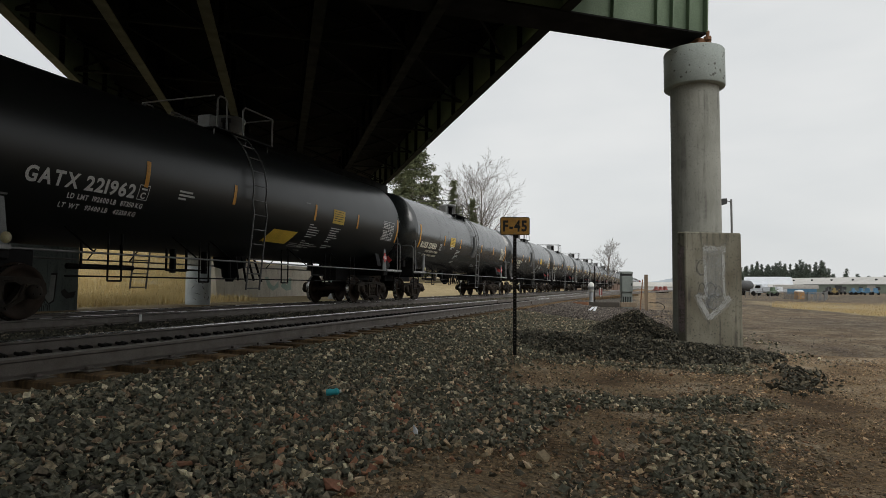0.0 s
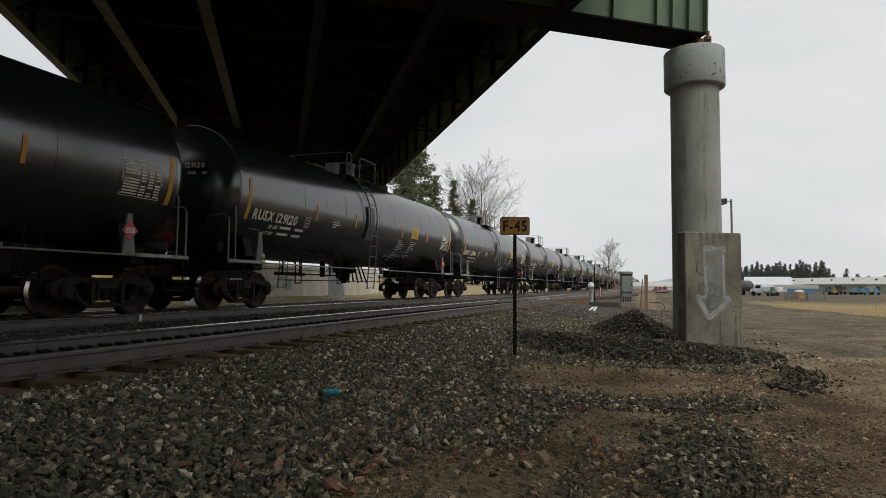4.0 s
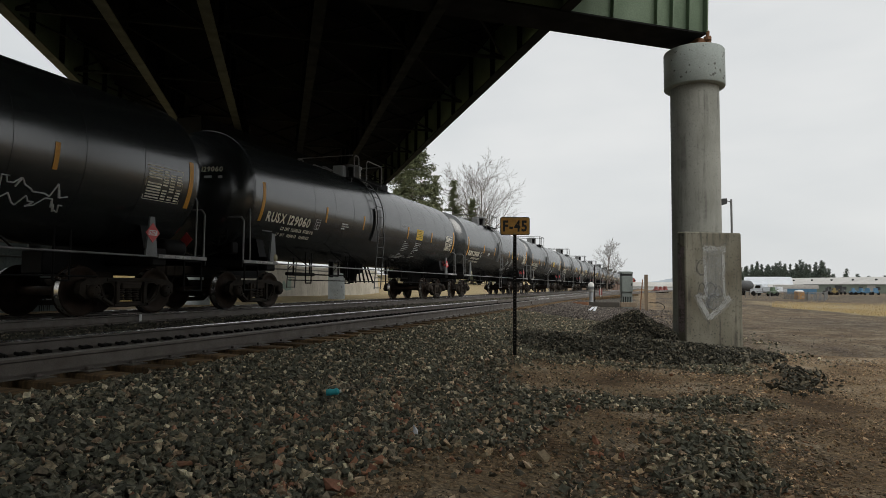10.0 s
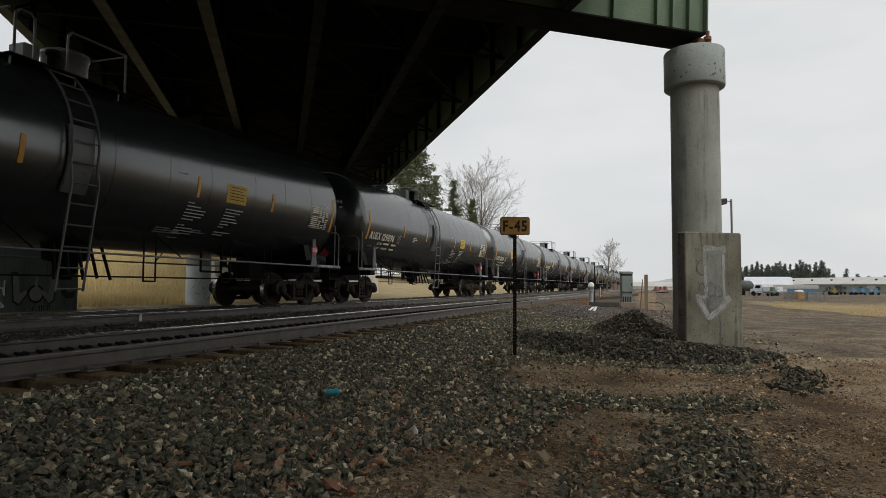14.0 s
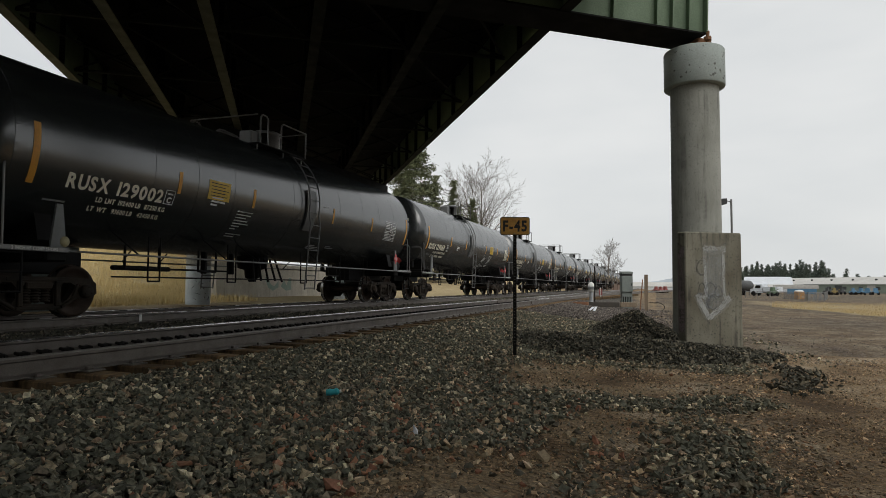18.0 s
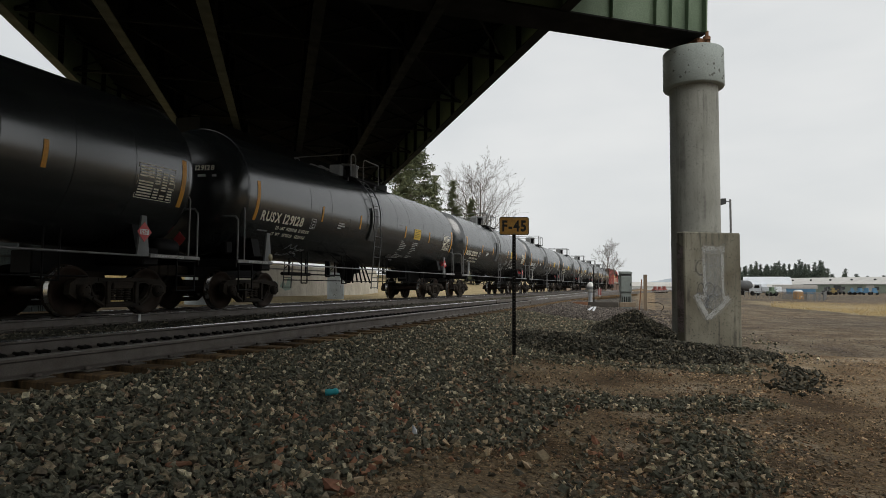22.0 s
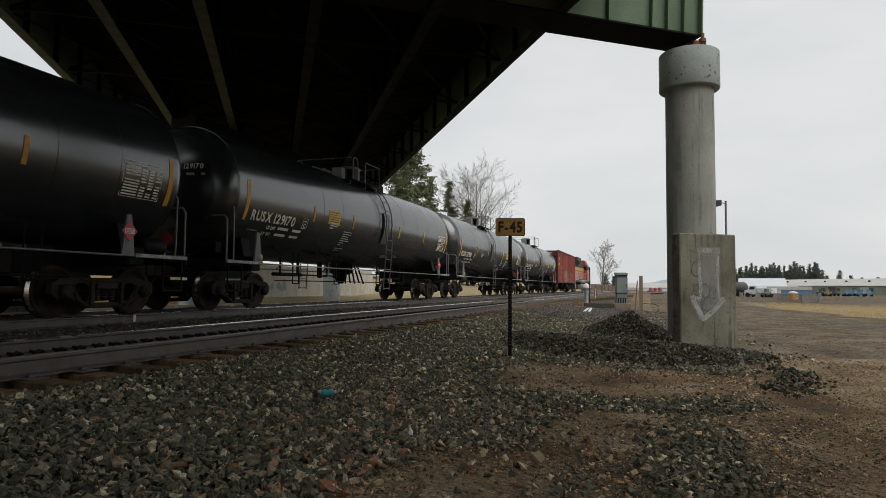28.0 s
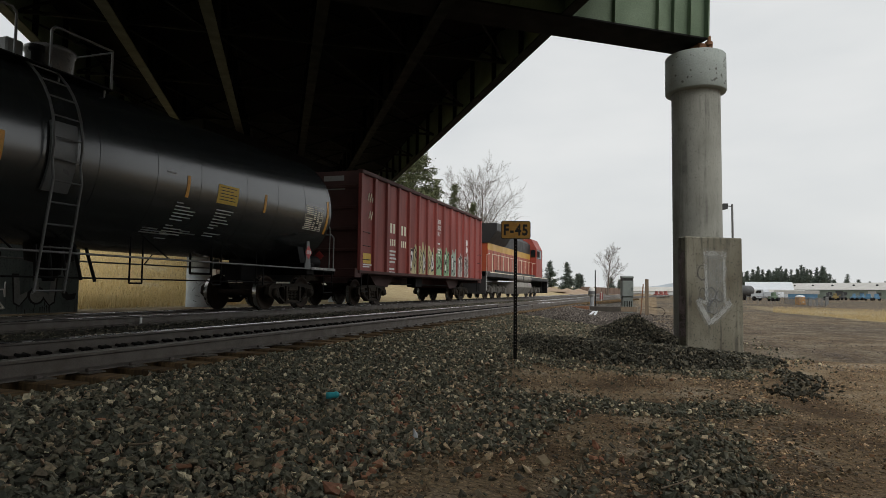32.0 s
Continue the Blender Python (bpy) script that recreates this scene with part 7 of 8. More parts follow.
keep = (xy[:, 1] > near + rng_g.uniform(0, 3, n)) & (xy[:, 1] < 6.4 * xy[:, 0]) & (xy[:, 1] < near + 26 + 14 * waves(xy[:, 0], xy[:, 1], 0.23) + rng_g.normal(0, 5, n))
grass("field_grass", "strip of dry yellow grass across the yard", xy[keep], 0.04, 0.15, 6, 0.012, M_PALESTRAW)
n = 260
xy = np.stack([rng_g.uniform(-3.4, 2.4, n), rng_g.uniform(3.2, 15, n)], -1)
grass("dead_stalks", "few thin dead grass stalks among the stones", xy[: 90], 0.03, 0.12, 8, 0.004)


# ---- yard across the road ----
M_WALLG = surface("grey_green_siding", (0.25, 0.29, 0.235), (0.20, 0.23, 0.19), 0.8, 0, 4, 0.4, 0.6, 0.05, (1, 1, 0.3))
M_ROOFW = surface("pale_metal_roof", (0.50, 0.49, 0.46), (0.42, 0.40, 0.37), 0.6, 0, 3, 0.3, 0.6, 0.05)
M_SHEDW = surface("white_metal_shed", (0.62, 0.65, 0.68), (0.5, 0.53, 0.56), 0.5, 0, 4, 0.5, 0.5, 0.05)
M_BLUE = surface("blue_machine_paint", (0.10, 0.23, 0.36), (0.09, 0.17, 0.26), 0.6, 0, 20, 2, 0.5, 0.05)
M_GREENM = surface("green_machine_paint", (0.12, 0.18, 0.11), (0.08, 0.12, 0.08), 0.6, 0, 20, 2, 0.5, 0.05)
M_OLIVE = surface("dull_ochre_machine_paint", (0.26, 0.19, 0.06), (0.15, 0.12, 0.06), 0.7, 0, 20, 2, 0.6, 0.05)
M_ORANGEP = surface("orange_booth_plastic", (0.62, 0.30, 0.05), (0.5, 0.24, 0.05), 0.6, 0, 20, 2, 0.5, 0.05)
M_DARKGREY = surface("dark_grey_metal", (0.06, 0.062, 0.062), (0.04, 0.04, 0.04), 0.6, 0, 20, 2, 0.5, 0.05)
M_FENCE = surface("grey_mesh_fence", (0.17, 0.175, 0.175), (0.12, 0.12, 0.12), 0.7, 0, 20, 2, 0.5, 0.05)
M_WOOD = surface("weathered_board", (0.26, 0.20, 0.14), (0.16, 0.12, 0.085), 0.9, 0, 30, 4, 0.6, 0.3, (6, 6, 0.5))
M_RUSTWOOD = surface("rust_stained_timber", (0.27, 0.125, 0.065), (0.13, 0.075, 0.05), 0.9, 0, 30, 4, 0.6, 0.3)
M_DARKWOOD = surface("dark_creosoted_timber", (0.055, 0.048, 0.04), (0.10, 0.085, 0.07), 0.9, 0, 30, 4, 0.6, 0.3)
M_CABINET = surface("grey_green_cabinet_paint", (0.21, 0.24, 0.225), (0.15, 0.17, 0.16), 0.6, 0, 30, 3, 0.5, 0.05)
M_RED = surface("red_machine_paint", (0.30, 0.09, 0.08), (0.2, 0.07, 0.06), 0.6, 0, 20, 2, 0.5, 0.05)
M_LUMBER = surface("brown_stacked_lumber", (0.19, 0.13, 0.10), (0.12, 0.085, 0.065), 0.9, 0, 6, 1, 0.7, 0.2)
M_SAND = surface("tan_sand", (0.36, 0.27, 0.19), (0.26, 0.19, 0.13), 1.0, 0, 8, 0.7, 0.6, 0.3)


def yard_place(aim, dist):
    lat = (aim - 784) / 1120 * dist
    return lat * 0.9482 - dist * 0.3178, lat * 0.3178 + dist * 0.9482


def long_building():
    x0, y0 = yard_place(1352, 235)
    x1, y1 = yard_place(1760, 150)
    d = math.degrees(math.atan2(y1 - y0, x1 - x0))
    L = math.hypot(x1 - x0, y1 - y0)
    b = thing("long_building", "long low grey-green metal building with a pale roof", "building", kind="", at=pose(x0, y0, 0, 0, 0, d))
    part("wall", Shape().box(0, L, 0, 18, -1.0, 2.7), M_WALLG, b)
    part("roof", Shape().prism([(-0.5, 2.7), (9, 5.0), (18.5, 2.7), (18.5, 2.6), (9, 4.85), (-0.5, 2.6)], -0.6, L + 0.6, "x"), M_ROOFW, b, "pale metal roof")
    n = 24
    for k in range(n):
        x = 6 + k * (L - 12) / (n - 1)
        if k % 4 == 1:
            part("door", Shape().box(x, x + 3.0, -0.06, 0.05, -0.2, 2.3), M_DARKGREY if k % 8 == 1 else M_ROOFW, b)
        elif k % 2 == 0:
            w = part("window", Shape().box(x, x + 1.6, -0.05, 0.05, 1.0, 1.9), M_DARKGREY, b)
    for k in range(9):
        x = 10 + k * L / 9.5
        part("roof_vent", Shape().lathe([(0.28, 3.3), (0.28, 4.0), (0.42, 4.05), (0.3, 4.35), (0, 4.4)], 10, "z", (x, 4.5, 0)), M_DARKGREY, b)


def gable_shed():
    x0, y0 = yard_place(1318, 210)
    b = thing("metal_shed", "white metal shed with a stepped pale roof", "building", at=pose(x0, y0, 0, 0, 0, -8))
    part("wall", Shape().box(0, 17, 0, 14, -1.0, 2.4), M_SHEDW, b)
    part("roof", Shape().prism([(-0.4, 2.3), (14.4, 5.2), (14.4, 5.05), (-0.4, 2.15)], -0.5, 14.0, "x"), M_SHEDW, b)
    part("lean_to_roof", Shape().prism([(-4.4, 1.35), (0.0, 2.5), (0.0, 2.35), (-4.4, 1.2)], 1.0, 17.0, "x"), M_ROOFW, b)
    part("lean_to_wall", Shape().box(1.2, 16.8, -4.2, -4.1, -1.0, 1.3), M_SHEDW, b)


def tank_trailer():
    x, y = yard_place(1312, 120)
    t = thing("tank_trailer", "dark grey tank trailer parked in the yard", "trailer", at=pose(x, y, float(ground_z(x, y)), 0, 0, -30))
    part("barrel", Shape().lathe([(0, -3.2), (0.8, -3.15), (1.0, -2.9), (1.0, 2.9), (0.8, 3.15), (0, 3.2)], 24, "y", (0, 0, 1.75)), M_DARKGREY, t)
    part("chassis", Shape().box(-0.5, 0.5, -3, 3, 0.65, 0.9), M_STEEL, t)
    for yy in (-2.2, -1.1):
        for sx in (-1, 1):
            part("wheel", Shape().lathe([(0.15, sx * 0.7), (0.48, sx * 0.7), (0.5, sx * 0.75), (0.5, sx * 0.98), (0.46, sx * 1.02), (0.2, sx * 0.95)], 16, "x", (0, yy, 0.5)), M_CLIP, t)
    part("landing_leg", Shape().rod((0.4, 2.2, 0), (0.4, 2.2, 0.7), 0.06, 6).rod((-0.4, 2.2, 0), (-0.4, 2.2, 0.7), 0.06, 6), M_STEEL, t)


def parked_truck():
    x, y = yard_place(1343, 113)
    t = thing("parked_truck", "white utility truck parked in the yard", "truck", at=pose(x, y, float(ground_z(x, y)), 0, 0, 55))
    part("cab", Shape().prism([(-1.0, 0.5), (1.1, 0.5), (1.15, 1.2), (0.55, 1.3), (0.2, 2.0), (-1.0, 2.0)], -1.0, 1.0, "x"), M_SHEDW, t)
    part("window", Shape().prism([(-0.7, 1.35), (0.35, 1.35), (0.1, 1.85), (-0.7, 1.85)], -1.01, 1.01, "x"), M_DARKGLASS, t)
    part("bed", Shape().box(-1.05, 1.05, -3.6, -1.1, 0.65, 1.6, 0.04), M_SHEDW, t)
    for yy in (0.6, -2.6):
        for sx in (-1, 1):
            part("wheel", Shape().lathe([(0.1, sx * 0.75), (0.38, sx * 0.75), (0.42, sx * 0.8), (0.42, sx * 1.0), (0.2, sx * 1.02), (0, sx * 0.98)], 16, "x", (0, yy, 0.42)), M_CLIP, t)


def machine(aim, dist, mat, name, label, cat, sx=1.0, turn=0):
    x, y = yard_place(aim, dist)
    t = thing(name, label, cat, at=pose(x, y, float(ground_z(x, y)), 0, 0, turn) @ Matrix.Scale(0.72, 4))
    part("body", Shape().box(-1.0 * sx, 1.0 * sx, -0.7, 0.7, 0.5, 1.2, 0.08), mat, t)
    part("cab", Shape().prism([(-0.6, 1.2), (0.6, 1.2), (0.5, 2.1), (-0.5, 2.1)], -0.3 * sx, 0.4 * sx, "x"), mat, t)
    for xx in (-0.7, 0.7):
        for yy in (-0.75, 0.75):
            part("wheel", Shape().lathe([(0.1, yy - 0.12), (0.42, yy - 0.12), (0.45, yy), (0.42, yy + 0.12), (0.1, yy + 0.12)], 14, "y", (xx * sx, 0, 0.45)), M_CLIP, t)
    part("boom", Shape().rod((0.6 * sx, 0, 1.2), (1.7 * sx, 0, 1.7), 0.08, 6), mat, t)


def booth():
    x, y = yard_place(1413, 78)
    t = thing("toilet_booth", "orange portable toilet booth with a white roof", "booth", at=pose(x, y, float(ground_z(x, y)) - 0.02, 0, 0, 20))
    part("body", Shape().box(-0.42, 0.42, -0.42, 0.42, 0.05, 1.0, 0.03), M_ORANGEP, t)
    part("door", Shape().box(-0.3, 0.3, -0.45, -0.42, 0.1, 0.92, 0.01), M_ORANGEP, t)
    part("roof", Shape().lathe([(0.60, 1.0), (0.58, 1.08), (0.4, 1.18), (0, 1.22)], 4, "z"), M_SHEDW, t, "white domed roof")
    part("notice", Shape().box(0.05, 0.25, -0.456, -0.45, 0.3, 0.45), M_WHITE, t)


def mesh_fence():
    f = thing("chain_fence", "grey chain-link fence with slats round the yard", "fence")
    pts = [yard_place(1318, 88), yard_place(1386, 79), yard_place(1428, 70), yard_place(1458, 70), yard_place(1463, 92)]
    for k, ((ax, ay), (bx, by)) in enumerate(zip(pts, pts[1:])):
        n = max(2, int(math.hypot(bx - ax, by - ay) / 2.4))
        for i in range(n + 1):
            x, y = ax + (bx - ax) * i / n, ay + (by - ay) * i / n
            part("post", Shape().rod((x, y, float(ground_z(x, y)) - 0.1), (x, y, 1.0), 0.03, 6), M_BAR, f)
        g = [float(ground_z(ax, ay)), float(ground_z(bx, by))]
        part("top_rail", Shape().rod((ax, ay, 0.95), (bx, by, 0.95), 0.02, 6), M_BAR, f)
        wires = Shape()
        m = int(math.hypot(bx - ax, by - ay) / (0.13 if k in (1, 2, 3) else 0.3))
        for i in range(m):
            x, y = ax + (bx - ax) * (i + 0.5) / m, ay + (by - ay) * (i + 0.5) / m
            w = (0.034 if k in (1, 2, 3) else 0.008)
            dx, dy = (bx - ax) / m * 0.5 * w / 0.065, (by - ay) / m * 0.5 * w / 0.065
            wires.add([(x - dx, y - dy, 0.05), (x + dx, y + dy, 0.05), (x + dx, y + dy, 0.93), (x - dx, y - dy, 0.93)], [(0, 1, 2, 3)])
        o = part("fence_slats", wires, M_FENCE, f)
        o["kind"] = "stuff"


long_building()
gable_shed()
tank_trailer()
parked_truck()
machine(1366, 108, M_GREENM, "farm_machine", "green wheeled farm machine in the yard", "machine", 0.9, 20)
booth()
mesh_fence()
for k, aim in enumerate((1508, 1522, 1534, 1548)):
    machine(aim, 138 + 3 * (k % 2), M_BLUE, "lift_machine", "blue wheeled lift machine parked in the yard", "machine", 0.8, 30 * k)
for k, aim in enumerate((1462, 1474, 1487)):
    machine(aim, 132 + 4 * k, (M_DARKGREY, M_OLIVE, M_DARKGREY)[k], "work_machine", "dark weathered work machine parked in the yard", "machine", 1.0, 25 * k - 20)
x, y = yard_place(1392, 150)
c = thing("storage_container", "long blue shipping container with a pale top", "container", at=pose(x, y, float(ground_z(x, y)), 0, 0, -12))
part("box", Shape().box(0, 6.0, 0, 2.4, 0.05, 1.25, 0.03), M_BLUE, c)
part("cover", Shape().box(-3.0, 6.4, -0.1, 2.5, 1.25, 2.1, 0.03), M_ROOFW, c)
for k in range(10):
    part("corrugation", Shape().box(0.3 + k * 0.58, 0.5 + k * 0.58, -0.03, 0.0, 0.15, 1.2), M_BLUE, c)


def pole_lamp():
    x, y = 2.9, 27.4
    t = thing("pole_lamp", "thin grey pole with a floodlight head", "lamp", at=pose(x, y, 0))
    part("pole", Shape().rod((0, 0, -0.1), (0, 0, 4.95), 0.05, 10, 0.04), M_BAR, t)
    part("arm", Shape().rod((0, 0, 4.85), (-0.22, -0.05, 4.9), 0.02, 6), M_BAR, t)
    part("head", Shape().prism([(-0.42, 4.72), (-0.16, 4.78), (-0.16, 4.98), (-0.34, 4.98), (-0.42, 4.9)], -0.13, 0.1, "y"), M_DARKGREY, t, "dark floodlight head")


def signal_cabinet():
    x, y = -1.62, 38.5
    z = float(ground_z(x, y))
    t = thing("signal_cabinet", "grey-green trackside signal cabinet on a slotted base", "cabinet", at=pose(x, y, z, 0, 0, 14))
    part("base", Shape().box(-0.29, 0.29, -0.26, 0.26, -0.1, 0.95, 0.02), M_CABINET, t)
    for k in range(5):
        part("slot", Shape().box(-0.23 + k * 0.1, -0.18 + k * 0.1, -0.268, -0.255, 0.25, 0.68), M_CLIP, t)
    part("case", Shape().box(-0.31, 0.31, -0.34, 0.3, 0.95, 1.85, 0.02), M_CABINET, t)
    part("louvre", Shape().box(-0.30, 0.30, -0.32, 0.3, 1.85, 2.0), M_DARKGREY, t)
    part("lid", Shape().prism([(-0.38, 2.0), (0.34, 2.0), (0.34, 2.16), (-0.38, 2.1)], -0.32, 0.32, "x"), M_CABINET, t)
    part("door_handle", Shape().box(0.2, 0.24, -0.36, -0.34, 1.3, 1.45), M_CLIP, t)


def posts():
    x, y = -0.5, 37.8
    z = float(ground_z(x, y))
    t = thing("wooden_post", "square weathered wooden post beside the cabinet", "post", at=pose(x, y, z))
    part("timber", Shape().box(-0.1, 0.1, -0.1, 0.1, -0.2, 2.05, 0.01), M_WOOD, t)
    part("cable_loop", Shape().pipe([(0.1, 0, 0.5)] + [(0.55 + 0.42 * math.cos(a), -0.1, 0.22 + 0.26 * math.sin(a)) for a in np.linspace(1.9, -2.6, 12)], 0.015), M_CLIP, t)
    x, y = -0.84, 37.6
    t = thing("marker_stake", "thin leaning orange-brown stake beside the post", "stake", at=pose(x, y, float(ground_z(x, y)), 0, 5, 0))
    part("stake", Shape().box(-0.03, 0.03, -0.03, 0.03, -0.2, 1.75), M_RUSTWOOD, t)
    x, y = -1.98, 38.2
    t = thing("marker_stake", "thin dark stake leaning by the cabinet", "stake", at=pose(x, y, float(ground_z(x, y)), 0, 8, 0))
    part("stake", Shape().rod((0, 0, -0.2), (0, 0, 1.5), 0.02, 6), M_DARKWOOD, t)
    x, y = -3.45, 38.9
    t = thing("black_marker_post", "thin black steel marker post beside the turnout", "post", at=pose(x, y, float(ground_z(x, y))))
    part("post", Shape().box(-0.03, 0.03, -0.03, 0.03, -0.2, 2.3), M_CLIP, t)
    x, y = -3.72, 39.6
    t = thing("vent_bollard", "white round-topped vent bollard beside the track", "bollard", at=pose(x, y, float(ground_z(x, y))))
    part("stem", Shape().lathe([(0.12, -0.1), (0.12, 0.72), (0.14, 0.74)], 16), M_SHEDW, t)
    part("hood", Shape().lathe([(0.15, 0.70), (0.2, 0.72), (0.21, 1.05), (0.16, 1.2), (0.06, 1.28), (0, 1.29)], 20), M_WHITE, t)
    part("band", Shape().lathe([(0.214, 0.84), (0.218, 0.86), (0.218, 1.0), (0.214, 1.02)], 20), M_GREYPAINT, t)
    x, y = -4.1, 51.4
    t = thing("flag_marker", "small faded pink flag marker beside the turnout", "marker", at=pose(x, y, float(ground_z(x, y)) - 0.1))
    part("rod", Shape().rod((0, 0, 0), (0, 0, 0.95), 0.03, 6), M_WHITE, t)
    part("flag", Shape().box(-0.12, 0.12, -0.02, 0.02, 0.35, 0.85), M_RED, t)


def timber_row():
    x0, y0 = -4.4, 34.6
    cuts = [(0.0, 1.0, M_RUSTWOOD), (1.05, 2.6, M_DARKWOOD), (2.65, 3.5, M_WOOD)]
    for a, b, m in cuts:
        t = thing("old_tie", "old timber tie laid along the edge of the gravel", "timber", "old ties beside the turnout", at=pose(x0 + 0.62 * 0, y0, float(ground_z(-3.2, 35)) - 0.03, 0, 0, 12))
        part("timber", Shape().box(a, b, -0.12, 0.12, 0, 0.26, 0.012), m, t)
    for k in range(2):
        t = thing("white_plank", "pale board lying on the gravel", "plank", "pale boards", at=pose(-2.75 + 0.16 * k, 29.0 + k * 0.3, float(ground_z(-2.7, 29.1)) + 0.06, 6, 0, -4 + 5 * k))
        part("board", Shape().box(-0.05, 0.05, -0.7, 0.7, 0, 0.03), M_SHEDW, t)


def turnout():
    """Rails that branch off to the right beyond the sign."""
    t = thing("branch_track", "rails of a branch line leaving the near track", "railway track", kind="structure")
    def cx(y):
        return NEAR_X + 0.0011 * (y - 24) ** 2 if y < 75 else NEAR_X + 0.0011 * 51 ** 2 + 0.1122 * (y - 75)
    ys = list(np.arange(27, 76, 3.5)) + [95, 130, 200, 320]
    for side in (-1, 1):
        s, h = Shape(), Shape()
        for a, b in zip(ys, ys[1:]):
            p, q = (cx(a) + side * 0.753, float(a)), (cx(b) + side * 0.753, float(b))
            for sh, w, z0, z1 in ((s, 0.035, -0.16, -0.002), (h, 0.03, -0.002, 0.002)):
                v = [(p[0] - w, p[1], z0), (p[0] + w, p[1], z0), (q[0] + w, q[1], z0), (q[0] - w, q[1], z0), (p[0] - w, p[1], z1), (p[0] + w, p[1], z1), (q[0] + w, q[1], z1), (q[0] - w, q[1], z1)]
                sh.add([(a0, b0, c0 + NEAR_RAIL + 0.003) for a0, b0, c0 in v], [(0, 3, 2, 1), (4, 5, 6, 7), (0, 1, 5, 4), (2, 3, 7, 6), (1, 2, 6, 5), (0, 4, 7, 3)])
        r = part("rail", s, M_RAIL, t)
        part("running_surface", h, M_RAILHEAD, r)
    tie = Shape().box(-1.3, 1.3, -0.115, 0.115, -0.34, -0.17, 0.01).mesh("tie", M_TIE)
    for y in np.arange(40, 74, 0.6):
        part("tie", tie, None, t, at=pose(cx(y), float(y), NEAR_RAIL - 0.02))
    part("frog", Shape().prism([(-0.05, 0), (0.05, 0), (0.16, 3.4), (-0.16, 3.4)], 0, 0.03, "z"), M_RAILHEAD, t, "bright steel crossing frog", at=pose(NEAR_X + 0.62, 29.0, NEAR_RAIL - 0.012))


def far_clutter():
    t = thing("lumber_stack", "long brown stack of old timber far down the line", "timber stack", at=pose(-15.0, 142.0, 0.4, 0, 0, 73))
    for k in range(9):
        part("bundle", Shape().box(k * 2.7, k * 2.7 + 2.4, -0.8, 0.8, 0.0, 1.9 - 0.35 * (k % 3 == 1) - 0.02 * k, 0.05), M_LUMBER, t)
    for k, (x, y, r, h) in enumerate([(-15.6, 118.0, 3.0, 1.1), (-14.4, 126.0, 3.4, 1.25), (-18.6, 117.0, 3.0, 0.8)]):
        rng = random.Random(k)
        z = float(ground_z(x, y)) - 0.05
        prof = [(r * (1 - i / 7), h * (i / 7) ** 0.85) for i in range(8)]
        s = Shape().lathe(prof, 24, "z")
        s.v = [(a * (1 + 0.15 * math.sin(3 * math.atan2(b, a) + k)), b * (1 + 0.15 * math.cos(2 * math.atan2(b, a))), c) for a, b, c in s.v]
        tagged(part("sand_heap", s, M_SAND, at=pose(x, y, z)), "tan heap of sand beside the line", "sand heap", "sand heaps")
    for aim, d, m in ((1160, 150, M_RED), (1168, 146, M_RED), (1176, 150, M_RED)):
        machine(aim, d, m, "red_machine", "red farm machine parked far down the road", "machine", 0.7, 40)
    x, y = yard_place(1150, 260)
    b = thing("far_shed", "low far shed with a pale grey roof", "building", at=pose(x, y, 0))
    part("wall", Shape().box(-8, 12, 0, 8, -0.5, 1.6), M_SHEDW, b)
    part("roof", Shape().prism([(-0.4, 1.6), (4, 3.4), (8.4, 1.6)], -8.4, 12.4, "x"), M_ROOFW, b)


M_LITTER = surface("turquoise_plastic", (0.05, 0.50, 0.56), (0.04, 0.38, 0.44), 0.35, 0, 20, 8, 0.5, 0.05)


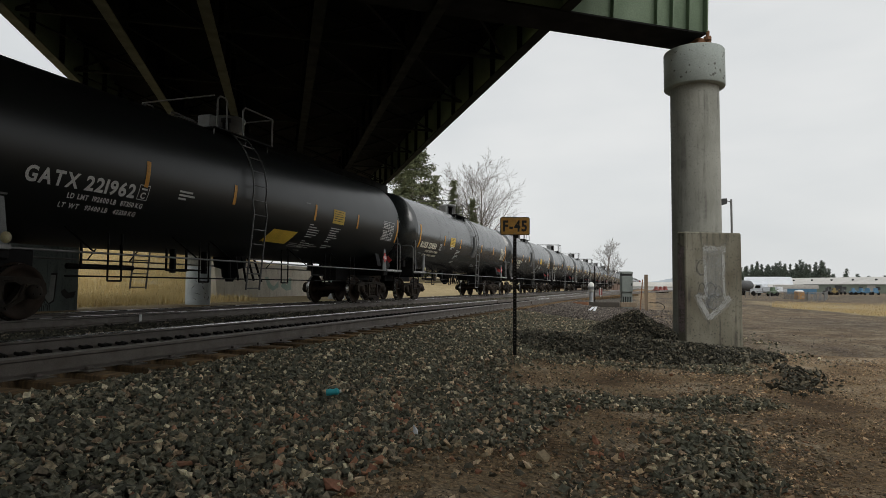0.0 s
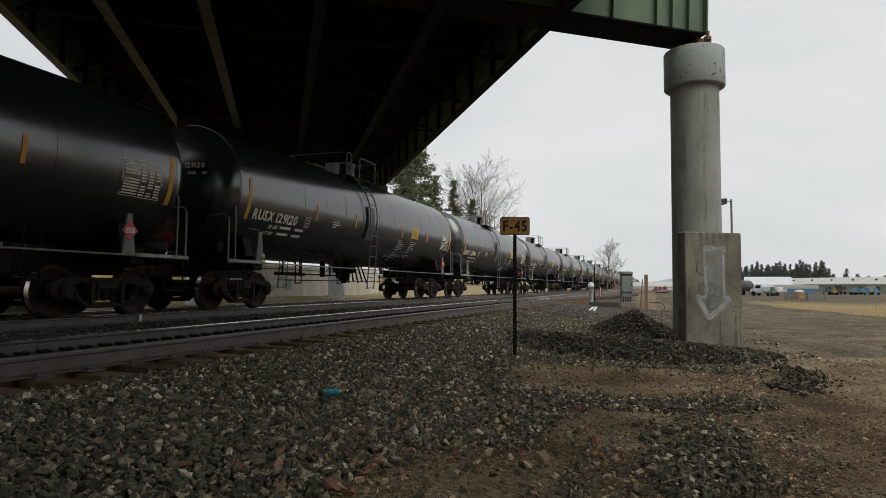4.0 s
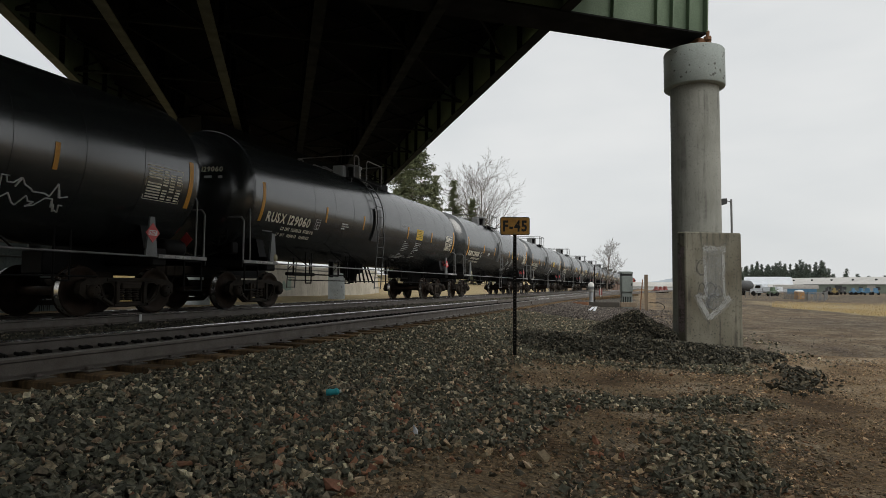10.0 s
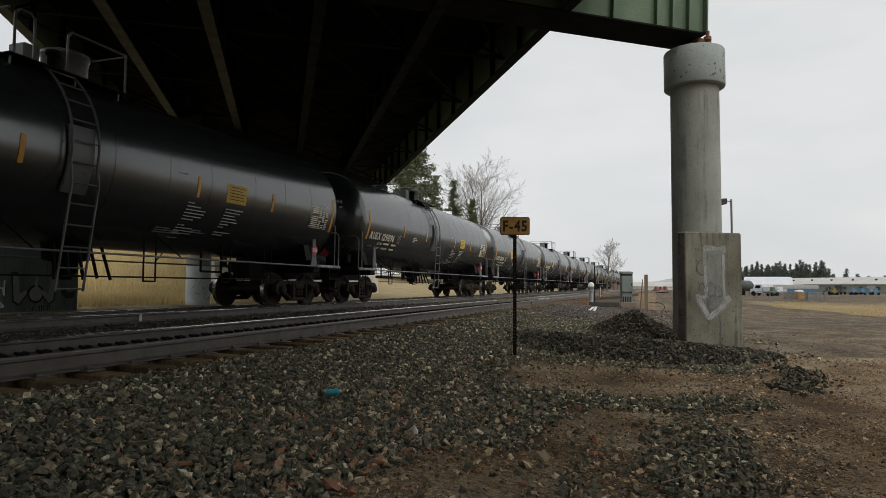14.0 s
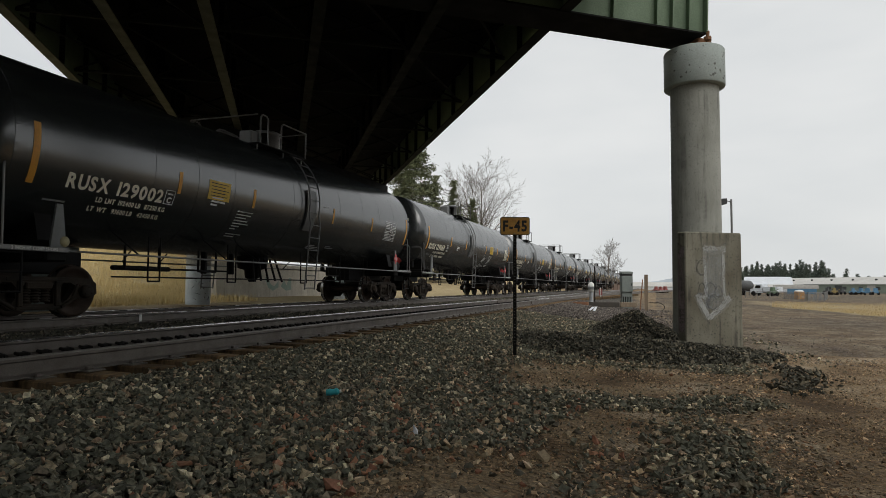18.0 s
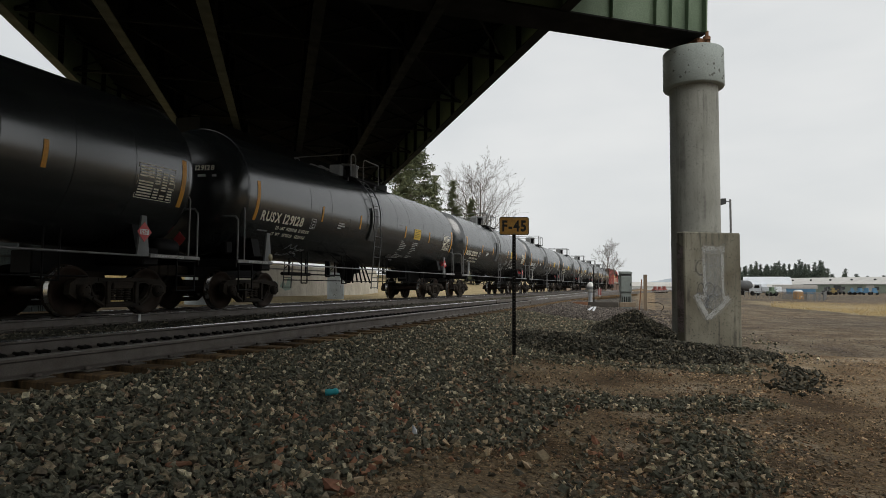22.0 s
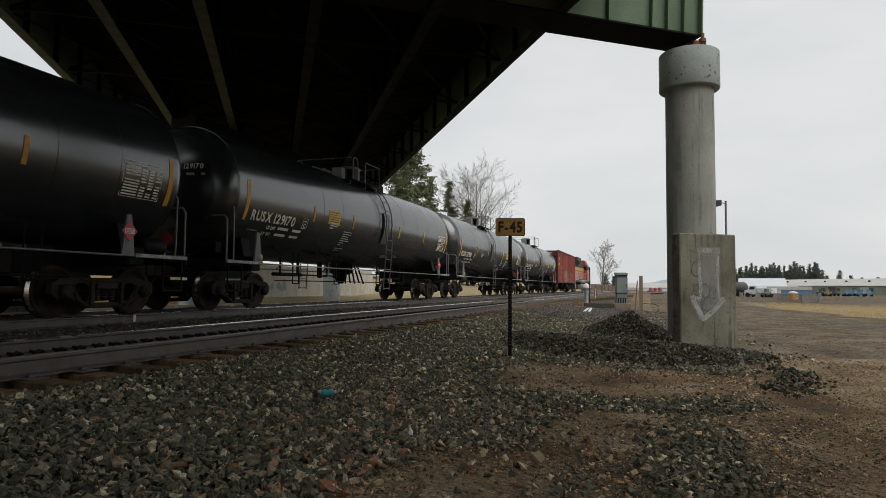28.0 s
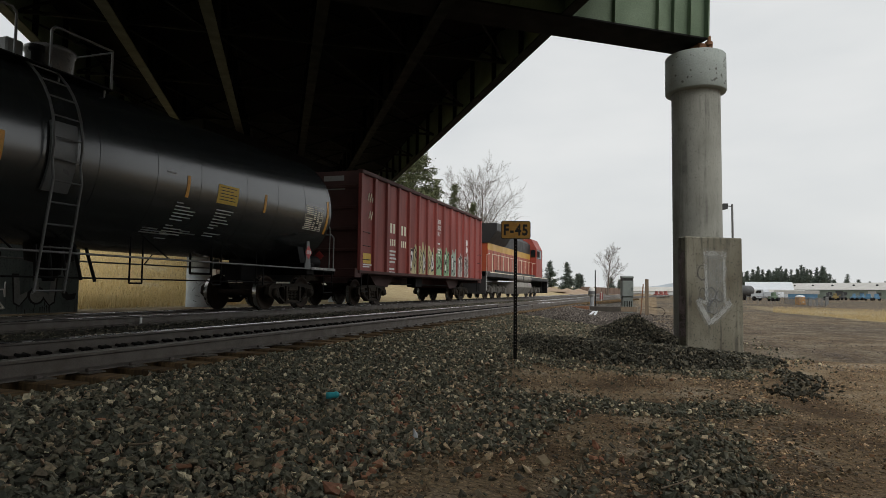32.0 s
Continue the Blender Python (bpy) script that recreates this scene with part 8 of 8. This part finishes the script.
def litter():
    x, y = -2.74, 5.1
    z = float(ground_z(x, y))
    t = thing("plastic_bottle", "crushed turquoise plastic bottle lying on the ballast", "bottle", at=pose(x, y, z + 0.075, 12, 84, 35))
    part("body", Shape().lathe([(0, -0.06), (0.029, -0.056), (0.032, -0.02), (0.025, 0.01), (0.031, 0.035), (0.025, 0.05), (0.012, 0.062)], 14), M_LITTER, t)
    part("cap", Shape().lathe([(0.014, 0.062), (0.014, 0.076), (0, 0.077)], 10), M_WHITE, t)
    rng = np.random.default_rng(9)
    for name, label, x, y, r, m in (("white_rock", "pale angular rock on the gravel", -1.73, 4.51, 0.05, M_SHEDW), ("red_stone", "flat brick-red stone on the gravel", -2.6, 3.02, 0.06, M_RUSTWOOD), ("tan_rock", "rounded tan rock at the edge of the heap", -0.12, 11.59, 0.06, M_SAND), ("brown_stump", "small brown stub of wood on the dirt", 0.2, 9.87, 0.05, M_RUSTWOOD)):
        v, f = pebble_shapes(rng, 1)
        s = Shape().add([tuple(p * r * np.array([1.2, 1, 0.5 if name == "red_stone" else 1])) for p in v[0]], [tuple(q) for q in f])
        tagged(part(name, s, m, at=pose(x, y, float(ground_z(x, y)) + r * 0.55, 0, 0, 30)), label, "rock" if "rock" in name or "stone" in name else "wood")
    for k, (x, y, a, L) in enumerate(((0.02, 4.4, 48, 0.36), (-2.99, 3.05, 40, 0.16), (1.04, 4.84, -62, 0.14), (-1.75, 9.4, -40, 0.4), (-2.35, 3.25, 35, 0.16))):
        z = float(ground_z(x, y)) + 0.05
        d = Vector((math.cos(radians(a)), math.sin(radians(a)), 0.05))
        tagged(part("dead_twig", Shape().rod((0, 0, 0), d * L * 0.6, 0.006, 5).rod(d * L * 0.6, d * L + Vector((0.02, 0.03, 0.01)), 0.005, 5), M_WOOD, at=pose(x, y, z)), "thin dry twig lying on the gravel", "twig", "dead twigs")


pole_lamp()
signal_cabinet()
posts()
timber_row()
turnout()
far_clutter()
litter()


def motions():
    """The train rolls by; every wheelset turns with it."""
    for car, y0 in ROLLING:
        walk(car, [(t, pose(TRAIN_X, y0 - SPEED * t + lag, TRAIN_RAIL)) for t, lag in LAG])
    step = math.degrees(SPEED / FPS / 0.46)
    first = WHEELS[0]
    walk(first, [(i / FPS, pose(0, 0, 0, (i * step) % 360)) for i in range(32 * FPS + 1)])
    for w in WHEELS[1:]:
        w.rotation_mode = "QUATERNION"
        keys = w.animation_data_create()
        keys.action = first.animation_data.action
        keys.action_slot = first.animation_data.action_slot


motions()
